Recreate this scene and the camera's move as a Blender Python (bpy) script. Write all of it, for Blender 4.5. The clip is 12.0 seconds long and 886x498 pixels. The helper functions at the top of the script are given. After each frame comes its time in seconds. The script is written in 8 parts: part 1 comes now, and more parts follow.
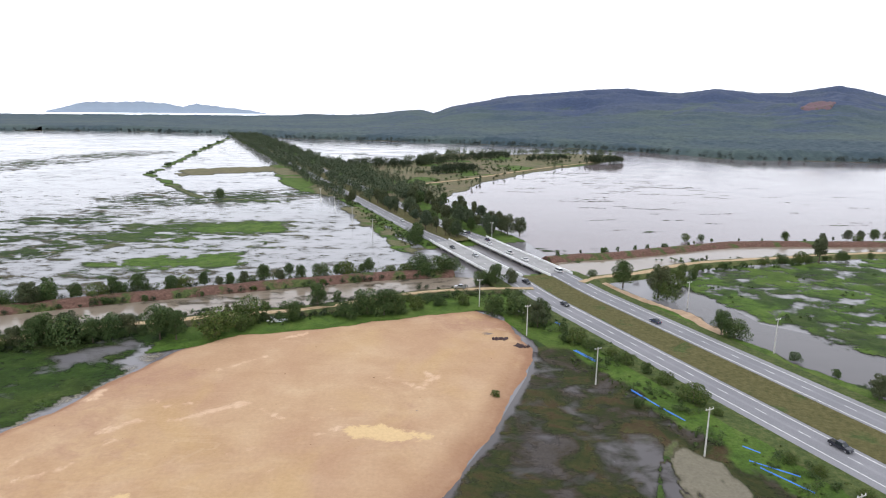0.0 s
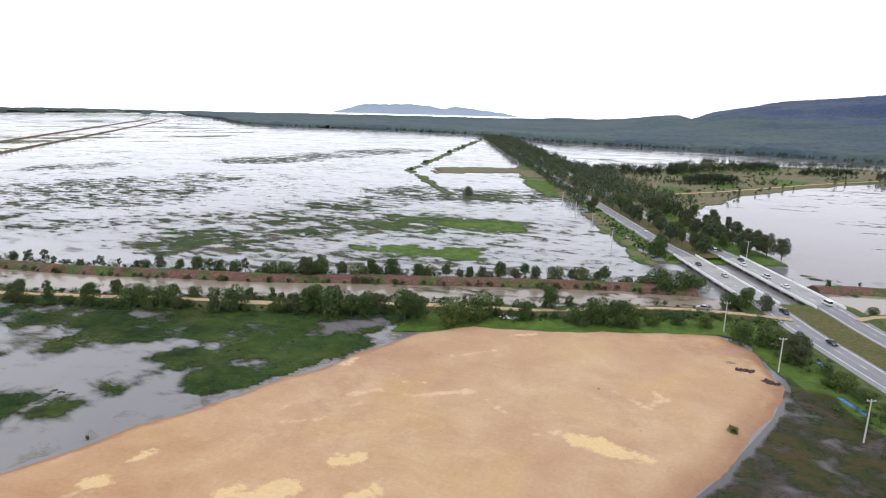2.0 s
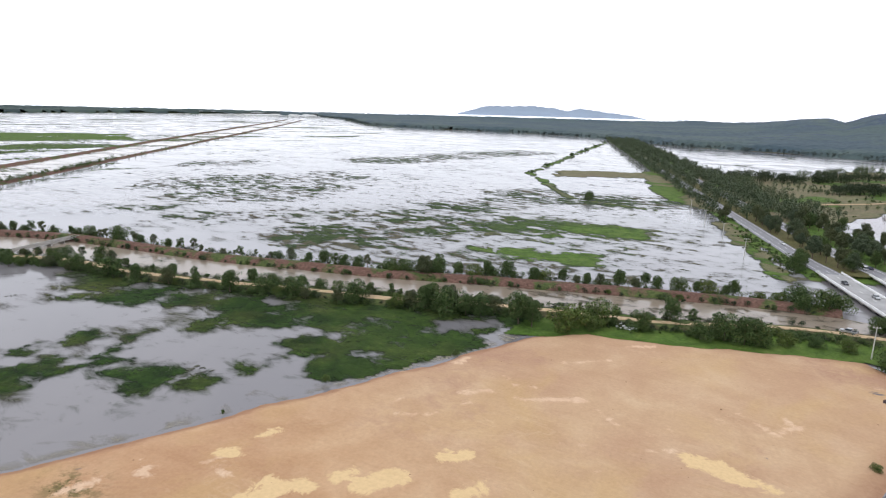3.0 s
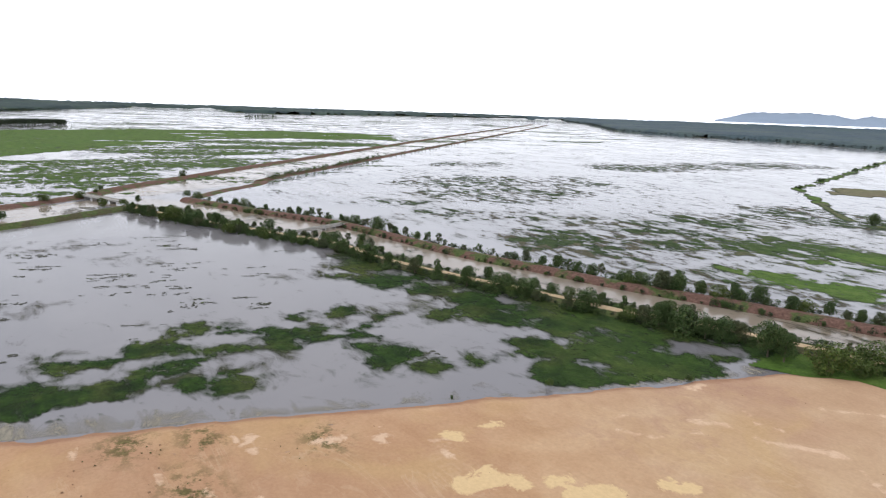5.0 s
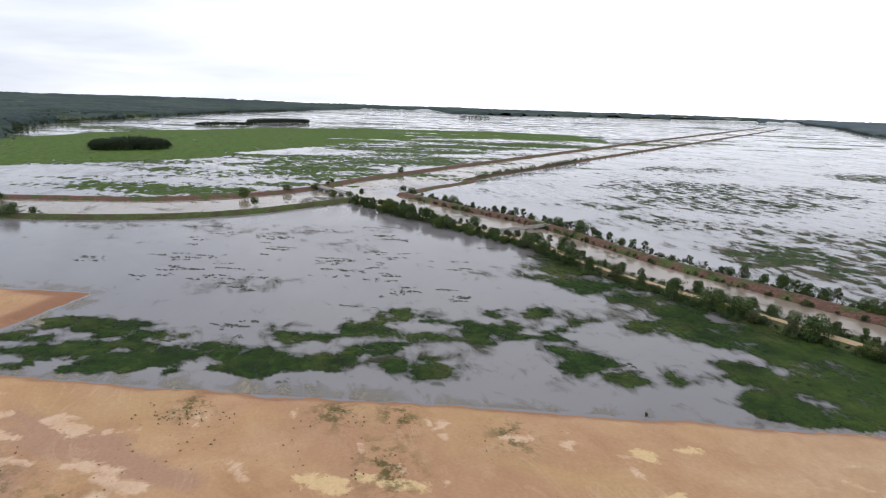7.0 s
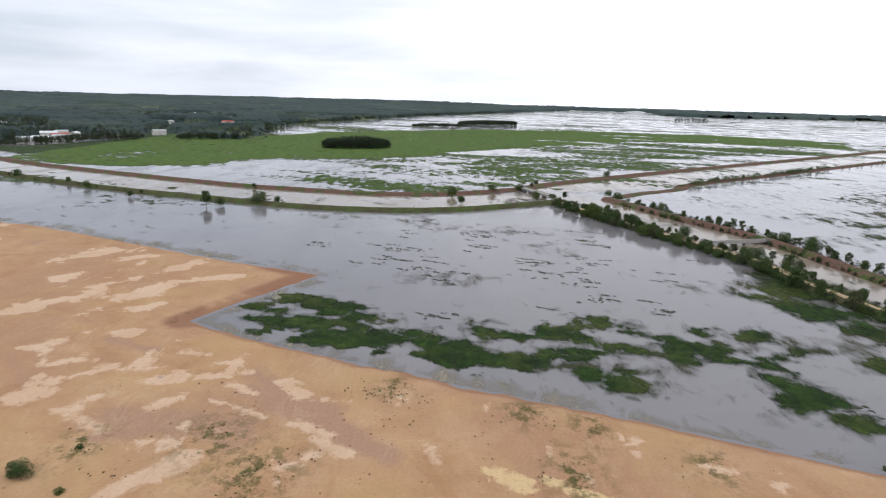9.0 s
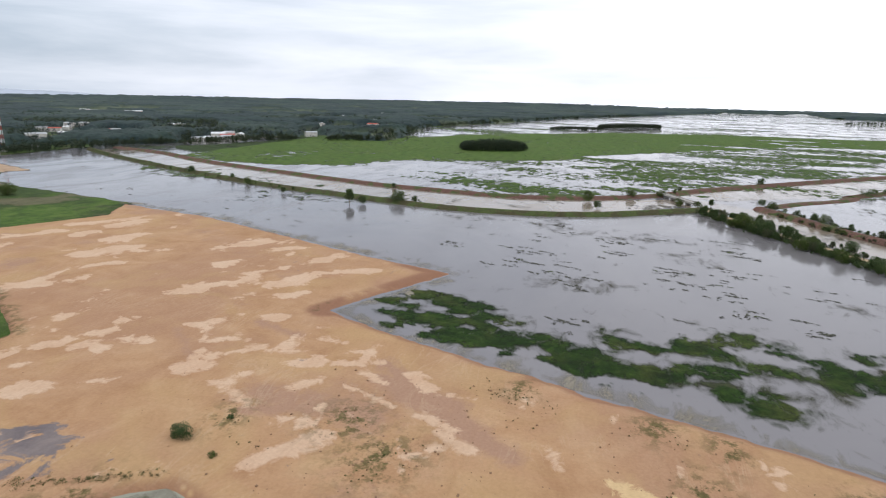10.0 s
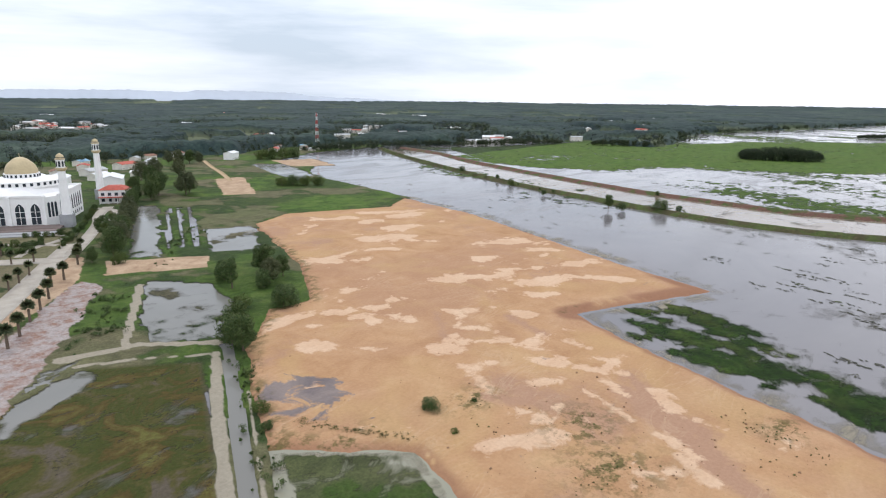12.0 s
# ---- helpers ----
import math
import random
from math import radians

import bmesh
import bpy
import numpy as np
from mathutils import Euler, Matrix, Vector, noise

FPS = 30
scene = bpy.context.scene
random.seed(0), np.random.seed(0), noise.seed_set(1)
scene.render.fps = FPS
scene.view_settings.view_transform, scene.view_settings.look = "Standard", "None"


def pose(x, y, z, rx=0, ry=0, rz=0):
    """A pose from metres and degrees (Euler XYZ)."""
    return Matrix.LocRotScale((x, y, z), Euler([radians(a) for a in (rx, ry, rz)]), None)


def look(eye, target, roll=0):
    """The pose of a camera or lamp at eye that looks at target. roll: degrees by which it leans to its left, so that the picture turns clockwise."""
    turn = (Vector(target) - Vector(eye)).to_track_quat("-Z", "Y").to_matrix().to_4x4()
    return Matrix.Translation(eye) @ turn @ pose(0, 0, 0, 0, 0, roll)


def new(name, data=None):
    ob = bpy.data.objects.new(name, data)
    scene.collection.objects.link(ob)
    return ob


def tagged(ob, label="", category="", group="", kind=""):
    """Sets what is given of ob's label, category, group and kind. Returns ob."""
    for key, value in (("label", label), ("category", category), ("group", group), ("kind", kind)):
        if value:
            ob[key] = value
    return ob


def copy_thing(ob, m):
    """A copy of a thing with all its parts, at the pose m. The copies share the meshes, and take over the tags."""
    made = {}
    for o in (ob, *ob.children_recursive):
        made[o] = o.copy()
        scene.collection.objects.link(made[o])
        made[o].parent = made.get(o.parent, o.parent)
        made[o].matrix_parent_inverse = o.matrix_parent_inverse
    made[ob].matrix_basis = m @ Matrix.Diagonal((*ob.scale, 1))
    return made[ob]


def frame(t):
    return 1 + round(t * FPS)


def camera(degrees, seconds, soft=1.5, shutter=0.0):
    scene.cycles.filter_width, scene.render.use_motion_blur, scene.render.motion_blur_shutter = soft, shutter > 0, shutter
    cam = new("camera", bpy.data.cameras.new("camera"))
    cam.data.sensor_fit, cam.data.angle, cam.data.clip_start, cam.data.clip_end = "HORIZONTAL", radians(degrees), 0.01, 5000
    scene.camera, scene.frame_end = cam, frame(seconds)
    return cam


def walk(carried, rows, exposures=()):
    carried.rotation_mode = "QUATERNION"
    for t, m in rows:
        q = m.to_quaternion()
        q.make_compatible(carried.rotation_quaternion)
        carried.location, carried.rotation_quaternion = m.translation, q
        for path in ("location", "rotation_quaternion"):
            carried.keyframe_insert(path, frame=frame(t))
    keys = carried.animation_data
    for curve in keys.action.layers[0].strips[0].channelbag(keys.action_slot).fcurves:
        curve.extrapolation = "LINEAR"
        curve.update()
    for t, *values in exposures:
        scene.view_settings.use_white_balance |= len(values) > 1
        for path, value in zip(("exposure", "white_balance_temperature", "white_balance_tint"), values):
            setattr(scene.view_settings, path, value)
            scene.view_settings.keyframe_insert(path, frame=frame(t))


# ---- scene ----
cam = camera(70.7, 12.0, soft=1.15)
PATH = [
    (0.0, 77.54, -0.63, -1.43, -0.0, 0.0, 72.0),
    (0.5, 77.55, -0.78, 3.82, 0.0, -0.3, 72.1),
    (1.0, 77.57, -1.02, 9.51, 0.0, -0.4, 72.1),
    (1.5, 77.55, -1.26, 15.09, 0.1, -0.5, 72.2),
    (2.0, 77.49, -1.41, 20.72, 0.1, -0.7, 72.2),
    (2.5, 77.45, -1.53, 26.19, 0.4, -1.1, 72.4),
    (3.0, 77.37, -1.54, 31.71, 0.7, -1.7, 72.7),
    (5.0, 77.14, -1.95, 53.51, 1.1, -3.0, 73.1),
    (5.5, 77.04, -1.97, 58.37, 1.0, -3.1, 73.2),
    (6.0, 76.86, -1.90, 63.15, 0.9, -3.2, 73.3),
    (6.5, 76.77, -1.80, 67.55, 1.0, -3.0, 73.3),
    (7.0, 76.64, -1.84, 72.26, 1.3, -3.0, 73.2),
    (9.0, 76.27, -1.48, 90.71, 2.1, -4.1, 73.6),
    (9.5, 76.25, -1.34, 96.67, 2.3, -4.0, 73.5),
    (10.0, 76.26, -1.16, 103.05, 2.6, -3.9, 73.3),
    (10.5, 76.35, -0.99, 109.35, 3.0, -3.6, 73.1),
    (11.0, 76.38, -0.71, 115.20, 3.3, -3.3, 72.9),
    (11.5, 76.34, -0.72, 120.98, 3.5, -2.8, 72.9),
    (12.0, 76.32, -0.65, 126.71, 4.0, -2.3, 73.1),
]
walk(cam, [(t, pose(x, y, z, rx, ry, rz)) for t, rx, ry, rz, x, y, z in PATH],
     exposures=[(0.0, 0.12), (3.0, 0.06), (5.5, -0.11), (6.5, -0.26), (7.5, -0.25), (9.5, -0.22), (10.5, -0.20), (11.1, -0.19), (11.5, -0.15), (12.0, 0.05)])

# ---- world and light ----
SUN_UP, SUN_ROUND = 52, 200
world = bpy.data.worlds.new("overcast_sky")
scene.world = world
world.use_nodes = True
wt = world.node_tree
wt.nodes.clear()


def wnode(kind, **values):
    nd = wt.nodes.new(kind)
    for k, v in values.items():
        nd.inputs[k].default_value = v
    return nd


w_out = wnode("ShaderNodeOutputWorld")
w_sky = wt.nodes.new("ShaderNodeTexSky")
w_sky.sky_type, w_sky.sun_disc = "NISHITA", False
w_sky.sun_elevation, w_sky.sun_rotation = radians(SUN_UP), radians(SUN_ROUND)
w_sky.altitude, w_sky.air_density, w_sky.dust_density = 50, 1.0, 3.0
w_blue = wnode("ShaderNodeBackground", Strength=0.11)
wt.links.new(w_sky.outputs[0], w_blue.inputs[0])
# cloud sheet: white overhead, thin grey-blue bands low in the south
w_co = wnode("ShaderNodeTexCoord")
w_map = wnode("ShaderNodeMapping", Scale=(1.2, 1.2, 9.0))
wt.links.new(w_co.outputs["Generated"], w_map.inputs[0])
w_noise = wnode("ShaderNodeTexNoise", Scale=1.7, Detail=6.0, Roughness=0.55, Distortion=0.25)
wt.links.new(w_map.outputs[0], w_noise.inputs["Vector"])
w_sep = wnode("ShaderNodeSeparateXYZ")
wt.links.new(w_co.outputs["Generated"], w_sep.inputs[0])
w_south = wnode("ShaderNodeMapRange", **{"From Min": 0.35, "From Max": -0.75, "To Min": -0.25, "To Max": 0.30})
wt.links.new(w_sep.outputs["Y"], w_south.inputs["Value"])
w_sum = wt.nodes.new("ShaderNodeMath")
wt.links.new(w_noise.outputs[0], w_sum.inputs[0])
wt.links.new(w_south.outputs[0], w_sum.inputs[1])
w_ramp = wt.nodes.new("ShaderNodeValToRGB")
w_ramp.color_ramp.elements[0].position, w_ramp.color_ramp.elements[0].color = 0.40, (0.97, 1.0, 1.095, 1)
w_ramp.color_ramp.elements[1].position, w_ramp.color_ramp.elements[1].color = 0.98, (0.44, 0.52, 0.63, 1)
wt.links.new(w_sum.outputs[0], w_ramp.inputs[0])
w_cloud = wnode("ShaderNodeBackground", Strength=1.42)
wt.links.new(w_ramp.outputs[0], w_cloud.inputs[0])
w_mix = wnode("ShaderNodeMixShader", Fac=0.88)
wt.links.new(w_blue.outputs[0], w_mix.inputs[1])
wt.links.new(w_cloud.outputs[0], w_mix.inputs[2])
wt.links.new(w_mix.outputs[0], w_out.inputs[0])

sun = new("sun", bpy.data.lights.new("sun", "SUN"))
sun.data.energy, sun.data.angle, sun.data.color = 0.9, radians(14), (1.0, 0.95, 0.88)
sun.matrix_world = look((0, 0, 300), (-math.sin(radians(SUN_ROUND)) * math.cos(radians(SUN_UP)) * 100,
                                      -math.cos(radians(SUN_ROUND)) * math.cos(radians(SUN_UP)) * 100, 300 - math.sin(radians(SUN_UP)) * 100))


# ---- materials ----
class Mat:
    """A small wrapper to write node materials in few lines."""

    def __init__(self, name, rough=0.9, metal=0.0, ior=1.45, spec=0.3):
        self.m = bpy.data.materials.new(name)
        self.m.use_nodes = True
        self.t = self.m.node_tree
        self.b = self.t.nodes["Principled BSDF"]
        self.put("Roughness", rough), self.put("Metallic", metal), self.put("IOR", ior), self.put("Specular IOR Level", spec)

    def put(self, socket, v):
        if hasattr(v, "is_linked"):
            self.t.links.new(v, self.b.inputs[socket])
        else:
            self.b.inputs[socket].default_value = v

    def node(self, kind, **values):
        nd = self.t.nodes.new(kind)
        for k, v in values.items():
            k = k.replace("_", " ")
            if hasattr(v, "is_linked"):
                self.t.links.new(v, nd.inputs[k])
            else:
                nd.inputs[k].default_value = v
        return nd

    def where(self):
        return self.node("ShaderNodeNewGeometry").outputs["Position"]

    def noise(self, scale, detail=4.0, rough=0.55, vec=None, stretch=None, warp=0.0):
        vec = vec or self.where()
        if stretch:
            vec = self.node("ShaderNodeMapping", Vector=vec, Scale=stretch).outputs[0]
        return self.node("ShaderNodeTexNoise", Vector=vec, Scale=scale, Detail=detail, Roughness=rough, Distortion=warp).outputs[0]

    def ramp(self, fac, *stops):
        nd = self.node("ShaderNodeValToRGB", Fac=fac)
        els = nd.color_ramp.elements
        while len(els) < len(stops):
            els.new(0.5)
        for e, (p, c) in zip(els, stops):
            e.position, e.color = p, (*c, 1) if len(c) == 3 else c
        return nd.outputs[0]

    def mix(self, fac, a, b, how="MIX"):
        nd = self.t.nodes.new("ShaderNodeMix")
        nd.data_type, nd.blend_type = "RGBA", how
        for k, v in ((0, fac), (6, a), (7, b)):
            if hasattr(v, "is_linked"):
                self.t.links.new(v, nd.inputs[k])
            else:
                nd.inputs[k].default_value = v if k == 0 else (*v, 1)
        return nd.outputs[2]

    def band(self, v, lo, hi):
        return self.node("ShaderNodeMapRange", Value=v, From_Min=lo, From_Max=hi).outputs[0]

    def attr(self, name):
        nd = self.t.nodes.new("ShaderNodeAttribute")
        nd.attribute_name = name
        return nd.outputs["Fac"]

    def rand(self):
        return self.node("ShaderNodeObjectInfo").outputs["Random"]

    def island(self):
        return self.node("ShaderNodeNewGeometry").outputs["Random Per Island"]

    def bump(self, h, strength=0.5, dist=0.2):
        self.put("Normal", self.node("ShaderNodeBump", Height=h, Strength=strength, Distance=dist).outputs[0])


def plain(name, c, rough=0.8, metal=0.0, grain=8.0, vary=0.12, spec=0.3):
    """Paint, metal or plaster with a little grain and grime."""
    k = Mat(name, rough, metal, spec=spec)
    n1 = k.noise(grain, 5)
    n2 = k.noise(grain * 0.13, 3)
    dark = tuple(v * (1 - 2 * vary) for v in c)
    light = tuple(min(1, v * (1 + vary)) for v in c)
    k.put("Base Color", k.mix(k.band(n2, 0.35, 0.7), k.ramp(n1, (0.3, dark), (0.7, c)), light))
    k.bump(n1, 0.15, 0.05)
    return k.m


def water_mat(name, deep, silt, ripple=0.05, rough=0.06, gusts=0.16, spec=0.5):
    k = Mat(name, rough, ior=1.333, spec=spec)
    big = k.noise(0.006, 5, 0.6, warp=0.8)
    k.put("Base Color", k.ramp(big, (0.35, deep), (0.65, silt)))
    wind = k.band(k.noise(0.012, 4, 0.6, stretch=(1, 2.6, 1), warp=1.0), 0.42, 0.62)
    k.put("Roughness", k.node("ShaderNodeMapRange", Value=wind, From_Min=0, From_Max=1, To_Min=rough, To_Max=rough + gusts).outputs[0])
    k.bump(k.noise(0.9, 3, 0.6, stretch=(1, 1.8, 1)), ripple, 0.3)
    return k.m


WATER = water_mat("flood_water", (0.140, 0.133, 0.142), (0.185, 0.174, 0.176))
CANAL = water_mat("canal_water", (0.185, 0.150, 0.115), (0.25, 0.205, 0.16), 0.02)
MARSH = water_mat("marsh_water", (0.056, 0.050, 0.052), (0.096, 0.086, 0.084), 0.02)
POND = water_mat("pond_water", (0.150, 0.148, 0.132), (0.200, 0.195, 0.178), 0.02, 0.10)
SHALLOW = water_mat("shallow_water", (0.20, 0.20, 0.15), (0.28, 0.27, 0.20), 0.02)
LAKE = water_mat("silty_lake_water", (0.150, 0.121, 0.126), (0.172, 0.140, 0.144), gusts=0.05, spec=0.34)
PADDY = water_mat("pale_paddy_water", (0.205, 0.205, 0.215), (0.255, 0.250, 0.255), gusts=0.10)


def ground_mat():
    k = Mat("field_ground", 0.95, spec=0.2)
    fine, mid, big = k.noise(1.3, 5, 0.65), k.noise(0.13, 6, 0.62, warp=0.6), k.noise(0.02, 4, 0.6)
    mud = k.ramp(mid, (0.3, (0.06, 0.05, 0.036)), (0.7, (0.12, 0.10, 0.07)))
    weed = k.ramp(mid, (0.25, (0.020, 0.032, 0.012)), (0.5, (0.036, 0.056, 0.018)), (0.75, (0.072, 0.080, 0.032)))
    lush = k.ramp(mid, (0.25, (0.034, 0.058, 0.014)), (0.5, (0.078, 0.124, 0.023)), (0.8, (0.140, 0.172, 0.048)))
    dry = k.ramp(mid, (0.25, (0.115, 0.100, 0.060)), (0.6, (0.18, 0.148, 0.095)), (0.85, (0.26, 0.21, 0.145)))
    c = k.mix(k.band(k.attr("weed"), 0.25, 0.55), mud, weed)
    c = k.mix(k.band(k.attr("lush"), 0.25, 0.75), c, lush)
    swamp = k.ramp(mid, (0.30, (0.007, 0.016, 0.003)), (0.5, (0.016, 0.036, 0.005)), (0.72, (0.034, 0.064, 0.010)))
    swamp = k.mix(k.band(k.noise(0.035, 4, 0.6), 0.48, 0.62), swamp, k.ramp(mid, (0.3, (0.034, 0.044, 0.010)), (0.7, (0.064, 0.076, 0.020))))
    swamp = k.mix(0.75, swamp, k.ramp(k.noise(0.42, 6, 0.68), (0.3, (0.50, 0.50, 0.50)), (0.5, (1.0, 1.0, 0.95)), (0.7, (1.9, 1.8, 1.6))), "MULTIPLY")
    c = k.mix(k.attr("deep"), c, swamp)
    c = k.mix(k.band(k.attr("dry"), 0.25, 0.75), c, dry)
    c = k.mix(0.6, c, k.ramp(fine, (0.3, (0.4, 0.4, 0.4)), (0.7, (1.3, 1.3, 1.25))), "MULTIPLY")
    c = k.mix(k.band(big, 0.3, 0.75), c, k.mix(1.0, c, (0.86, 1.05, 0.8), "MULTIPLY"))
    # drowned pasture: olive, brown and dull purple in soft drifts; darker and peaty by the highway
    drift = k.noise(0.062, 8, 0.66, warp=0.7)
    soggy = k.ramp(drift, (0.36, (0.118, 0.098, 0.074)), (0.43, (0.086, 0.077, 0.024)), (0.50, (0.052, 0.066, 0.014)), (0.56, (0.094, 0.064, 0.020)), (0.64, (0.132, 0.128, 0.036)))
    peat = k.ramp(drift, (0.36, (0.088, 0.076, 0.070)), (0.43, (0.056, 0.046, 0.030)), (0.49, (0.030, 0.042, 0.012)), (0.55, (0.060, 0.058, 0.020)), (0.60, (0.072, 0.046, 0.024)), (0.68, (0.078, 0.090, 0.030)))
    soggy = k.mix(k.band(k.attr("peat"), 0.3, 0.7), soggy, peat)
    soggy = k.mix(0.6, soggy, k.ramp(fine, (0.3, (0.42, 0.42, 0.40)), (0.7, (1.05, 1.05, 1.0))), "MULTIPLY")
    c = k.mix(k.band(k.attr("murk"), 0.25, 0.7), c, soggy)
    c2 = k.mix(k.band(k.attr("sandy"), 0.3, 0.6), c, k.mix(0.5, k.ramp(mid, (0.3, (0.31, 0.205, 0.135)), (0.5, (0.42, 0.30, 0.20)), (0.7, (0.52, 0.39, 0.27))), k.ramp(fine, (0.3, (0.65, 0.63, 0.6)), (0.7, (1.15, 1.15, 1.15))), "MULTIPLY"))
    c2 = k.mix(k.band(k.attr("red"), 0.3, 0.6), c2, k.mix(k.band(k.noise(0.22, 7, 0.72, warp=0.2), 0.38, 0.56), k.ramp(fine, (0.3, (0.20, 0.115, 0.085)), (0.7, (0.29, 0.18, 0.14))), k.ramp(fine, (0.3, (0.27, 0.235, 0.225)), (0.7, (0.42, 0.375, 0.355)))))
    c2 = k.mix(k.band(k.attr("clay"), 0.25, 0.6), c2, k.ramp(fine, (0.3, (0.26, 0.23, 0.175)), (0.7, (0.34, 0.305, 0.24))))
    k.put("Base Color", c2)
    # plants stand apart at the edge of a patch, with open water between
    thin = k.noise(0.10, 9, 0.74, stretch=(0.75, 1.3, 1), warp=0.5)
    gap = k.node("ShaderNodeMath", Value=thin)
    gap.operation = "MULTIPLY_ADD"
    gap.inputs[1].default_value = 1.9
    k.t.links.new(k.attr("cover"), gap.inputs[2])
    veil = k.node("ShaderNodeMapRange", Value=gap.outputs[0], From_Min=0.85, From_Max=0.97, To_Max=0.36).outputs[0]
    full = k.node("ShaderNodeMapRange", Value=gap.outputs[0], From_Min=0.955, From_Max=1.01, To_Max=0.64).outputs[0]
    total = k.node("ShaderNodeMath", Value=veil)
    k.t.links.new(full, total.inputs[1])
    wide = k.node("ShaderNodeMapRange", Value=gap.outputs[0], From_Min=0.66, From_Max=1.14, To_Max=0.94).outputs[0]
    k.put("Alpha", k.mix(k.attr("soft"), total.outputs[0], wide))
    k.bump(fine, 0.8, 0.5)
    return k.m


def sand_mat():
    k = Mat("fill_sand", 0.93, spec=0.15)
    fine, mid = k.noise(1.1, 6, 0.65), k.noise(0.075, 6, 0.62, warp=0.5)
    wide = k.noise(0.016, 4, 0.6, warp=0.4)
    track = k.noise(0.22, 4, 0.6, stretch=(0.25, 2.2, 1), warp=0.5)
    c = k.ramp(mid, (0.28, (0.362, 0.204, 0.106)), (0.5, (0.436, 0.262, 0.143)), (0.72, (0.495, 0.322, 0.186)))
    c = k.mix(k.attr("fresh"), c, k.ramp(mid, (0.28, (0.42, 0.275, 0.165)), (0.5, (0.475, 0.325, 0.20)), (0.72, (0.52, 0.375, 0.24))))
    c = k.mix(k.band(wide, 0.45, 0.62), c, k.mix(0.55, c, (0.37, 0.215, 0.135)))
    ochre = k.band(k.noise(0.028, 5, 0.6, stretch=(1, 1, 9), warp=0.7), 0.5, 0.66)
    c = k.mix(ochre, c, k.mix(0.5, c, (0.47, 0.315, 0.15)))
    wob = k.noise(0.11, 7, 0.62, warp=0.8)

    def spread(name, lo, hi):
        nd = k.node("ShaderNodeMath", Value=wob)
        nd.operation = "MULTIPLY_ADD"
        nd.inputs[1].default_value = 3.0
        k.t.links.new(k.attr(name), nd.inputs[2])
        return k.band(nd.outputs[0], lo, hi)

    edge = k.noise(0.22, 9, 0.66, warp=0.9)

    def stain(name, lo, hi):
        nd = k.node("ShaderNodeMath", Value=edge)
        nd.operation = "MULTIPLY_ADD"
        nd.inputs[1].default_value = 9.0
        k.t.links.new(k.attr(name), nd.inputs[2])
        return k.band(nd.outputs[0], 4.5 + lo, 4.5 + hi)

    c = k.mix(stain("damp", -0.6, 2.6), c, (0.375, 0.228, 0.150))
    c = k.mix(stain("pale", 0.45, 1.7), c, k.ramp(mid, (0.35, (0.55, 0.368, 0.24)), (0.65, (0.60, 0.428, 0.295))))
    swirl = k.noise(0.05, 6, 0.6, stretch=(0.5, 1.6, 1), warp=2.2)
    thinline = k.node("ShaderNodeMath", Value=k.band(swirl, 0.50, 0.525))
    thinline.operation = "MULTIPLY"
    k.t.links.new(k.node("ShaderNodeMapRange", Value=swirl, From_Min=0.525, From_Max=0.56, To_Min=1, To_Max=0).outputs[0], thinline.inputs[1])
    faint = k.node("ShaderNodeMath", Value=thinline.outputs[0])
    faint.operation = "MULTIPLY"
    k.t.links.new(k.node("ShaderNodeMapRange", Value=k.noise(0.03, 3), From_Min=0.5, From_Max=0.62, To_Max=0.32).outputs[0], faint.inputs[1])
    c = k.mix(faint.outputs[0], c, (0.55, 0.40, 0.26))
    c = k.mix(stain("yellow", -0.5, 0.4), c, (0.60, 0.43, 0.232))
    c = k.mix(spread("wet", 2.0, 2.2), c, k.ramp(mid, (0.35, (0.15, 0.128, 0.130)), (0.65, (0.235, 0.195, 0.18))))
    c = k.mix(k.attr("bank"), c, (0.27, 0.140, 0.085))
    scrub = k.node("ShaderNodeMath", Value=k.attr("scrub"))
    scrub.operation = "MULTIPLY"
    k.t.links.new(k.band(k.noise(0.3, 6, 0.7), 0.47, 0.58), scrub.inputs[1])
    c = k.mix(scrub.outputs[0], c, k.ramp(fine, (0.3, (0.07, 0.055, 0.022)), (0.7, (0.14, 0.125, 0.045))))
    speck = k.band(k.noise(0.75, 5, 0.75), 0.70, 0.74)
    c = k.mix(speck, c, (0.21, 0.12, 0.07))
    c = k.mix(0.4, c, k.ramp(fine, (0.3, (0.72, 0.70, 0.68)), (0.7, (1.1, 1.1, 1.1))), "MULTIPLY")
    c = k.mix(k.band(track, 0.52, 0.75), c, k.mix(1.0, c, (0.955, 0.94, 0.925), "MULTIPLY"))
    k.put("Base Color", c)
    k.bump(k.mix(0.5, fine, mid), 0.7, 0.6)
    return k.m


def earth_mat(name, low, mid_c, high, green=0.0):
    k = Mat(name, 0.95, spec=0.15)
    n1, n2 = k.noise(0.8, 6, 0.65), k.noise(0.09, 5, 0.6, warp=0.5)
    c = k.ramp(n1, (0.3, low), (0.5, mid_c), (0.72, high))
    g = k.ramp(n1, (0.3, (0.035, 0.055, 0.018)), (0.7, (0.10, 0.12, 0.04)))
    c = k.mix(k.band(n2, 0.72 - green * 0.5, 0.80 - green * 0.5), c, g)
    k.put("Base Color", c)
    k.bump(n1, 0.9, 0.5)
    return k.m


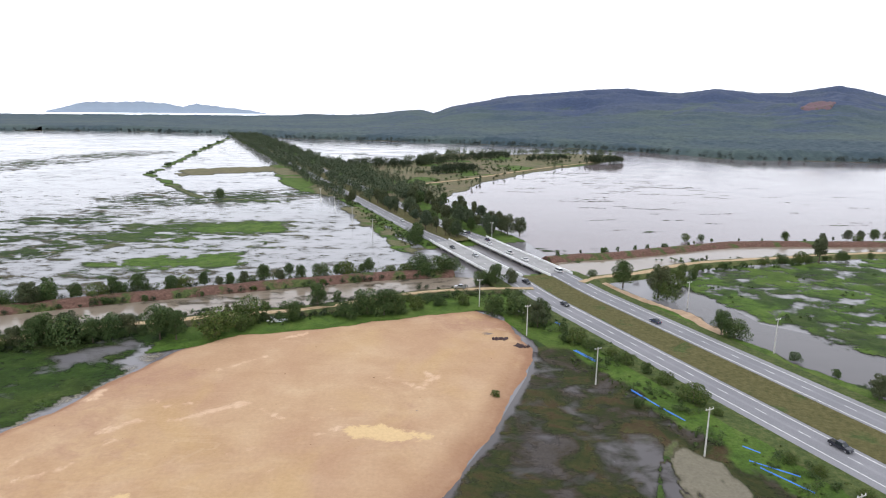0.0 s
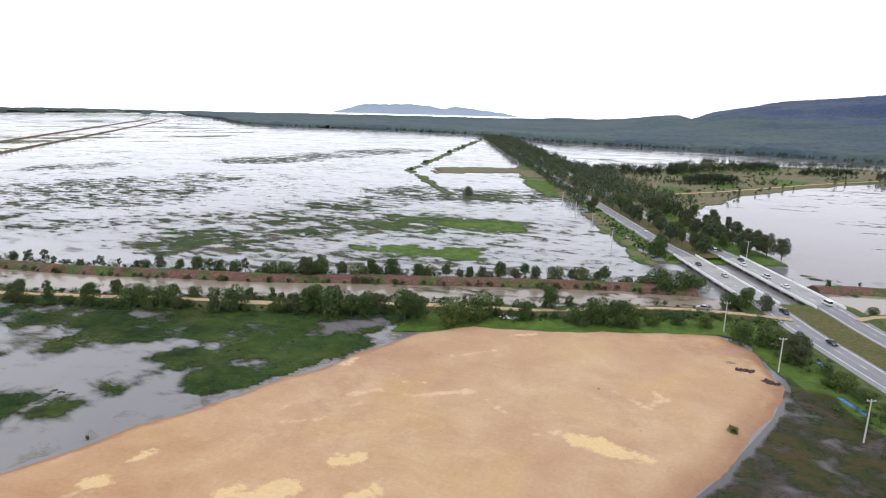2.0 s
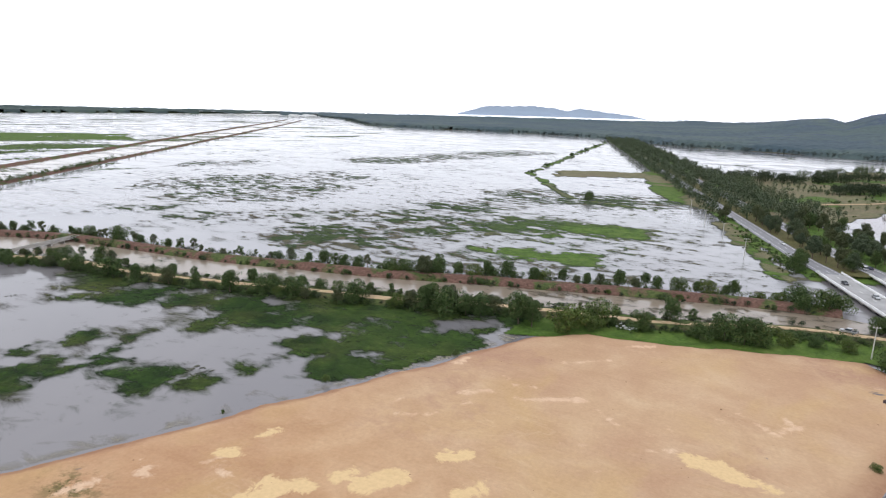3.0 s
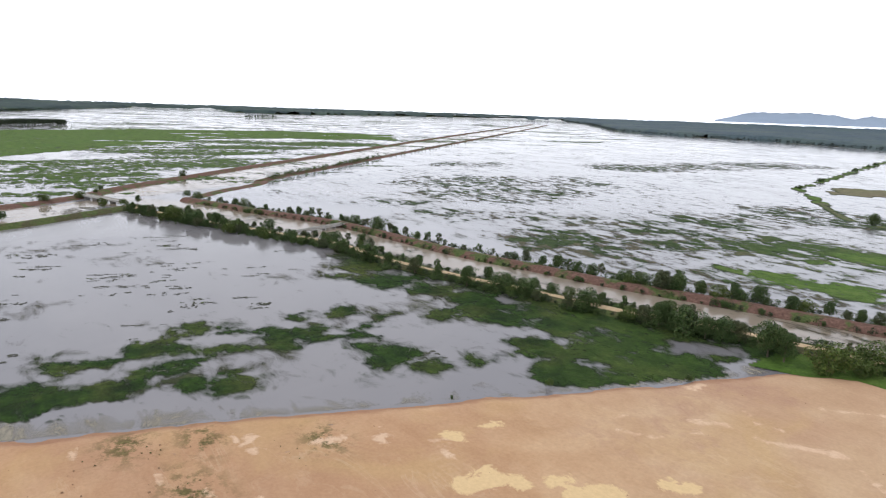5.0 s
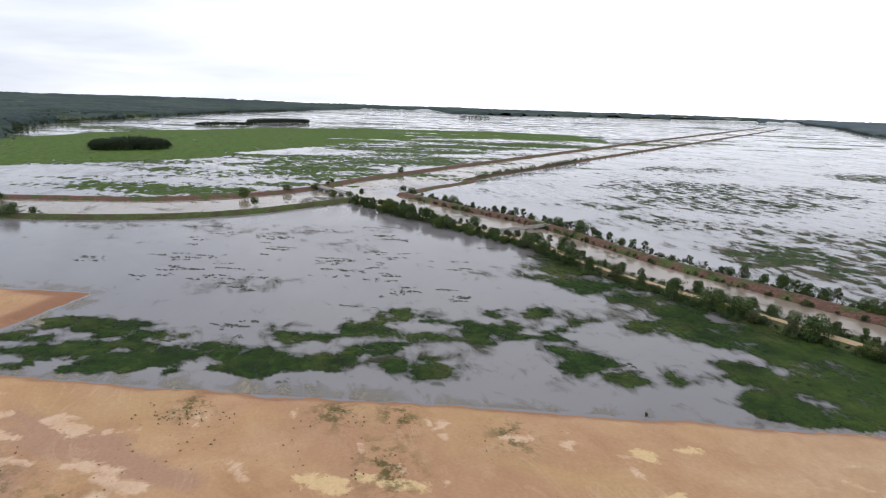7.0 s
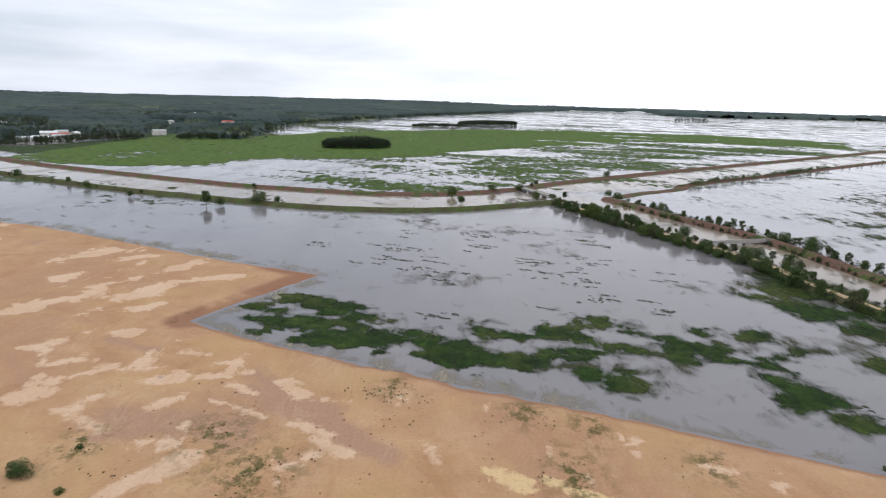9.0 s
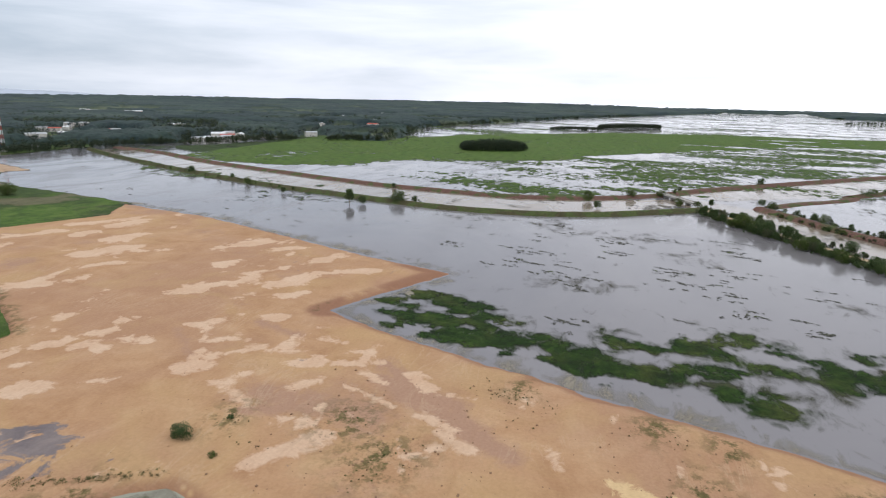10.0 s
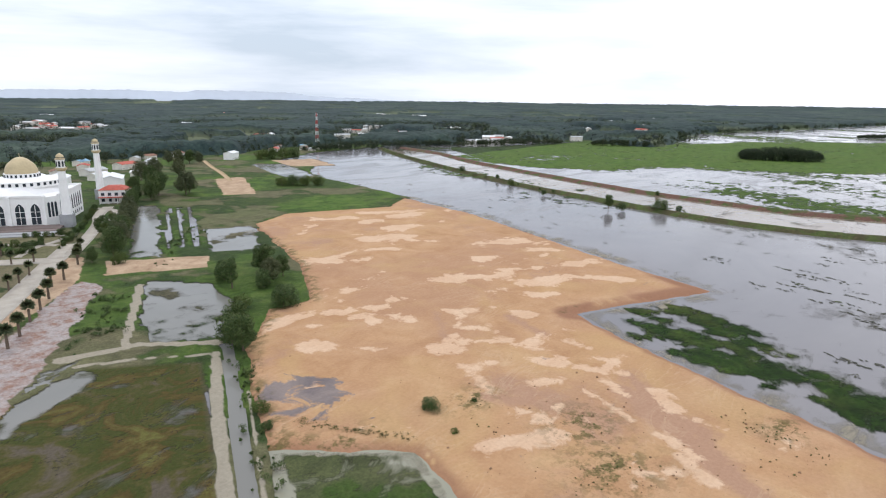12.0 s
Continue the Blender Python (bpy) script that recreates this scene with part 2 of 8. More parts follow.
def asphalt_mat():
    k = Mat("worn_asphalt", 0.8, spec=0.35)
    n1, n2 = k.noise(4.0, 6, 0.7), k.noise(0.06, 5, 0.6)
    c = k.ramp(n1, (0.3, (0.175, 0.174, 0.185)), (0.7, (0.245, 0.243, 0.256)))
    lane = k.band(k.attr("wheel"), 0.2, 0.9)
    c = k.mix(lane, c, k.mix(1.0, c, (0.88, 0.88, 0.89), "MULTIPLY"))
    c = k.mix(k.band(n2, 0.4, 0.7), c, k.mix(1.0, c, (1.18, 1.17, 1.16), "MULTIPLY"))
    k.put("Base Color", c)
    k.bump(n1, 0.3, 0.05)
    return k.m


def leaf_mat(name, dark, light, dull=(0.09, 0.085, 0.035)):
    k = Mat(name, 0.72, spec=0.25)
    isl, rnd = k.island(), k.rand()
    c = k.ramp(isl, (0.0, dark), (0.75, light), (1.0, dull))
    c = k.mix(k.band(rnd, 0.0, 1.0), c, k.mix(1.0, c, (1.14, 1.06, 0.95), "MULTIPLY"))
    k.put("Base Color", c)
    k.put("Subsurface Weight", 0.0)
    return k.m


def forest_mat(name, a, b, c3, scale=0.05, low_green=None):
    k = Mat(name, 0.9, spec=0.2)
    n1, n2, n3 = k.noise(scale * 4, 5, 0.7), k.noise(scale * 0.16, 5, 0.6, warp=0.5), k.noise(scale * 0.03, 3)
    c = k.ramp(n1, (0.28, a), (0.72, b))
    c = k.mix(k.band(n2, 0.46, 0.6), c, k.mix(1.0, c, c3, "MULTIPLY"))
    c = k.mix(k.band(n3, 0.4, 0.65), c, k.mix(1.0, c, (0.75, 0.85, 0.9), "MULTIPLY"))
    if not low_green:
        # timber lots differ in tone; cleared ones are pale pasture
        c = k.mix(k.band(k.attr("lot"), 0.2, 1.0), c, k.mix(1.0, c, (0.62, 0.70, 0.80), "MULTIPLY"))
        c = k.mix(k.attr("open"), c, k.ramp(n2, (0.35, (0.052, 0.075, 0.036)), (0.65, (0.125, 0.140, 0.085))))
    if low_green:
        # lower slopes paler and greener with less blue, in patches
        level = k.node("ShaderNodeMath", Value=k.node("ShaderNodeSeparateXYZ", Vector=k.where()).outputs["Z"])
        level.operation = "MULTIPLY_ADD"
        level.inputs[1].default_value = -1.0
        k.t.links.new(k.node("ShaderNodeMapRange", Value=k.noise(0.0035, 5, 0.6, stretch=(1, 2.5, 1)), From_Min=0.3, From_Max=0.7, To_Min=low_green[0] - 60, To_Max=low_green[1] + 40).outputs[0], level.inputs[2])
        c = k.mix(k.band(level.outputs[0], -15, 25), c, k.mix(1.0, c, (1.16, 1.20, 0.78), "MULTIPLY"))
    k.put("Base Color", c)
    k.bump(n1, 0.25, 2.0)
    return k.m


GROUND, SAND, ASPHALT = ground_mat(), sand_mat(), asphalt_mat()
RED_EARTH = earth_mat("red_earth", (0.082, 0.046, 0.036), (0.126, 0.071, 0.054), (0.19, 0.115, 0.088), 0.42)
TRACK = earth_mat("sandy_track", (0.33, 0.23, 0.14), (0.42, 0.31, 0.19), (0.50, 0.39, 0.26), 0.12)
TURF = earth_mat("turf_bank", (0.075, 0.085, 0.03), (0.11, 0.115, 0.045), (0.17, 0.15, 0.08), 0.6)
MEDIAN = earth_mat("median_grass", (0.066, 0.064, 0.024), (0.098, 0.090, 0.036), (0.142, 0.124, 0.058), 0.28)
SCRUB_BANK = earth_mat("scrub_bank", (0.042, 0.044, 0.019), (0.064, 0.060, 0.029), (0.11, 0.088, 0.052), 0.5)
VERGE = earth_mat("verge_grass", (0.040, 0.058, 0.020), (0.068, 0.092, 0.027), (0.125, 0.125, 0.055), 0.45)
BARK = plain("bark", (0.13, 0.10, 0.075), 0.95, grain=3.0)
LEAF = leaf_mat("tree_leaves", (0.024, 0.048, 0.015), (0.070, 0.114, 0.034), (0.084, 0.094, 0.038))
LEAF_AVENUE = leaf_mat("avenue_leaves", (0.028, 0.047, 0.027), (0.082, 0.112, 0.062), (0.092, 0.100, 0.060))
LEAF_DARK = leaf_mat("shady_leaves", (0.013, 0.025, 0.013), (0.040, 0.060, 0.028), (0.05, 0.052, 0.028))
LEAF_GREY = leaf_mat("dusty_leaves", (0.036, 0.052, 0.026), (0.092, 0.112, 0.054))
LEAF_LUSH = leaf_mat("lush_leaves", (0.034, 0.062, 0.014), (0.085, 0.125, 0.028))
# canopy greens carry some blue for the distance haze, mixed into the colour
FOREST = forest_mat("forest_canopy", (0.015, 0.026, 0.024), (0.054, 0.078, 0.068), (1.45, 1.42, 1.2))
# hill greens shifted to blue: aerial haze painted into the base colour
HAZED_HILL = forest_mat("hazed_hill_forest", (0.029, 0.042, 0.082), (0.062, 0.084, 0.146), (1.35, 1.25, 1.0), 0.02, (70, 130))
SCAR = earth_mat("scar_earth", (0.115, 0.075, 0.088), (0.15, 0.098, 0.11), (0.19, 0.13, 0.145), 0.3)
# flat pale blue: the haze over far land, put into the base colour
HAZED_FAR_HILL = plain("hazed_far_hills", (0.30, 0.36, 0.44), 1.0, grain=0.01, vary=0.06, spec=0.0)
WHITE = plain("white_paint", (0.80, 0.80, 0.79), 0.6, grain=1.5, vary=0.05)
CONCRETE = plain("concrete", (0.44, 0.42, 0.39), 0.85, grain=2.5)
LINE = plain("road_paint", (0.72, 0.72, 0.70), 0.7, grain=6, vary=0.12)


# ---- building helpers ----
def part(name, bm, material, parent=None, label="", smooth=False):
    me = bpy.data.meshes.new(name)
    bm.to_mesh(me)
    bm.free()
    me.materials.append(material)
    if smooth:
        me.polygons.foreach_set("use_smooth", [True] * len(me.polygons))
    ob = new(name, me)
    if parent:
        ob.parent = parent
    if label:
        ob["label"] = label
    return ob


def raw(name, verts, faces, material, smooth=True, parent=None):
    me = bpy.data.meshes.new(name)
    me.from_pydata([tuple(v) for v in verts], [], faces)
    me.materials.append(material)
    if smooth:
        me.polygons.foreach_set("use_smooth", [True] * len(me.polygons))
    me.update()
    ob = new(name, me)
    if parent:
        ob.parent = parent
    return ob


def lattice(x, y, seed=0):
    """Smooth random values in 0..1 on a unit lattice."""
    xi, yi = np.floor(x).astype(np.int64), np.floor(y).astype(np.int64)
    fx, fy = x - xi, y - yi
    fx, fy = fx * fx * (3 - 2 * fx), fy * fy * (3 - 2 * fy)

    def h(a, b):
        k = (a * 374761393 + b * 668265263 + seed * 974711) & 0xFFFFFFFF
        k = ((k ^ (k >> 13)) * 1274126177) & 0xFFFFFFFF
        return ((k ^ (k >> 16)) & 0xFFFF) / 65535.0

    top = h(xi, yi) * (1 - fx) + h(xi + 1, yi) * fx
    low = h(xi, yi + 1) * (1 - fx) + h(xi + 1, yi + 1) * fx
    return top * (1 - fy) + low * fy


def fbm(x, y, size, octaves=4, seed=0, gain=0.55):
    v, a, s = 0.0, 1.0, 0.0
    for k in range(octaves):
        v = v + a * lattice(x / size * 2 ** k + 17.3 * k, y / size * 2 ** k - 9.1 * k, seed + k)
        s += a
        a *= gain
    return v / s


def crowns(x, y, size, seed=0):
    """Rounded bumps, one for each jittered cell: 1 at a crown's middle, 0 between crowns."""
    xi, yi = np.floor(x / size), np.floor(y / size)
    best = np.full(np.shape(x), 9.0)
    for dx in (-1, 0, 1):
        for dy in (-1, 0, 1):
            cx, cy = xi + dx, yi + dy
            jx, jy = lattice(cx, cy, seed), lattice(cx, cy, seed + 5)
            best = np.minimum(best, np.hypot(x / size - cx - jx, y / size - cy - jy))
    return np.clip(1 - best * best * 1.3, 0, 1)


def inside(x, y, poly):
    """Signed distance to a polygon, negative outside."""
    x, y = np.asarray(x, float), np.asarray(y, float)
    d, within = np.full(x.shape, 1e9), np.zeros(x.shape, bool)
    for (x0, y0), (x1, y1) in zip(poly, poly[1:] + poly[:1]):
        ex, ey = x1 - x0, y1 - y0
        t = np.clip(((x - x0) * ex + (y - y0) * ey) / (ex * ex + ey * ey), 0, 1)
        d = np.minimum(d, np.hypot(x - x0 - t * ex, y - y0 - t * ey))
        if y0 != y1:
            within ^= ((y0 > y) != (y1 > y)) & (x < ex * (y - y0) / ey + x0)
    return np.where(within, d, -d)


def near_line(x, y, pts):
    d = np.full(np.shape(x), 1e9)
    for (x0, y0), (x1, y1) in zip(pts, pts[1:]):
        ex, ey = x1 - x0, y1 - y0
        t = np.clip(((x - x0) * ex + (y - y0) * ey) / (ex * ex + ey * ey), 0, 1)
        d = np.minimum(d, np.hypot(x - x0 - t * ex, y - y0 - t * ey))
    return d


def ramp01(v, lo, hi):
    t = np.clip((v - lo) / (hi - lo), 0, 1)
    return t * t * (3 - 2 * t)


def curve(pts, step):
    """A smooth line through pts, sampled about every step metres."""
    p = [np.array(q, float) for q in pts]
    p = [2 * p[0] - p[1], *p, 2 * p[-1] - p[-2]]
    out = []
    for a, b, c, d in zip(p, p[1:], p[2:], p[3:]):
        n = max(1, int(np.hypot(*(c - b)[:2]) / step))
        for k in range(n):
            t = k / n
            out.append(0.5 * (2 * b + (c - a) * t + (2 * a - 5 * b + 4 * c - d) * t * t + (3 * b - a - 3 * c + d) * t ** 3))
    out.append(p[-2])
    return np.array(out)


def sweep(name, pts, profile, material, step=4.0, wobble=0.0, seed=0, parent=None, rough=0.0):
    """A ridge along pts. profile: (offset to the right, height) across it."""
    line = curve(pts, step)
    d = np.gradient(line, axis=0)
    d /= np.hypot(d[:, 0], d[:, 1])[:, None]
    verts, faces, n = [], [], len(profile)
    for k, (q, e) in enumerate(zip(line, d)):
        for j, (o, z) in enumerate(profile):
            w = wobble * (fbm(q[0] + 31 * j, q[1] - 17 * j, 9, 3, seed) - 0.5) * 2
            o2 = o + w * (1.0 if abs(o) > 0.5 else 0.3)
            verts.append((q[0] + e[1] * o2, q[1] - e[0] * o2, z + rough * (fbm(q[0] + 7 * j, q[1] + 3 * j, 5, 3, seed + 3) - 0.5) * 2 * (1 if 0 < j < n - 1 else 0)))
    for k in range(len(line) - 1):
        for j in range(n - 1):
            a = k * n + j
            faces.append((a, a + 1, a + n + 1, a + n))
    if profile[0][1] < 0:
        for k in (0, len(line) - 1):
            faces.append(tuple(len(verts) + j for j in range(n)))
            verts += [(x, y, z - 0.01) for x, y, z in verts[k * n:(k + 1) * n]]
    return raw(name, verts, faces, material, parent=parent)


def setting(ob, label="", category=""):
    return tagged(ob, label, category, kind="structure")

# ---- the plan, in metres; flood level is z = 0 ----
ROAD_O, ROAD_U = (74.2, 162.2), (-0.3506, 0.9365)


def on_road(s, o):
    """The place s metres along the highway and o metres to the right of the first carriageway's middle."""
    return ROAD_O[0] + ROAD_U[0] * s + ROAD_U[1] * o, ROAD_O[1] + ROAD_U[1] * s - ROAD_U[0] * o


PAD = [(2, 105), (14, 128), (28, 162), (33, 182), (28, 208), (18, 219), (-11, 210), (-30, 202), (-61, 194), (-76, 179), (-82, 160),
       (-92, 136), (-101, 115), (-113, 88), (-130, 46), (-150, -6), (-165, -41), (-176, -66), (-190, -88), (-247, -58), (-266, -103),
       (-298, -170), (-324, -220), (-338, -270), (-348, -300), (-310, -281), (-249, -314), (-216, -302), (-194, -259), (-170, -210),
       (-141, -171), (-126, -175), (-98, -150), (-83, -127), (-69, -103), (-82, -86), (-89, -77), (-80, -60), (-55, -20), (-25, 50)]
DRY_SOUTH = [(-348, -298), (-366, -360), (-384, -435), (-410, -480), (-455, -520), (-460, -590), (-560, -640), (-700, -640), (-900, -900),
             (300, -1400), (300, -60), (60, -40), (-30, -60), (-58, -88), (-69, -103), (-83, -127), (-98, -150), (-126, -175), (-141, -171),
             (-170, -210), (-194, -259), (-216, -302), (-249, -314), (-310, -281)]
PONDS = [[(-190, -313), (-214, -300), (-181, -249), (-163, -263)], [(-205, -411), (-213, -400), (-142, -272), (-131, -281)],
         [(-118, -240), (-133, -218), (-123, -190), (-101, -163), (-84, -177), (-96, -204)],
         [(-41, -165), (-65, -174), (-87, -153), (-54, -96), (-25, -60), (10, -110)], [(-44, -172), (-62, -186), (-66, -180), (-48, -168)],
         [(-413, -569), (-445, -556), (-394, -448), (-360, -432), (-372, -479)]]
EAST_FIELD = [(107, 242), (113, 268), (140, 288), (179, 298), (236, 310), (420, 328), (420, 60), (240, 60), (150, 160), (139, 175), (130, 190), (116, 204), (113, 218), (110, 230)]
POOL_SOUTH = [(-56, -84), (-70, -104), (-84, -86), (-91, -77), (-80, -58), (-60, -40), (-40, -60)]
DITCH = [(-98, -158), (-95, -153), (-74, -119.5), (-56.5, -91.5), (-44, -72)]
SPIT = [(-20, 470), (20, 520), (25, 548), (61, 638), (135, 766), (212, 854), (300, 985), (330, 1093), (248, 1126), (139, 1075), (44, 1097), (-13, 958),
        (-43, 883), (-120, 875), (-210, 830), (-120, 560)]
WEST_GREEN = [(-640, -480), (-600, -420), (-592, -322), (-610, -252), (-690, -205), (-738, -134), (-760, -60), (-880, 20), (-960, 120), (-1180, 330),
              (-1210, 500), (-1130, 700), (-1320, 830), (-1500, 640), (-1560, 300), (-1460, 10), (-1240, -215), (-1050, -330), (-960, -470), (-760, -550)]
SOUTH_WOOD = [(300, -1250), (-200, -790), (-369, -720), (-480, -690), (-600, -720), (-702, -690), (-802, -590), (-1000, -520), (-985, -330), (-1436, -395),
              (-1911, -258), (-2446, -110), (-3303, 290), (-4890, 1050), (-4890, -4890), (4890, -4890), (4890, -1250)]
COAST_WOOD = [(-3600, 1180), (-3400, 1500), (-3650, 2200), (-3300, 3300), (-4300, 4400), (-4890, 4400), (-4890, 1500)]
NORTH_WOOD = [(-3200, 3400), (-2340, 2770), (-1640, 2080), (-1300, 1960), (-960, 1990), (-640, 1900), (-353, 1600), (-73, 1500), (116, 1400), (376, 1230),
              (500, 1010), (711, 965), (1500, 800), (2800, 900), (4890, 900), (4890, 4890), (-4300, 4890), (-4300, 4400)]

N_DIKE = [(12, 273), (-23, 266), (-81, 246), (-123, 230), (-160, 215), (-200, 203), (-247, 189), (-339, 172), (-405, 143), (-473, 117)]
N_DIKE_EAST = [(60, 300), (78, 306), (100, 311), (166, 337), (206, 341), (262, 342), (460, 352)]
S_DIKE = [(44, 247), (29, 246), (10, 243), (-12, 235), (-40, 219), (-66, 211), (-110, 197), (-136, 184), (-170, 174), (-209, 160), (-248, 149), (-288, 144),
          (-343, 120), (-395, 97), (-450, 76)]
S_DIKE_EAST = [(66, 256), (76, 264), (96, 272), (133, 292), (186, 305), (243, 316), (460, 334)]
INNER_DIKE = [(-455, 80), (-430, 40), (-408, 0), (-399, -50), (-405, -105), (-426, -167), (-458, -255), (-505, -350), (-555, -440), (-610, -530), (-668, -612)]
OUTER_DIKE = [(-516, 58), (-490, 20), (-474, -20), (-468, -62), (-478, -112), (-496, -180), (-550, -305), (-604, -415), (-660, -502), (-700, -600)]
T_DIKE_WEST = [(-516, 58), (-548, 84), (-653, 204), (-835, 426), (-1283, 978), (-1900, 1760), (-2300, 2260)]
T_DIKE_EAST = [(-560, 205), (-596, 245), (-665, 335), (-799, 500), (-1164, 965), (-1780, 1745), (-2200, 2260)]

# long stains and weed beds: from, to and half width of each
PALE_SAND_A = [(-212, -258, -250, -280, 2.4), (-261, -255, -302, -247, 4.4), (-278, -276, -311, -256, 3.9), (-244, -282, -271, -264, 5.3), (-254, -231, -266, -229, 7.3), (-227, -221, -243, -210, 6.5), (-238, -205, -244, -193, 3.8), (-227, -209, -242, -211, 5.4), (-258, -171, -274, -158, 6.2), (-179, -211, -186, -202, 6.0), (-184, -200, -195, -194, 3.8), (-207, -209, -218, -199, 3.4), (-230, -154, -236, -152, 4.3), (-223, -135, -244, -118, 4.4), (-196, -146, -212, -132, 6.5), (-187, -151, -195, -145, 2.3), (-210, -119, -227, -110, 6.8), (-192, -124, -196, -122, 2.9), (-198, -108, -205, -102, 3.3)]
PALE_SAND_B = [(-244, -118, -257, -111, 5.1), (-227, -110, -237, -90, 4.3), (-257, -144, -266, -138, 4.1), (-173, -172, -176, -168, 3.2), (-147, -163, -147, -160, 1.8), (-161, -146, -163, -143, 2.6), (-146, -149, -152, -144, 2.4), (-132, -156, -136, -152, 1.1), (-147, -134, -147, -127, 1.8), (-121, -151, -123, -149, 2.1), (-112, -136, -115, -133, 4.8), (-114, -131, -132, -108, 0.9), (-163, -122, -170, -117, 2.2), (-163, -118, -144, -107, 1.7), (-151, -111, -157, -105, 3.1), (-141, -106, -152, -92, 2.3), (-133, -106, -137, -103, 3.7), (-128, -92, -136, -88, 2.6), (-128, -92, -121, -79, 2.3)]
PALE_SAND_C = [(-175, -112, -177, -101, 3.4), (-176, -89, -173, -84, 1.6), (-145, -79, -147, -74, 3.6), (-153, -77, -149, -72, 1.8), (-131, -72, -136, -68, 3.2), (-162, -79, -162, -71, 1.7), (-157, -65, -158, -61, 2.9), (-148, -67, -149, -61, 1.9), (-143, -58, -139, -51, 2.4), (-135, -59, -128, -45, 2.1), (-146, -46, -139, -39, 3.6), (-136, -38, -137, -30, 1.1), (-125, -37, -121, -29, 2.8), (-119, -32, -114, -24, 2.9), (-108, -36, -113, -30, 2.2), (-125, -57, -115, -46, 1.0), (-112, -69, -117, -67, 1.8), (-98, -65, -111, -56, 3.8), (-87, -92, -94, -83, 1.2)]
PALE_SAND_D = [(-148, -46, -140, -41, 1.6), (-148, -45, -145, -40, 1.8), (-137, -32, -137, -22, 1.0), (-118, -7, -112, -5, 2.1), (-113, 50, -111, 56, 1.7), (-99, 72, -98, 76, 1.6), (-98, 84, -98, 88, 1.5), (-85, 112, -84, 118, 0.8), (-81, 110, -77, 113, 1.0), (-80, 111, -73, 115, 1.1), (-73, 115, -68, 126, 0.8), (-72, 130, -67, 135, 1.3), (-67, 145, -62, 141, 1.4), (-62, 141, -55, 145, 1.1), (-58, 135, -45, 144, 1.9), (-40, 141, -34, 136, 1.1), (-16, 152, -12, 152, 1.3), (-10, 159, -1, 152, 1.1), (0, 163, 1, 155, 1.2)]
PALE_SAND_E = [(-1, 152, 4, 162, 1.1), (-46, 188, -39, 193, 2.5), (-57, 164, -47, 174, 1.2), (-41, 121, -38, 122, 1.2), (-44, 112, -40, 115, 0.5), (-25, 128, -18, 133, 0.9), (-34, 114, -31, 114, 0.8), (-23, 141, -22, 141, 0.5), (-8, 190, -5, 187, 1.1)]
PALE_SAND = PALE_SAND_A + PALE_SAND_B + PALE_SAND_C + PALE_SAND_D + PALE_SAND_E
YELLOW_SAND = [(-15, 130, -7, 128, 2.9), (-7, 127, 0, 127, 1.2), (-84, 74, -77, 77, 2.0), (-75, 82, -71, 84, 1.1), (-68, 83, -64, 89, 2.8), (-60, 101, -56, 104, 1.7), (-51, 91, -49, 95, 2.0), (-98, 85, -97, 88, 1.5), (-100, 76, -97, 77, 1.4), (-108, 7, -105, 12, 2.6), (-106, 17, -100, 28, 1.4), (-83, 67, -78, 78, 2.2), (-74, 82, -72, 85, 1.5)]
DAMP_SAND = [(-152, -55, -133, -37, 2.3), (-133, -37, -119, -24, 2.4), (-119, -24, -115, -17, 2.6), (-158, -125, -141, -108, 1.6), (-171, -104, -164, -87, 2.9), (-117, -78, -124, -60, 3.0), (-141, -52, -132, -31, 2.9), (-128, -30, -112, -15, 1.9), (-135, -46, -130, -38, 1.8)]
WEED_BEDS_A = [(-220, -62, -207, -41, 5.1), (-203, -44, -207, -41, 4.2), (-194, -67, -191, -42, 4.4), (-205, -73, -202, -62, 2.7), (-184, -67, -181, -62, 1.4), (-191, -61, -188, -42, 3.5), (-179, -39, -182, -25, 7.8), (-191, -36, -180, -18, 5.1), (-176, -24, -170, -23, 1.1), (-198, -34, -196, -21, 3.9), (-186, -16, -184, -10, 5.3), (-176, -9, -176, 2, 5.9), (-170, -9, -165, 4, 3.7), (-186, 7, -183, 19, 4.7), (-196, 6, -198, 10, 1.9), (-170, 2, -167, 22, 8.9), (-155, 7, -153, 20, 2.1), (-169, 22, -172, 36, 6.4), (-190, 33, -199, 46, 5.9)]
WEED_BEDS_B = [(-185, 32, -177, 56, 3.9), (-160, 35, -159, 47, 3.5), (-155, 46, -150, 50, 4.7), (-190, 58, -177, 79, 6.4), (-191, 81, -193, 100, 5.4), (-172, 67, -167, 91, 4.9), (-172, 89, -176, 108, 3.0), (-161, 84, -148, 92, 5.3), (-146, 83, -144, 91, 4.3), (-140, 91, -136, 97, 2.0), (-241, 132, -214, 136, 8.5), (-214, 136, -183, 146, 6.3), (-170, 122, -170, 132, 3.7), (-176, 148, -155, 142, 8.1), (-159, 144, -151, 159, 12.7), (-151, 155, -131, 162, 15.4), (-123, 132, -125, 151, 5.2), (-114, 127, -103, 133, 7.3), (-128, 158, -114, 167, 9.7)]
WEED_BEDS_C = [(-146, 178, -126, 183, 8.1), (-105, 137, -99, 147, 6.0), (-131, 112, -128, 125, 2.9), (-163, 140, -127, 164, 11.6), (-129, 133, -94, 162, 10.5), (-111, 122, -101, 135, 5.8), (-98, 168, -87, 184, 4.0), (-131, 169, -91, 192, 5.0), (-232, 120, -190, 142, 6.3)]
WEED_BEDS = WEED_BEDS_A + WEED_BEDS_B + WEED_BEDS_C

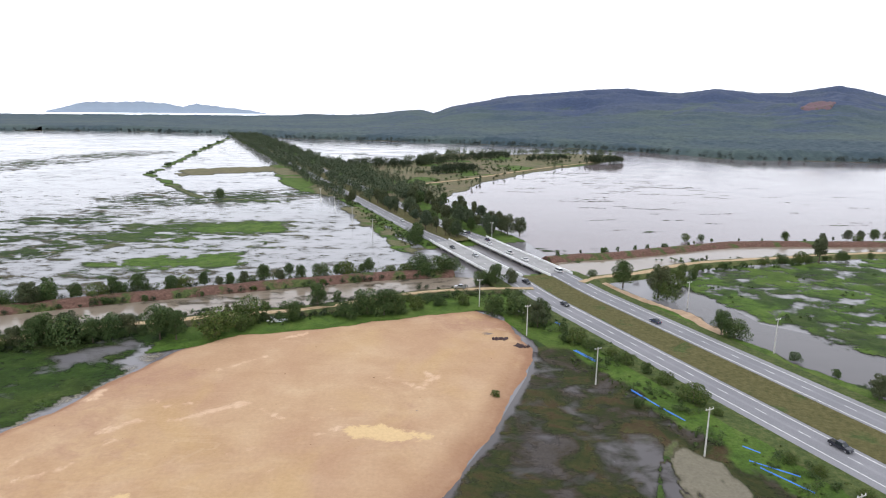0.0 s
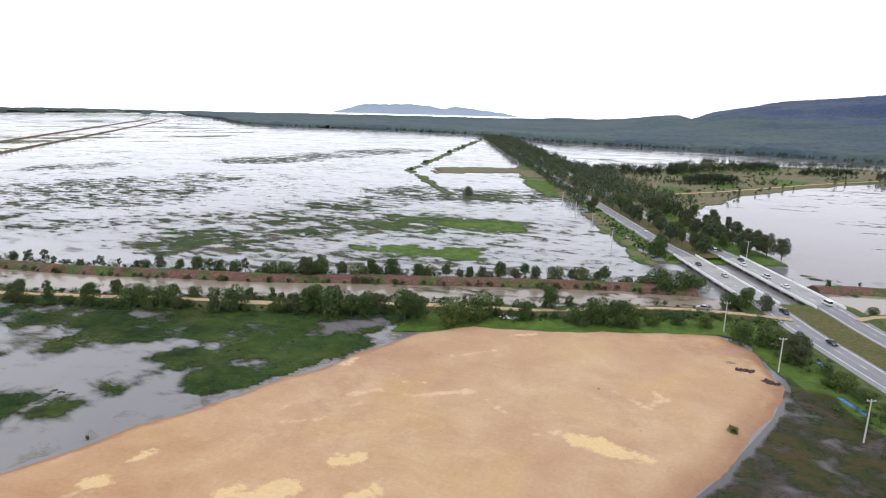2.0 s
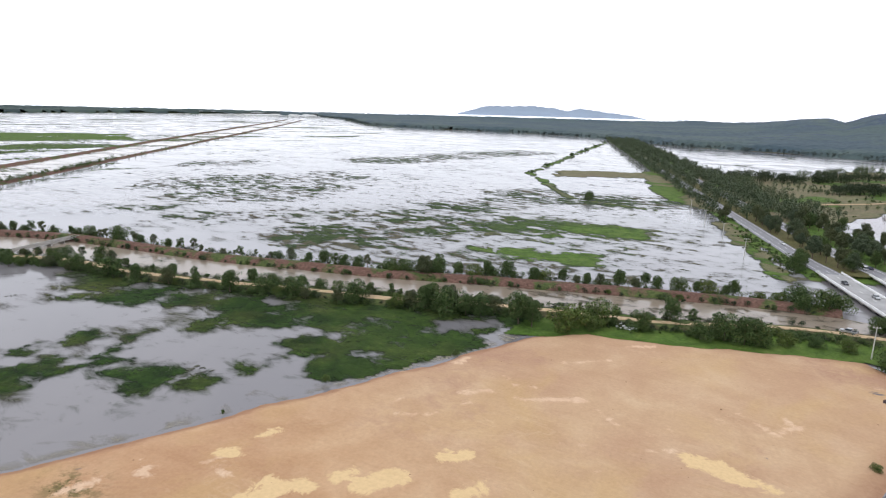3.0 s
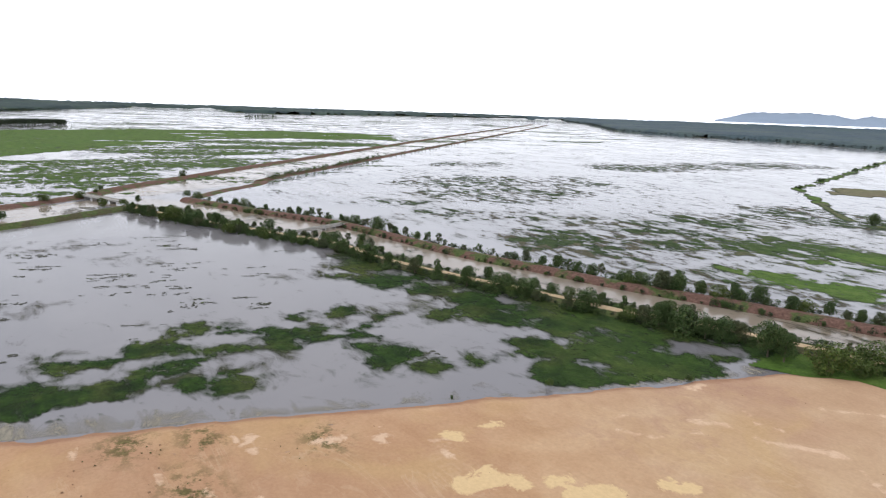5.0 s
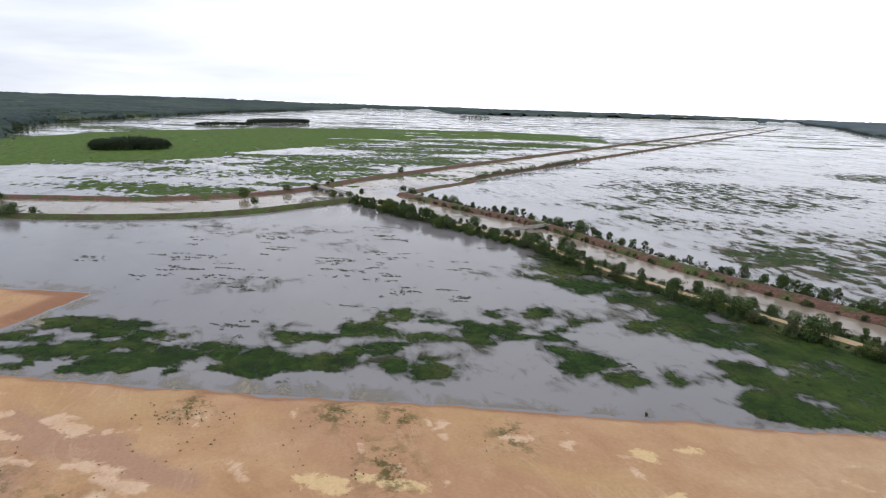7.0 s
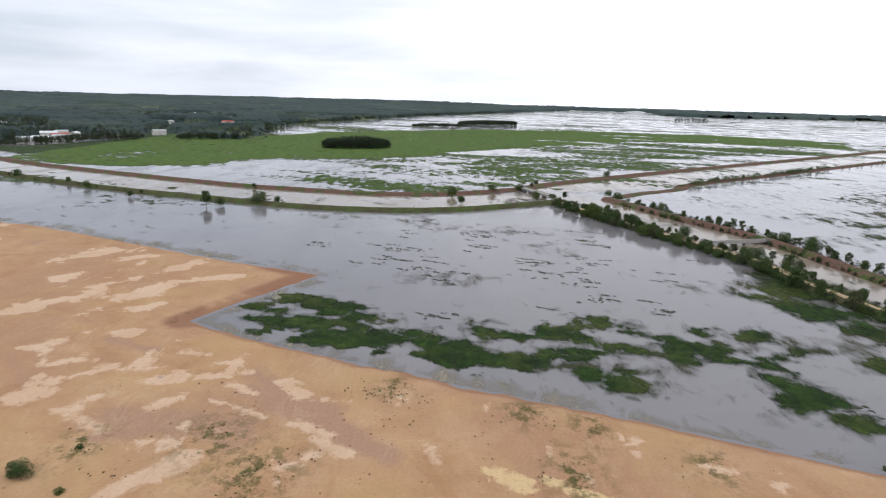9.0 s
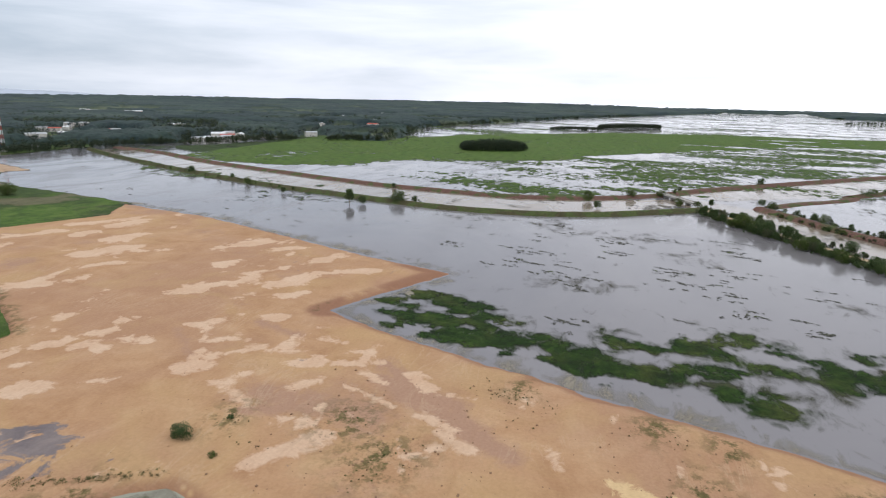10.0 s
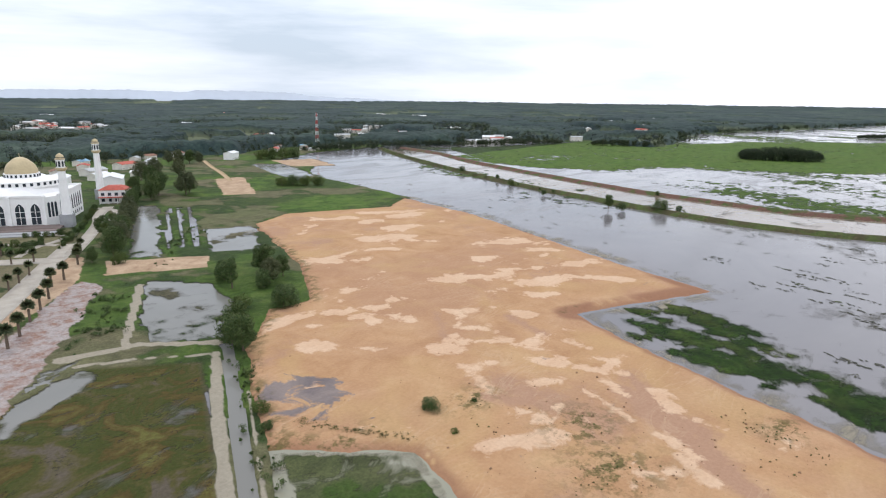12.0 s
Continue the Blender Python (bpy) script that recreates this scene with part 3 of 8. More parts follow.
PADDY_WEEDS_A = [(-676, 445, -641, 528, 35.8), (-495, 359, -451, 485, 47.4), (-423, 306, -363, 371, 22.0), (-410, 251, -391, 274, 10.0), (-343, 259, -291, 322, 15.5), (-236, 240, -211, 274, 10.1), (-532, 694, -472, 1048, 54.7), (-238, 332, -219, 359, 12.3), (-223, 295, -152, 367, 16.3), (-238, 407, -200, 494, 24.6), (-169, 380, -102, 389, 18.9), (-227, 520, -159, 525, 37.8), (-159, 525, -95, 598, 30.1), (-143, 538, -113, 538, 29.6), (-666, 452, -679, 503, 26.1), (-425, 312, -397, 429, 34.2), (-481, 415, -384, 421, 24.1), (-323, 286, -290, 326, 17.2), (-328, 255, -315, 279, 10.2)]
PADDY_WEEDS_B = [(-253, 248, -219, 303, 14.1), (-290, 326, -261, 358, 16.5)]
PADDY_WEEDS = PADDY_WEEDS_A + PADDY_WEEDS_B
PADDY_GRASS = [(-135, 344, -129, 348, 10.5), (-120, 376, -108, 390, 12.5), (-132, 283, -97, 298, 15.5), (-161, 281, -147, 290, 5.5), (-131, 346, -129, 346, 11.0), (-123, 380, -103, 385, 19.6), (-136, 292, -91, 288, 12.7), (-163, 284, -147, 289, 7.2)]
WEST_GRASS = [(-540, -118, -519, -44, 23.6), (-489, -42, -572, 62, 23.2), (-655, 49, -746, 221, 43.4), (-863, 158, -925, 310, 66.9), (-657, -68, -756, 70, 14.1), (-561, -180, -541, -130, 11.0), (-921, 273, -1083, 592, 64.3)]


def within(x, y, marks):
    """How many metres a point lies inside the nearest of the marks, negative outside."""
    v = np.full(np.shape(x), -40.0)
    for x0, y0, x1, y1, w in marks:
        v = np.maximum(v, w - near_line(x, y, [(x0, y0), (x1 + 0.01, y1)]))
    return v


SANDY = [[(-122, -282), (-156, -257), (-145, -239), (-112, -260)], [(-317, -492), (-343, -487), (-288, -395), (-269, -408)], [(-46, -190), (-59, -216), (-101, -261), (-119, -297), (-112, -303), (-62, -231), (-40, -205)],
         [(-430, -520), (-470, -500), (-500, -570), (-455, -590)]]
RED_LOT = [(-50, -204), (-101, -259), (-102, -244), (-70, -200), (-41, -163), (-15, -150), (-15, -180)]
_r = random.Random(77)
HAMLETS = [(round(-math.sin(b) * d), round(math.cos(b) * d)) for b, d in ((radians(_r.uniform(104, 160)), _r.uniform(1000, 2600)) for _ in range(22))] + [(-923, -920), (-1071, -1003), (-1091, -985), (-916, -583), (-930, -569), (-931, -785), (-1171, -852), (-545, -1400), (-590, -1500), (-500, -1420), (-640, -1460), (-560, -1560), (-520, -1350), (-610, -1640), (-680, -1560), (-1396, -499), (-838, -572), (-870, -552),
           (-1298, -472), (-960, -590), (-760, -800), (-690, -900), (-430, -1380), (-470, -1290), (-560, -1290), (-400, -1270), (-620, -1330), (-350, -1420), (-520, -1240)]

# skyline of the wooded hills: bearing in degrees left of the y axis, height in degrees over the eye
RIDGE = [(8, -0.7), (2.5, -0.05), (0.5, 0.05), (-0.6, -0.25), (-2.2, 0.35), (-7.2, 1.28), (-13.6, 1.86), (-17.4, 2.01), (-21.5, 1.6), (-24.3, 2.0), (-27.4, 1.64),
         (-29.8, 1.68), (-33, 2.2), (-34.6, 1.86), (-37, 1.1), (-45, 0.8), (-60, 0.2), (-80, -0.5)]


def rise(x, y):
    """The far land: it climbs gently to the horizon, and into a range of hills in the north-east."""
    r, b = np.hypot(x, y), np.degrees(np.arctan2(-x, y))
    far = (24 - 9 * ramp01(b, 10, 16) * (1 - ramp01(b, 82, 92))) * ramp01(r, 4250, 4850)
    el = np.interp(-b, [-k for k, _ in RIDGE], [e for _, e in RIDGE])
    crest = 72 + 3900 * np.tan(np.radians(el)) - 10
    slope = ramp01(r, 1250, 3900) ** 1.25
    spur = 1 + (1.0 * (fbm(x, y, 620, 5, 40, 0.6) - 0.5) - 0.55 * np.abs(fbm(x + y, (y - x) * 0.4, 420, 4, 44, 0.5) - 0.5) * 2) * (1 - ramp01(r, 3300, 3850))
    edge = ramp01(-b, -9, -1) * (1 - ramp01(-b, 70, 80))
    hill = np.minimum(np.maximum(crest, 5) * slope * spur, np.maximum(4, 72 + np.minimum(r, 3900) * np.tan(np.radians(el)) - 12 - 0.012 * np.maximum(0, 3900 - r)))
    return far * (1 - edge) + hill * edge


def zones(x, y):
    """Height of the ground, and how far each point is weedy, lush or dry."""
    s = (x - ROAD_O[0]) * ROAD_U[0] + (y - ROAD_O[1]) * ROAD_U[1]
    o = (x - ROAD_O[0]) * ROAD_U[1] - (y - ROAD_O[1]) * ROAD_U[0]
    r = np.hypot(x, y)
    big = fbm(x, y, 60, 5, 1, 0.6)
    fine = fbm(x, y, 9, 4, 9, 0.6)
    patch = 0.62 * big + 0.38 * fine
    lush, dry = np.zeros_like(x), np.zeros_like(x)
    need = np.full_like(x, 0.60)
    # the flooded fields north of the canal, left of the highway: weeds in streaks
    north = (y > 120 + 0.25 * (x + 480) * (x < 0)) & (o < -8)
    streak = fbm(x * 0.8 + y * 0.25, y * 0.9 - x * 0.2, 34, 6, 21, 0.64)
    patch = np.where(north, 0.5 + 1.2 * (0.2 * patch + 0.42 * streak + 0.38 * fbm(x * 1.1 + 0.3 * y, y - 0.2 * x, 9, 5, 22, 0.7) - 0.5), patch)
    nx, ny = x[north], y[north]
    reeds, sod = np.zeros_like(x), np.zeros_like(x)
    ragged = fbm(nx * 0.9 + ny * 0.2, ny - nx * 0.2, 30, 6, 23, 0.66) - 0.5
    reeds[north] = ramp01(within(nx, ny, PADDY_WEEDS) + 60 * ragged, -22, 16)
    sod[north] = ramp01(within(nx, ny, PADDY_GRASS) + 50 * ragged, 0, 11)
    need = np.where(north, 0.685 - 0.125 * reeds - 0.035 * np.exp(-((x + 130) ** 2 / 120 ** 2 + (y - 360) ** 2 / 150 ** 2)) - 0.25 * sod, need)
    lush = np.maximum(lush, np.maximum(sod, 0.45 * np.exp(-((x + 130) ** 2 / 110 ** 2 + (y - 380) ** 2 / 160 ** 2)) * north))
    # between the pad and the canal: floating grass along the pad, dense towards the canal
    d_pad = -inside(x, y, PAD)
    d_can = near_line(x, y, S_DIKE)
    bay = (d_pad > 0) & (x < -55) & (y > -100) & (y < 225) & (x > -470)
    need = np.where(bay, 0.625, need) - 0.035 * np.exp(-(d_pad / 34) ** 2) * bay
    patch = np.where(bay, 0.5 + 0.55 * (patch - 0.5), patch)
    beds = np.zeros_like(x)
    bx, by = x[bay], y[bay]
    core = within(bx, by, WEED_BEDS)
    shred = fbm(bx * 1.1, by * 0.75, 13, 6, 35, 0.70) - 0.5
    beds[bay] = ramp01(core + 22 * shred, -4.0, 5.0) * np.clip(0.74 + 1.5 * (fbm(bx, by * 0.7, 16, 6, 39, 0.68) - 0.44), 0.2, 1.0)
    halo = np.zeros_like(x)
    halo[bay] = ramp01(core + 30 * shred, -13, 3)
    need = np.where(bay, 0.665 - 0.30 * beds, need)
    # a thin veil of drowned grass by the pad, and small floating mats on the open water
    veil = np.exp(-((d_pad - 14) / 13) ** 2) * bay * (x > -215) * ramp01(fbm(x, y * 0.6, 22, 4, 37), 0.42, 0.6)
    need = need - 0.065 * veil
    mats = bay * ramp01(fbm(x * 1.1, y * 0.6, 30, 5, 131, 0.62), 0.52, 0.66)
    lush = np.where(bay, beds * (0.25 + 0.45 * ramp01(x + y, -30, 40)), lush)
    g = np.exp(-(d_can / 12) ** 2) * bay * (x > -270)
    need, lush = need - 0.16 * g, np.maximum(lush, 0.6 * g)
    lake = (d_pad > 0) & (x < -200) & (y < 0) & (x > -700)
    need = np.where(lake, 0.70, need)
    # the green paddies beyond the western dike
    west = (near_line(x, y, OUTER_DIKE) > 8) & (x < -470) & (y < 900)
    w_in = inside(x, y, WEST_GREEN)
    wg = ramp01(w_in + 60 * (fbm(x, y, 120, 4, 51) - 0.5), -15, 15)
    west_side = (x < -480 - 0.45 * np.maximum(0, y - 60)) & (y > -470)
    need = np.where(west_side, 0.56 + 0.05 * (r > 1500) + 0.035 * (x > -700) * (y < 60), need)
    ws = west_side & (r < 1500)
    wet_grass = np.zeros_like(x)
    wet_grass[ws] = ramp01(within(x[ws], y[ws], WEST_GRASS) + 46 * (fbm(x[ws], y[ws], 40, 6, 63, 0.64) - 0.5), -8, 10)
    need = need - 0.11 * wet_grass
    strip = fbm((0.3 * x + 0.95 * y) * 0.22, 0.95 * x - 0.3 * y, 46, 5, 61, 0.6)
    patch = np.where(west_side & (wg < 0.5), 0.35 * patch + 0.65 * strip, patch)
    need, lush = need - 0.32 * wg * (1 - 0.9 * (strip > 0.57) * (x > -1400) * (y > 150)), np.maximum(lush, np.where(west_side, 0.55 + 0.5 * wg, 0))
    # east of the highway
    ef = ramp01(inside(x, y, EAST_FIELD) + 16 * (fbm(x, y, 18, 4, 71) - 0.5), -3, 5)
    patch = np.where(ef > 0.3, 0.25 * patch + 0.75 * fbm(x, y * 1.3, 7, 5, 73, 0.65), patch)
    need, lush = need - (0.215 + 0.05 * ramp01(90 - o, 0, 30)) * ef + 0.12 * (1 - ef) * ramp01(o, 34, 38) * (y < 270), np.maximum(lush, 1.0 * ef * (0.35 + 0.65 * ramp01(fbm(x, y, 20, 5, 72, 0.62), 0.40, 0.54)))
    ne = (o > 40) & (y > 330)
    need = np.where(ne, 0.80 - 0.13 * ramp01(r, 850, 1050), need)
    # weedy pool between the pad and the highway
    pool = (d_pad > 0) & (o < -27) & (y > -20) & (x > -5) & (s < 40)
    need = np.where(pool, 0.60, need)
    cover = patch - need
    h = np.clip(cover * 0.5 + 0.17, -0.5, 0.22)
    weed = ramp01(cover, -0.12, 0.0)
    cover = np.where(cover < 0, cover * 3.2, cover)
    # loose beds: thick in the middle, broken up towards the edges
    cover = np.where(north & ~west_side, -0.265 + 0.225 * reeds + 0.29 * sod + 0.40 * (streak - 0.5) + 0.12 * (1 - ramp01(r, 330, 520)) * ramp01(x, -330, -230) + 0.04 * np.exp(-((x + 130) ** 2 / 110 ** 2 + (y - 360) ** 2 / 160 ** 2)), cover)
    cover = np.where(bay, -0.50 + 0.64 * beds + 0.21 * halo + 0.20 * veil + 0.30 * mats + 0.7 * np.exp(-(d_can / 11) ** 2) * (x > -270) + 0.40 * (fbm(x, y * 0.7, 26, 5, 38, 0.6) - 0.5), cover)
    h = np.where((north & ~west_side) | bay, np.clip(cover * 0.5 + 0.30, -0.5, 0.16), h)
    marsh = ramp01(np.minimum(d_pad - 0.5, -13 - o) + 4 * (fine - 0.5), -1, 2) * (x > -8) * (y > 30) * (1 - ramp01(y, 176, 188))
    mud_flat = ramp01(np.minimum(inside(x, y, [(52, 122), (57, 123), (62, 117), (64, 106), (57, 94), (49, 104)]), 99) + 5 * (fine - 0.5), -1, 1)
    cover = np.where(marsh > 0.2, 0.07 + 1.9 * (fbm(x, y, 17, 6, 96, 0.68) - 0.5) + 0.02 * mud_flat - 0.2 * (1 - ramp01(d_pad, 1, 4)), cover)
    basin = ramp01(inside(x, y, POOL_SOUTH), 0, 1.5)
    cover = np.where(basin > 0.3, 0.22 + 1.5 * (fbm(x, y, 11, 5, 97, 0.62) - 0.5) - 0.9 * (1 - ramp01(inside(x, y, POOL_SOUTH), 1.5, 5.0)), cover)
    lush = np.where(basin > 0.3, 0.42, lush)
    h = np.where((marsh > 0.2) | (basin > 0.3), 0.12, h)
    soft = np.maximum.reduce([0.9 * marsh, 0.8 * basin, 0.15 * north, 0.70 * bay, 0.4 * ef])
    # land that stays dry: verges, the wooded strip along the highway, the spit, the southern plots
    strip_w = ramp01(np.minimum(o + 21 - 8 * ramp01(s, 40, 80) + 10 * (fine - 0.5) + 8 * (big - 0.5), 37 + 5 * (fine - 0.5) - o), -2, 3) * ((s > -400) & (s < 112))
    n_strip = ramp01(np.minimum(o + 15 + 9 * (big - 0.5), 48 - o + 20 * (big - 0.5)), -2, 5) * (s > 178)
    spit = ramp01(inside(x, y, SPIT) + 26 * (big - 0.5), -3, 8)
    south = ramp01(inside(x, y, DRY_SOUTH) + 4 + 6 * (fine - 0.5), -2, 3)
    corner = ramp01(inside(x, y, [(20, 226), (46, 210), (52, 186), (48, 174), (36, 178), (34, 190), (29, 210)]) + 5 * (fine - 0.5), -3, 2)
    pond = np.zeros_like(x)
    for p in PONDS:
        pond = np.maximum(pond, ramp01(inside(x, y, p) + 9 * (fine - 0.5), -1.5, 2))
    a, b = np.array((-221, -388.0)), np.array((-155, -275.0))
    e = (b - a) / np.hypot(*(b - a))
    along, across = (x - a[0]) * e[0] + (y - a[1]) * e[1], (x - a[0]) * e[1] - (y - a[1]) * e[0]
    pond = np.maximum(pond, ((along > 4) & (along < 124) & (np.abs(across) < 11)) * ramp01(np.cos(across * 2 * np.pi / 6.5) + (fine - 0.5), 0.1, 0.5))
    brown = ramp01(inside(x, y, PONDS[3]), -2, 4)
    wet = pond * (0.55 + 0.9 * (patch < 0.60))
    near_ponds = np.maximum(ramp01(inside(x, y, PONDS[0]), 0, 2), ramp01(inside(x, y, PONDS[2]), 0, 2))
    cover = np.where(near_ponds > 0.3, 2.4 * (fbm(x * 0.8, y, 9, 6, 99, 0.68) - 0.62), cover)
    soft = np.maximum(soft, 0.45 * near_ponds)
    bank_n = ramp01(np.minimum(27 - d_can, 27 - d_pad) + 5 * (fine - 0.5), -2, 3) * (x > -84) * (y > 150)
    ditch = ramp01(2.0 + 1.2 * (fine - 0.5) - near_line(x, y, DITCH), -0.4, 0.8)
    firm = np.maximum.reduce([strip_w, n_strip, spit, bank_n, corner, south * (1 - np.clip(np.maximum(wet, near_ponds), 0, 1))]) * (1 - np.maximum(brown, basin))
    verge_n = ramp01(9 + 26 * (big - 0.5) + 14 * (fine - 0.5) - near_line(x, y, [on_road(180, -20), on_road(205, -22), on_road(260, -18), on_road(330, -16)]), -3, 3)
    firm, dry = np.maximum(firm, 0.8 * verge_n), np.maximum(dry, 0.85 * verge_n * ramp01(fbm(x, y, 14, 4, 86), 0.36, 0.50))
    for p, lift in ((((-290, 764), (-200, 812), (-182, 751), (-267, 685)), 0.4),):
        m = ramp01(inside(x, y, list(p)) + 30 * (fine - 0.5), -4, 4)
        firm, dry = np.maximum(firm, m), np.maximum(dry, m)
    levee = ramp01(5.5 + 13 * (fine - 0.5) + 8 * (big - 0.5) - near_line(x, y, [(-492, 1582), (-407, 1166), (-346, 892), (-316, 741), (-307, 702), (-247, 607), (-215, 557), (-192, 524), (-155, 506), (-109, 495)]), 0, 4)
    levee = levee * ramp01(fbm(x, y, 30, 4, 98), 0.20, 0.34)
    firm, dry = np.maximum(firm, levee), np.maximum(dry, 0.55 * levee * (r < 650))
    open_edge = ramp01(inside(x, y, [(-41, -163), (-48, -172), (-59, -181), (-66, -170), (-56, -161), (-45, -155), (-38, -152)]) + 6 * (fine - 0.5), -2, 2)
    cover = np.where(brown > 0.3, 0.34 + 1.5 * (fbm(x, y, 24, 5, 95, 0.62) - 0.46) - 0.85 * open_edge, cover)
    soft = np.maximum(soft * (1 - firm * (near_ponds < 0.3)), 0.9 * brown)
    h = np.where(brown > 0.3, 0.12, h)
    cover = np.where(firm > 0.03, np.maximum(cover, firm * 2.0 - 0.9), cover)
    h = h * (1 - firm) + (0.42 + 0.35 * (big - 0.5)) * firm
    dry = np.maximum(dry, spit * ramp01(fbm(x, y, 40, 4, 81), 0.36, 0.48) * 0.95)
    dry = np.maximum(dry, 0.85 * ramp01(inside(x, y, [(-30, -180), (-66, -232), (-112, -297), (-132, -330), (-146, -368), (-60, -440), (40, -420), (60, -250)]), 0, 3) * (fbm(x, y, 16, 4, 84) > 0.36))
    dry = np.maximum(dry, south * 0.62 * ramp01(fbm(x, y, 30, 5, 83, 0.62), 0.50, 0.62))
    lush = np.where(firm > 0.5, np.maximum(lush * 0.6, 0.85 * (1 - dry)), lush)
    weed = np.maximum(weed, firm)
    lush = lush * np.where(pool | (south > 0.5), 0.30 + 0.40 * ramp01(fbm(x, y, 26, 4, 91, 0.6), 0.40, 0.60) + 0.18 * ramp01(-x, 210, 300), 1)
    ridge = ramp01(0.9 + 3 * (fine - 0.5) - near_line(x, y, [(41, 92), (45, 105), (49, 116), (56, 126)]), -0.3, 0.6)
    cover, soft, lush, mud_flat = np.maximum(cover, 0.26 * ridge - (ridge < 0.2)), soft * (1 - ridge), np.maximum(lush, 0.45 * ridge), mud_flat * (1 - ridge)
    murk, peat = np.maximum(brown, marsh * (1 - np.maximum(mud_flat, ridge))) * (1 - 0.9 * strip_w), marsh
    weed, lush = weed * (1 - mud_flat), lush * (1 - mud_flat)
    # the pad and its foot
    cover = cover - 0.9 * (1 - ramp01(d_pad, 0.5, np.where(pool, 2.2, 3.8) + 4 * (fine - 0.5))) * (firm < 0.5)
    h = np.where((d_pad < 1.0) & ((firm < 0.4) | (d_pad < -2.0)), -0.45, h)
    h, cover, soft = h * (1 - ditch) - 0.4 * ditch, np.where(ditch > 0.4, -1.0, cover), soft * (1 - ditch)
    shore = ramp01(d_pad, 0.4, 1.4) * (1 - ramp01(d_pad + 16 * (fine - 0.5) + 8 * (big - 0.5), 1, 16)) * (bay | lake) * (firm < 0.3)
    silt = shore * (cover < 0)
    cover, soft, h = np.where(silt > 0.05, -0.55 + 0.46 * silt, cover), np.maximum(soft, silt > 0.05), np.where(silt > 0.05, 0.06, h)
    sandy, red = np.zeros_like(x), np.zeros_like(x)
    for p in SANDY:
        sandy = np.maximum(sandy, ramp01(inside(x, y, p) + 3.5 * (fine - 0.5) + 2 * (fbm(x, y, 4, 3, 57) - 0.5), -1, 1))
    sandy = np.maximum(sandy, ramp01(2.4 + 5 * (fine - 0.5) + 3 * (big - 0.5) - near_line(x, y, [(76, 262), (79, 246), (86, 232), (94, 218), (97, 204), (99, 196)]), -0.3, 0.8))
    clay = np.zeros_like(x)
    for pts, half in (([(-92, -154.5), (-71.5, -123.5), (-54, -94.5), (-40, -72)], 1.5), ([(-64, -176), (-78, -167), (-91, -155)], 0.9), ([(-62, -184), (-82, -178), (-97, -162)], 1.6), ([(-79, -181), (-94, -205), (-113, -236)], 1.2), ([(-84, -129), (-75, -115), (-57, -87)], 0.3)):
        clay = np.maximum(clay, ramp01(half + 1.6 * (fine - 0.5) + 1.2 * (fbm(x, y, 4, 3, 55) - 0.5) - near_line(x, y, pts), -0.5, 0.5))
    clay = np.maximum(clay, 0.43 * mud_flat * ramp01(fbm(x, y * 0.6, 9, 5, 58, 0.64), 0.42, 0.54))
    red = ramp01(inside(x, y, RED_LOT) + 6 * (fine - 0.5), -1, 1)
    bare = np.maximum.reduce([sandy, red, clay * (1 - ditch)])
    h, cover = h * (1 - bare) + 0.40 * bare, np.where(bare > 0.05, np.maximum(cover, bare * 2 - 0.9), cover)
    wood = np.maximum.reduce([inside(x, y, SOUTH_WOOD), inside(x, y, NORTH_WOOD), inside(x, y, COAST_WOOD)])
    h = np.where(wood > 0, 0.4, h)
    bed = ramp01(np.minimum(o + 12, 34 - o), 0, 5) * (((s > -400) & (s < 108)) | (s > 188))
    top = 0.62 + 1.25 * ramp01(s, 70, 108) * (1 - ramp01(s, 186, 225)) - 0.45
    h = h * (1 - bed) + top * bed
    cover = np.where((wood > 0) | (bed > 0.3) | (r < 76), 1.0, cover)
    return h + rise(x, y), np.where(firm > 0.03, np.clip(cover, -1, 1.5), np.clip(cover, -1.5, 0.26) + 1.2 * ((bare > 0.3) | (wood > 0) | (bed > 0.3) | (r < 76))), np.clip(np.maximum(weed, brown * 0.4), 0, 1), np.clip(lush, 0, 1), np.clip(dry, 0, 1), sandy, red, np.clip(soft, 0, 1), np.clip(murk, 0, 1), peat, np.maximum(clay, 0.56 * (silt > 0.05)), np.clip(np.maximum(np.maximum(ramp01(beds, 0.0, 0.5), 0.8 * halo), 0.8 * bay * (d_can < 24) * (x > -270)) * (firm < 0.3) * (1 - 0.3 * ramp01(x + y, -20, 40)), 0, 1)


def polar(bearings, radii):
    b, r = np.meshgrid(np.radians(bearings), radii)
    return -np.sin(b) * r, np.cos(b) * r


def grid_faces(rows, cols, keep=None, wrap=False):
    i, j = np.meshgrid(np.arange(rows - 1), np.arange(cols - (0 if wrap else 1)), indexing="ij")
    j2 = (j + 1) % cols
    f = np.stack([i * cols + j, i * cols + j2, (i + 1) * cols + j2, (i + 1) * cols + j], -1).reshape(-1, 4)
    return f if keep is None else f[keep[f].all(axis=1)]


def sheet_mesh(name, x, y, z, faces, material, masks=None):
    me = bpy.data.meshes.new(name)
    me.vertices.add(x.size)
    me.vertices.foreach_set("co", np.stack([x.ravel(), y.ravel(), z.ravel()], -1).ravel())
    me.loops.add(faces.size)
    me.loops.foreach_set("vertex_index", faces.ravel().astype(np.int32))
    me.polygons.add(len(faces))
    me.polygons.foreach_set("loop_start", np.arange(0, faces.size, 4, dtype=np.int32))
    me.polygons.foreach_set("use_smooth", np.ones(len(faces), bool))
    me.update(calc_edges=True)
    for key, v in (masks or {}).items():
        me.attributes.new(key, "FLOAT", "POINT").data.foreach_set("value", v.ravel().astype(np.float32))
    me.materials.append(material)
    return new(name, me)


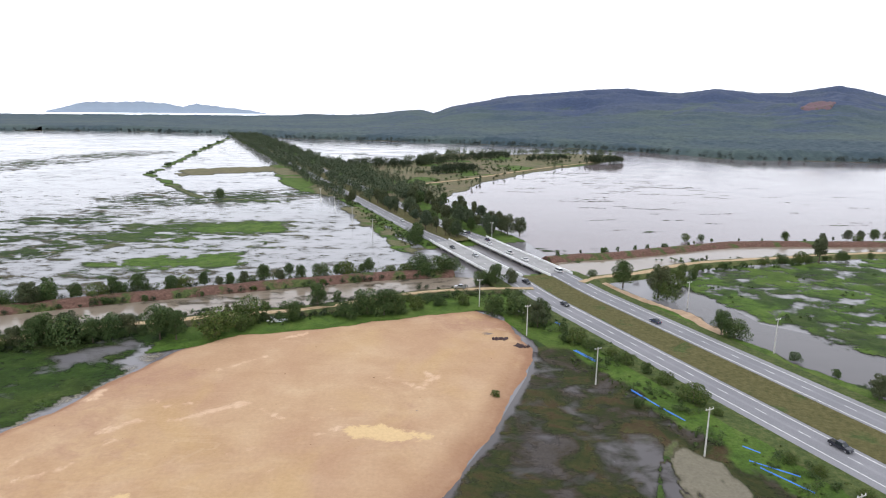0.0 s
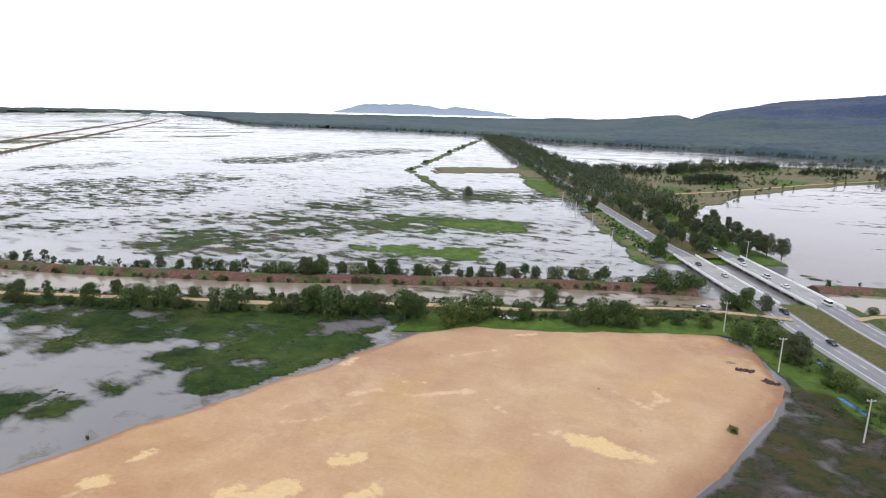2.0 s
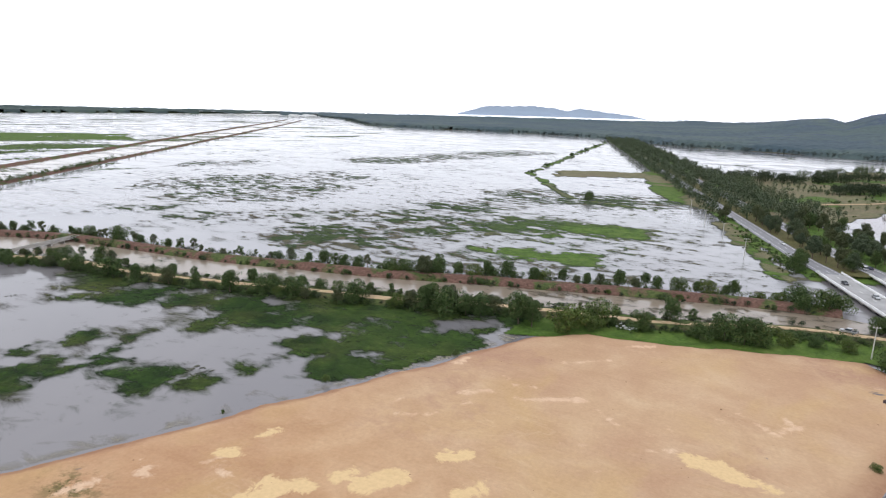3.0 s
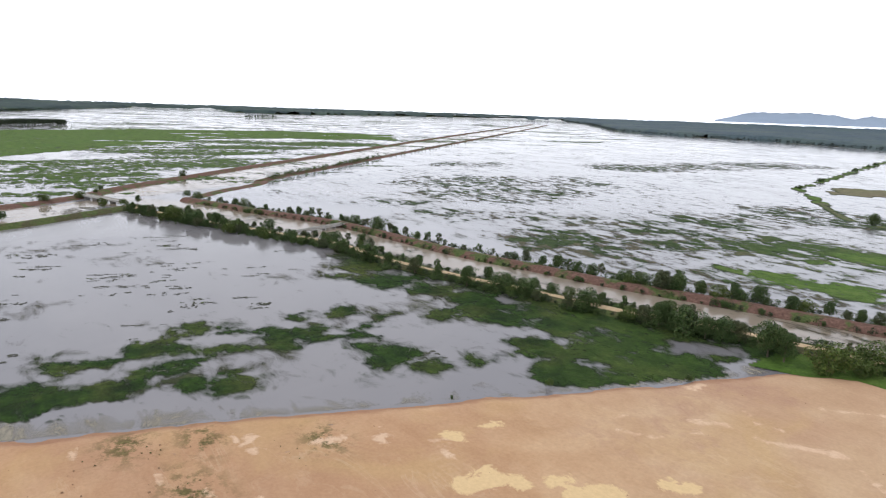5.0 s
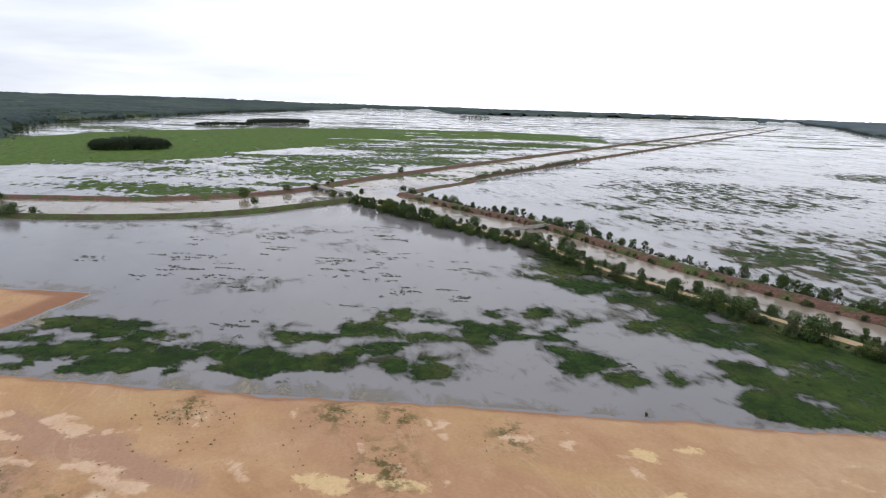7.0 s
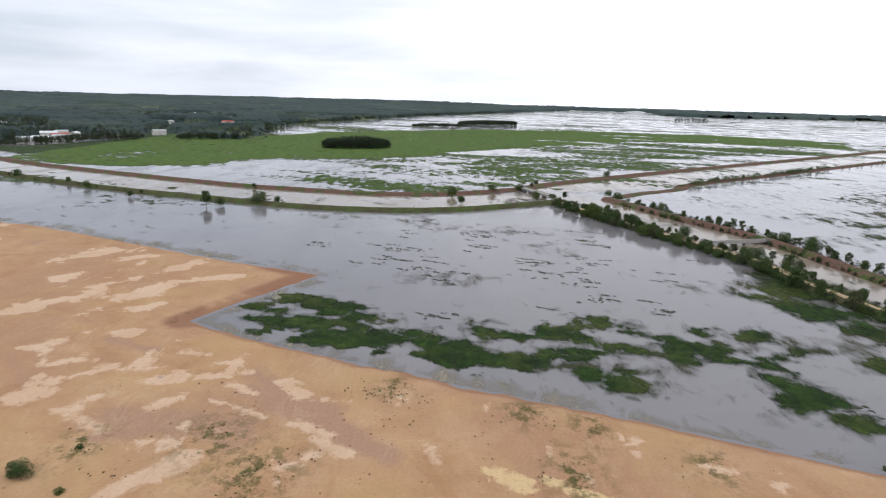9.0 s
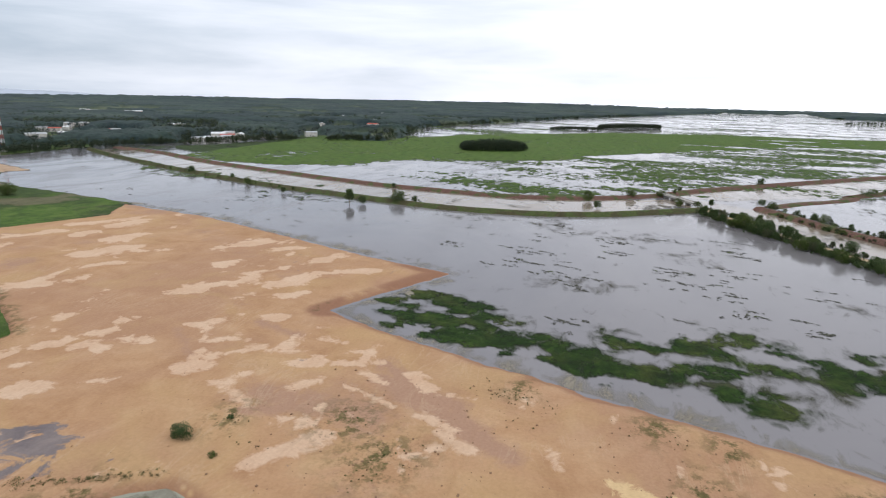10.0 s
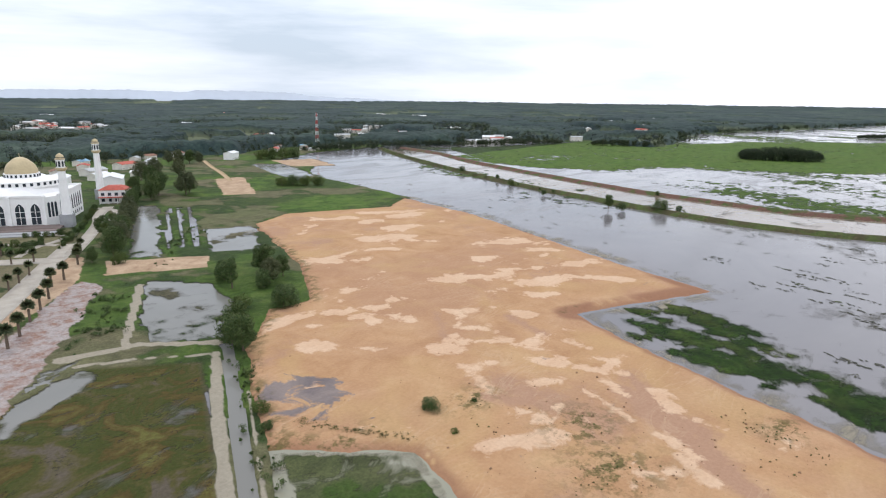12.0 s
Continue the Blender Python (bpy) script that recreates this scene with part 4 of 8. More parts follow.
# ---- ground, water, woods ----
bearings = np.concatenate([np.arange(-46, 172, 0.30), np.arange(172, 314, 3.0)])
radii = np.concatenate([np.linspace(1, 74, 8), 78 * np.exp(np.arange(0, 470) * 0.00884)])
radii = radii[radii < 4930]
gx, gy = polar(bearings, radii)
gz, g_cover, g_weed, g_lush, g_dry, g_sandy, g_red, g_soft, g_murk, g_peat, g_clay, g_deep = zones(gx, gy)
ground = setting(sheet_mesh("ground", gx, gy, gz, grid_faces(*gx.shape, wrap=True), GROUND, {"cover": g_cover, "weed": g_weed, "lush": g_lush, "dry": g_dry, "sandy": g_sandy, "red": g_red, "soft": g_soft, "murk": g_murk, "peat": g_peat, "clay": g_clay, "deep": g_deep}),
                 "flooded flat farmland with weeds and grass standing above muddy water", "ground")
ang = np.arange(0, 360, 3.0)
wx, wy = polar(ang, np.array([1, 200, 800, 2500, 4925.0]))
setting(sheet_mesh("water", wx, wy, np.zeros_like(wx), grid_faces(*wx.shape, wrap=True), WATER), "still brown-grey flood water mirroring a white sky", "water")

fb = np.arange(-46, 172, 0.2)
fr = np.concatenate([560 * np.exp(np.arange(0, 180) * 0.006), 1650 * np.exp(np.arange(0, 84) * 0.0132)])
fr = fr[fr < 4920]
fx, fy = polar(fb, fr)
fbear = np.degrees(np.arctan2(-fx, fy))
wood = np.maximum.reduce([inside(fx, fy, SOUTH_WOOD), inside(fx, fy, NORTH_WOOD), inside(fx, fy, COAST_WOOD), np.where((fbear > 30) & (fbear < 112), np.hypot(fx, fy) - 4430, -99)]) + 70 * (fbm(fx, fy, 90, 4, 15) - 0.5)
for hx, hy in HAMLETS:
    d = math.hypot(hx, hy)
    wood = np.minimum(wood, near_line(fx, fy, [(hx * (1 + 20 / d), hy * (1 + 20 / d)), (hx * (1 - 75 / d), hy * (1 - 75 / d))]) - 24)
clearing = (fbm(fx, fy, 420, 4, 25, 0.6) > 0.66) & (fy < 0)
u_lot, v_lot = (0.8 * fx + 0.6 * fy) / 190 + 0.35 * fbm(fx, fy, 260, 3, 26), (0.8 * fy - 0.6 * fx) / 120 + 0.35 * fbm(fx, fy, 200, 3, 27)
lot = lattice(np.floor(u_lot), np.floor(v_lot), 28)
bare_lot = (lot < 0.20) & (fy < 300) & (wood > 20) & (np.hypot(fx, fy) < 3600)
clearing = clearing | bare_lot
canopy = 3.0 * (lot - 0.5) + 5.5 + 5.5 * fbm(fx, fy, 130, 4, 17) + (3.5 + 3 * fbm(fx, fy, 300, 2, 18)) * crowns(fx, fy, 17, 3) + 3.0 * crowns(fx, fy, 41, 8)
fz = rise(fx, fy) + np.where(clearing, 0.8 + 2.5 * fbm(fx, fy, 40, 3, 29), canopy * ramp01(wood, -4, 22)) - 1.5 * (wood < -2)
high = np.degrees(np.arctan2(-fx, fy))
hilly = (high < 46) & (np.hypot(fx, fy) > 1000)
keep = wood > -26
tagged(sheet_mesh("forest", fx, fy, fz, grid_faces(*fx.shape, keep=(keep & ~hilly).ravel()), FOREST, {"open": np.where(clearing, 1.0, 0.0), "lot": lot}), "dark green dense tropical woodland and plantations", "forest", kind="stuff")
tagged(sheet_mesh("forested_hills", fx, fy, fz, grid_faces(*fx.shape, keep=(keep & (hilly | (high < 46.3))).ravel()), HAZED_HILL), "long range of low forested hills, their green tinted with haze blue", "hills", kind="structure")


def far_range(name, profile, r, label, material=None):
    """A range on the horizon with haze in its base colour: profile gives bearing and height in metres."""
    b = np.arange(profile[0][0], profile[-1][0], 0.1)
    top = np.interp(b, [k for k, _ in profile], [h for _, h in profile])
    xx, yy = polar(b, np.array([r, r + 60, r + 120.0]))
    zz = np.stack([top * 0, top * (0.93 + 0.14 * fbm(b * 3, b * 0 + r, 1.2, 4, 5)), top * 0])
    return setting(sheet_mesh(name, xx, yy, zz, grid_faces(*xx.shape), material or HAZED_FAR_HILL), label, "backdrop")


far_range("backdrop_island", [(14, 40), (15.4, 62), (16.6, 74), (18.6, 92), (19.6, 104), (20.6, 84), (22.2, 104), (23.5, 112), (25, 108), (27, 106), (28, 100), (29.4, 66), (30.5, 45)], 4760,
          "hilly island on the horizon, pale blue with painted haze")
# paler still: thicker haze painted as the mountains' own colour
far_range("backdrop_mountains", [(129, 30), (133, 52), (138, 66), (140, 90), (143, 96), (147, 104), (149, 86), (153, 96), (160, 92), (172, 60)], 4760, "mountains under cloud, faint blue with painted haze", plain("misty_mountains", (0.50, 0.55, 0.62), 1.0, grain=0.01, vary=0.04, spec=0.0))


def glowing_sea():
    """The sea beyond the coast woods, up to the horizon: an upright band with an added glow."""
    xx, yy = polar(np.arange(11, 92, 0.5), np.array([4700, 4745.0]))
    zz = np.stack([np.full(xx.shape[1], 2.0), np.full(xx.shape[1], 37.5)])
    k = Mat("glowing_sea", 0.4)
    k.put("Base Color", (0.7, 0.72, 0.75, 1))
    # emission imitates the white sky mirrored by the distant water
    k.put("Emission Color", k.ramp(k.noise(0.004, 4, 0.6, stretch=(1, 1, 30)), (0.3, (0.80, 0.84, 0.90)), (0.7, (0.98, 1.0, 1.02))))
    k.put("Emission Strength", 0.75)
    return setting(sheet_mesh("backdrop_sea", xx, yy, zz, grid_faces(*xx.shape), k.m), "pale sea beyond the coast, brightened by an added glow", "backdrop")


glowing_sea()


def hill_scar():
    """A bare reddish cut on the hillside below the summit."""
    b, el = radians(-31.8), radians(0.56)
    dist = next((q for q in range(1500, 3900, 10) if float(rise(np.array(-math.sin(b) * q), np.array(math.cos(b) * q))) + 14 > 72 + q * math.tan(el)), 3000)
    xx, yy = polar(np.linspace(-33.1, -30.5, 30), np.linspace(dist - 70, dist + 70, 12))
    u = np.linspace(-1, 1, 30)[None, :] ** 2 + np.linspace(-1, 1, 12)[:, None] ** 2
    zz = rise(xx, yy) + 21 - 16 * ramp01(u + 0.7 * (fbm(xx, yy, 24, 3, 6) - 0.5), 0.5, 0.9)
    return setting(sheet_mesh("hillside_cut", xx, yy, zz, grid_faces(*xx.shape), SCAR), "bare reddish cut in the forested hillside", "hillside")


hill_scar()

# ---- the sand pad ----
def sand_pad():
    px, py = np.meshgrid(np.arange(-352, 36, 1.1), np.arange(-318, 222, 1.1))
    d = inside(px, py, PAD) + 4.6 * (fbm(px, py, 11, 5, 7, 0.62) - 0.5)
    keep = (d > -4.0) & (np.hypot(px, py) > 40)
    z = -0.5 + 1.45 * ramp01(d, -3.6, 4.5) + ramp01(d, 3, 12) * (0.55 * (fbm(px, py, 30, 4, 12) - 0.5) + 0.18 * (fbm(px, py, 5, 3, 13) - 0.5))
    wet = np.zeros_like(px)
    for cx, cy, w, h in ((20, 194, 3, 1.6),):
        wet = np.maximum(wet, np.exp(-((px - cx) ** 2 / w ** 2 + (py - cy) ** 2 / h ** 2)))
    wet = np.maximum(wet, 0.92 * np.exp(-(((px + 90) ** 2 / 12 ** 2 + (py + 115) ** 2 / 17 ** 2)) ** 1.6)) - 0.1
    # eroded red-brown scarp along the notch, with its shading painted in as well
    tip = ramp01(9 - near_line(px, py, [(-188, -88), (-246, -59), (-256, -78)]), 0, 4) * ramp01(fbm(px, py, 12, 4, 77), 0.25, 0.45)
    bank = np.maximum(1.3 * tip, 1.0 * ramp01(-d, -3.5, -0.5) * ((fbm(px, py, 25, 3, 16) > 0.35) | (d < 0.5)))
    bank = np.maximum(bank, 0.75 * ramp01(-d, -9, -2) * (px > -8) * ramp01(fbm(px, py, 10, 4, 18), 0.30, 0.55))

    def blobs(spots):
        v = np.zeros_like(px)
        for cx, cy, w, h in spots:
            v = np.maximum(v, np.exp(-((px - cx) ** 2 / w ** 2 + (py - cy) ** 2 / h ** 2) * 0.7))
        return v

    scrub = blobs([(-106, -41, 9, 8), (-118, -53, 8, 7), (-145, -16, 6, 4), (-133, 16, 6, 5), (-108, 23, 9, 5), (-113, 52, 6, 4), (-114, -80, 7, 4), (-79, -91, 8, 4), (-71, -99, 3, 5), (-128, 30, 7, 4)])
    scrub = np.maximum(scrub, 0.7 * ramp01(-d, -7, -3) * (py < -90) * (px > -200))
    pale = np.clip(np.maximum(within(px, py, PALE_SAND) + (3 + 15 * ramp01(-px - py, 180, 330)) * (fbm(px * 1.2, py, 11, 5, 41, 0.66) - 0.5), 26 * (fbm(px * 0.7, py * 1.3, 16, 5, 19, 0.6) - 0.70) - 1.5 * ramp01(py, -60, 60)), -8, 8)
    yellow = np.clip(within(px, py, YELLOW_SAND), -8, 8)
    damp = np.clip(np.maximum(within(px, py, DAMP_SAND) + 2.5 * np.exp(-((px + 128) / 34) ** 2 - ((py + 32) / 40) ** 2), 20 * (fbm(px, py, 40, 4, 23) - 0.66)), -8, 8)
    f = grid_faces(*px.shape, keep=keep.ravel())
    return setting(sheet_mesh("sand_lot", px, py, z, f, SAND, {"wet": wet, "bank": np.clip(0.75 * bank, 0, 0.95), "scrub": np.clip(scrub, 0, 1), "pale": pale, "yellow": yellow, "damp": damp, "fresh": 0.9 * ramp01(py + 0.4 * px, 20, 110)}),
                   "wide levelled lot of orange sandy fill with pale dried puddles", "sand lot")


sand_pad()

# ---- dikes, tracks, canal ----
def dike(name, pts, crest, base, height, material, label, seed, step=5.0):
    c, b = crest / 2, base / 2
    return setting(sweep(name, pts, [(-b, -0.5), (-b * 0.8, 0.25), (-c, height * 0.95), (0, height), (c, height * 0.95), (b * 0.8, 0.25), (b, -0.5)],
                         material, step, 0.9, seed, rough=0.22), label, "dike")


dike("dike_north", N_DIKE, 4.5, 13, 2.2, RED_EARTH, "red earth canal dike with scrub on its slopes", 1)
dike("dike_north_east", N_DIKE_EAST, 4.5, 13, 2.0, RED_EARTH, "red earth canal dike running along the lake", 2)
dike("dike_south", S_DIKE, 6, 15, 1.3, SCRUB_BANK, "grassy canal dike carrying a sandy track", 3)
dike("dike_south_east", S_DIKE_EAST, 6, 15, 1.3, TURF, "grassy canal dike carrying a sandy track", 4)
dike("dike_inner", INNER_DIKE, 4, 14, 2.3, SCRUB_BANK, "low curved grassy dike beside the canal", 5)
dike("dike_outer", OUTER_DIKE, 5, 14, 1.9, RED_EARTH, "curved red earth dike beside the canal", 6)
dike("dike_far_west", T_DIKE_WEST, 5, 15, 2.0, RED_EARTH, "long straight red earth dike across the fields", 7, 9)
dike("dike_far_east", T_DIKE_EAST, 4, 15, 1.7, RED_EARTH, "long straight dike with a hedge of bushes", 8, 9)
dike("sand_bar", [(-484, 128), (-510, 155), (-540, 195), (-562, 208)], 3, 14, 0.7, RED_EARTH, "low pale sand bar in the canal mouth", 9)


def track(name, pts, width, z, material, label, stray=0.5):
    w = width / 2
    return setting(sweep(name, pts, [(-w, z - 0.05), (-w * 0.6, z), (0, z + 0.06), (w * 0.6, z), (w, z - 0.05)], material, 4.0 if width > 3 else 2.0, stray, 11, rough=0.04), label, "track")


track("track_south", S_DIKE, 3.6, 1.36, TRACK, "pale sandy vehicle track along the canal", 1.5)
track("track_south_east", S_DIKE_EAST, 3.6, 1.36, TRACK, "pale sandy vehicle track along the canal", 1.5)
track("track_spit", [(-25, 600), (40, 668), (80, 720), (150, 812), (220, 890), (290, 985)], 5, 0.95, TRACK, "pale dirt track along the wooded spit")


def flat_sheet(name, poly, z, material, label, category):
    bm = bmesh.new()
    bm.faces.new([bm.verts.new((x, y, z)) for x, y in poly])
    bmesh.ops.triangulate(bm, faces=bm.faces[:])
    return setting(part(name, bm, material), label, category)


CANAL_POLY = [(30, 266), (12, 268), (-22, 261), (-80, 241), (-122, 225), (-200, 198), (-247, 184), (-339, 167), (-405, 138), (-470, 112), (-505, 80), (-470, 60), (-452, 84), (-395, 103), (-343, 126), (-288, 150),
              (-248, 155), (-209, 166), (-170, 180), (-136, 190), (-110, 203), (-66, 217), (-40, 225), (-12, 241), (10, 249), (34, 253)]
flat_sheet("water_canal", CANAL_POLY, 0.03, CANAL, "muddy brown canal water between the dikes", "water")
flat_sheet("water_canal_west", [(-505, 78), (-484, 30), (-470, -20), (-464, -62), (-473, -112), (-491, -180), (-545, -305), (-600, -415), (-655, -502), (-690, -590), (-672, -606), (-612, -525), (-560, -438), (-510, -350),
                                (-463, -255), (-431, -167), (-410, -105), (-404, -50), (-413, 0), (-434, 38), (-470, 62)], 0.03, CANAL, "muddy pale canal water between the dikes", "water")
flat_sheet("water_marsh", [(0, 100), (14, 127), (28, 161), (33, 180), (45, 176), (56, 150), (66, 125), (76, 98), (60, 60), (20, 60)], 0.03, MARSH, "dark peaty marsh water beside the verge", "water")
flat_sheet("water_lake", [(62, 312), (100, 320), (166, 346), (206, 350), (262, 352), (460, 362), (1500, 420), (2400, 900), (1500, 1000), (711, 1080), (500, 1100), (376, 1250), (330, 1093), (300, 985), (212, 854), (135, 766), (61, 638), (25, 548)], 0.025, LAKE, "wide silty pinkish-grey flood lake", "water")
flat_sheet("water_canal_east", [(58, 297), (78, 302), (100, 307), (166, 333), (206, 337), (262, 338), (460, 348), (460, 338), (243, 320), (186, 309), (133, 296), (96, 276), (76, 268), (64, 262)], 0.03, CANAL, "muddy brown canal water east of the bridge", "water")
for pond_poly in (PONDS[0], PONDS[1], PONDS[2], [(-38, -162), (-48, -175), (-62, -188), (-70, -178), (-58, -158), (-44, -148), (-28, -128), (-14, -140)], [(-360, -420), (-408, -585), (-450, -570), (-400, -444)]):
    flat_sheet("water_pond", [(x, y) for x, y in pond_poly], 0.03, POND, "shallow grey pond between the southern plots", "water")
flat_sheet("water_canal_far", T_DIKE_WEST + T_DIKE_EAST[::-1] + [(-505, 100)], 0.03, CANAL, "long straight muddy canal between far dikes", "water")
flat_sheet("water_paddies", [(20, 282), (-23, 272), (-81, 252), (-123, 236), (-160, 221), (-200, 209), (-247, 195), (-339, 178), (-405, 149), (-480, 122), (-560, 210), (-670, 345), (-800, 510), (-1165, 975), (-1800, 1760), (-1640, 2100), (-1300, 1980), (-960, 2010), (-640, 1920), (-560, 1850)], 0.025, PADDY, "wide flooded paddies mirroring a white sky", "water")
flat_sheet("water_roadside", [(100, 252), (96, 224), (103, 190), (108, 176), (112, 159), (118, 142), (141, 112), (180, 90), (165, 140), (150, 166), (141, 178), (131, 194), (118, 206), (115, 232), (114, 262)], 0.03, MARSH, "dark roadside pond beside the green field", "water")
flat_sheet("water_ditch", [(-100, -160), (-97, -150), (-77, -116), (-59, -88), (-46, -68), (-42, -72), (-54, -95), (-72, -124), (-94, -158)], 0.03, POND, "grey water standing in the ditch", "water")
flat_sheet("water_pool", POOL_SOUTH, 0.03, SHALLOW, "shallow green-tinged pool beside the sand", "water")


# ---- highway ----
def carriageway(name, mid, left, right, s0, s1, z):
    ss = np.arange(s0, s1 + 1, 6.0)
    oo = np.array([-left, -3.5, -2.6, -1.75, -0.9, 0, 0.9, 1.75, 2.6, 3.5, right])
    s, o = np.meshgrid(ss, oo, indexing="ij")
    x, y = on_road(s, o + mid)
    bridge = ramp01(s, 70, 108) * (1 - ramp01(s, 186, 225))
    wheel = np.where(np.abs(np.abs(o) - 1.75) < 1.2, 1.0, 0.0)
    ob = sheet_mesh(name, x, y, z + bridge * 1.25 - np.abs(o) * 0.015, grid_faces(*x.shape), ASPHALT, {"wheel": wheel})
    return setting(ob, "worn grey asphalt carriageway with white lane markings", "road")


ROAD_Z = 0.62


def deck(s):
    return ROAD_Z + 1.25 * ramp01(np.array(float(s)), 70, 108) * (1 - ramp01(np.array(float(s)), 186, 225))


carriageway("road", 0, 5.9, 4.8, -160, 1950, ROAD_Z)
carriageway("road_east", 22.5, 4.7, 5.9, -160, 1950, ROAD_Z)


def strip(name, o0, o1, s0, s1, z, material, label, category, parent=None, lift=0.0):
    """A long band along the highway between two offsets."""
    verts, faces = [], []
    n = max(2, int((s1 - s0) / 8))
    for k in range(n + 1):
        s = s0 + (s1 - s0) * k / n
        for o in (o0, (o0 + o1) / 2, o1):
            x, y = on_road(s, o)
            verts.append((x, y, float(z(s)) + (lift if o not in (o0, o1) else 0)))
    for k in range(n):
        for j in (0, 1):
            a = k * 3 + j
            faces.append((a, a + 1, a + 4, a + 3))
    ob = raw(name, verts, faces, material)
    return setting(ob, label, category)


strip("median", 4.8, 17.8, -160, 106, lambda s: deck(s) - 0.02, MEDIAN, "mown dry-green grass median between the carriageways", "median", lift=-0.35)
strip("median_north", 4.8, 17.8, 186, 1950, lambda s: deck(s) - 0.02, MEDIAN, "grass median under the roadside trees", "median", lift=-0.35)
strip("verge", -13, -5.9, -160, 112, lambda s: deck(s) - 0.12 , VERGE, "green grass verge sloping from the road", "verge", lift=0.02)
strip("verge_east", 28.4, 33, -160, 104, lambda s: deck(s) - 0.12, VERGE, "grass verge beside the road", "verge", lift=0.02)
for mid in (0, 22.5):
    for o in (-3.5, 3.5):
        strip("lane_line", mid + o - 0.11, mid + o + 0.11, -160, 420, lambda s: deck(s) - 0.052 + 0.016, LINE, "solid white edge line painted on asphalt", "lane line")
dash = None
for mid in (0, 22.5):
    for k in range(-13, 34):
        s = k * 12.0 + (0 if mid == 0 else 5)
        if dash is None:
            bm = bmesh.new()
            bmesh.ops.create_cube(bm, size=1, matrix=Matrix.Diagonal((0.16, 3.2, 0.012, 1)))
            dash = part("lane_dash", bm, LINE)
            setting(dash, "white lane dash painted on asphalt", "lane dash")
            ob = dash
        else:
            ob = dash.copy()
            scene.collection.objects.link(ob)
        ob["group"] = "lane dashes"
        x, y = on_road(s, mid)
        ob.matrix_world = pose(x, y, float(deck(s)) + 0.01, 0, 0, math.degrees(math.atan2(-ROAD_U[0], ROAD_U[1])))

# ---- plants ----
rnd = random.Random(5)


def limb(verts, faces, p, q, r0, r1, sides=6):
    p, q = Vector(p), Vector(q)
    turn = (q - p).to_track_quat("Z", "Y").to_matrix()
    at = len(verts)
    for c, r in ((p, r0), (q, r1)):
        for k in range(sides):
            a = 2 * math.pi * k / sides
            verts.append(tuple(c + turn @ Vector((math.cos(a) * r, math.sin(a) * r, 0))))
    for k in range(sides):
        faces.append((at + k, at + (k + 1) % sides, at + sides + (k + 1) % sides, at + sides + k))


def quad_mesh(name, verts, faces, material, parent=None):
    """A mesh of quads from arrays of corners and corner numbers."""
    me = bpy.data.meshes.new(name)
    me.vertices.add(len(verts))
    me.vertices.foreach_set("co", np.asarray(verts, float).ravel())
    faces = np.asarray(faces, np.int32)
    me.loops.add(faces.size)
    me.loops.foreach_set("vertex_index", faces.ravel())
    me.polygons.add(len(faces))
    me.polygons.foreach_set("loop_start", np.arange(0, faces.size, 4, dtype=np.int32))
    me.update(calc_edges=True)
    me.materials.append(material)
    ob = new(name, me)
    if parent:
        ob.parent = parent
    return ob


def unit(v):
    return v / np.maximum(np.linalg.norm(v, axis=-1, keepdims=True), 1e-9)


def leaf_quads(rng, c, out, size):
    """Clumps of leaves at the places c, each a bent four-cornered blade that faces roughly outward."""
    n = len(c)
    up = unit(rng.normal(size=(n, 3)) * 0.75 + (0, 0, 0.45) + out * 1.3)
    e = unit(np.cross(up, rng.normal(size=(n, 3))))
    g = np.cross(up, e)
    a, b = (size * rng.uniform(0.7, 1.3, n) / 2)[:, None], (size * rng.uniform(0.5, 0.95, n) / 2)[:, None]
    rows = [c + e * a * p + g * b * q + up * b * r for p, q, r in ((-1, -0.4, 0), (-0.1, -1, 0.3), (1, 0.2, -0.2), (0.1, 1, 0.2))]
    return np.stack(rows, 1).reshape(-1, 3)


def tree(name, seed, height, width, bare, lobes, leaves, size, leaf_m, label):
    """A tree with a tapered trunk, limbs and a full crown of lobes, each covered in separate leaf clumps."""
    rd, rng = random.Random(seed), np.random.default_rng(seed)
    root = new(name)
    tv, tf, cv = [], [], []
    lean = Vector((rd.uniform(-0.06, 0.06), rd.uniform(-0.06, 0.06), 1)) * height
    fork = lean * (bare + 0.08)
    r = 0.02 * height + 0.03
    limb(tv, tf, (0, 0, -0.4), fork * 0.5, r * 1.25, r)
    limb(tv, tf, fork * 0.5, fork, r, r * 0.8)
    limb(tv, tf, fork, lean * 0.82, r * 0.8, r * 0.25)
    for k in range(lobes):
        t = (k + rd.random()) / lobes
        z = bare + 0.06 + (0.86 - bare) * t
        reach = width / 2 * math.sin(math.pi * (0.20 + 0.70 * t)) ** 0.8 * rd.uniform(0.25, 0.78)
        a = k * 2.4 + rd.uniform(-0.5, 0.5)
        c = lean * z + Vector((math.cos(a) * reach, math.sin(a) * reach, 0))
        limb(tv, tf, lean * max(bare * 0.8, z - 0.22), c, r * 0.35, r * 0.1, 4)
        rad = width * rd.uniform(0.15, 0.25)
        n = unit(rng.normal(size=(leaves, 3)) + (0, 0, 0.25))
        cv.append(leaf_quads(rng, np.array(c) + n * (rad * rng.uniform(0.5, 1.06, leaves) ** 0.6)[:, None] * (1, 1, 0.85), n, size))
    cv = np.concatenate(cv)
    cv[:, 2] = np.maximum(cv[:, 2], -0.1)
    raw("trunk", tv, tf, BARK, parent=root)
    quad_mesh("crown", cv, np.arange(len(cv)).reshape(-1, 4), leaf_m, root)
    return tagged(root, label, "bush" if bare < 0.1 else "tree")


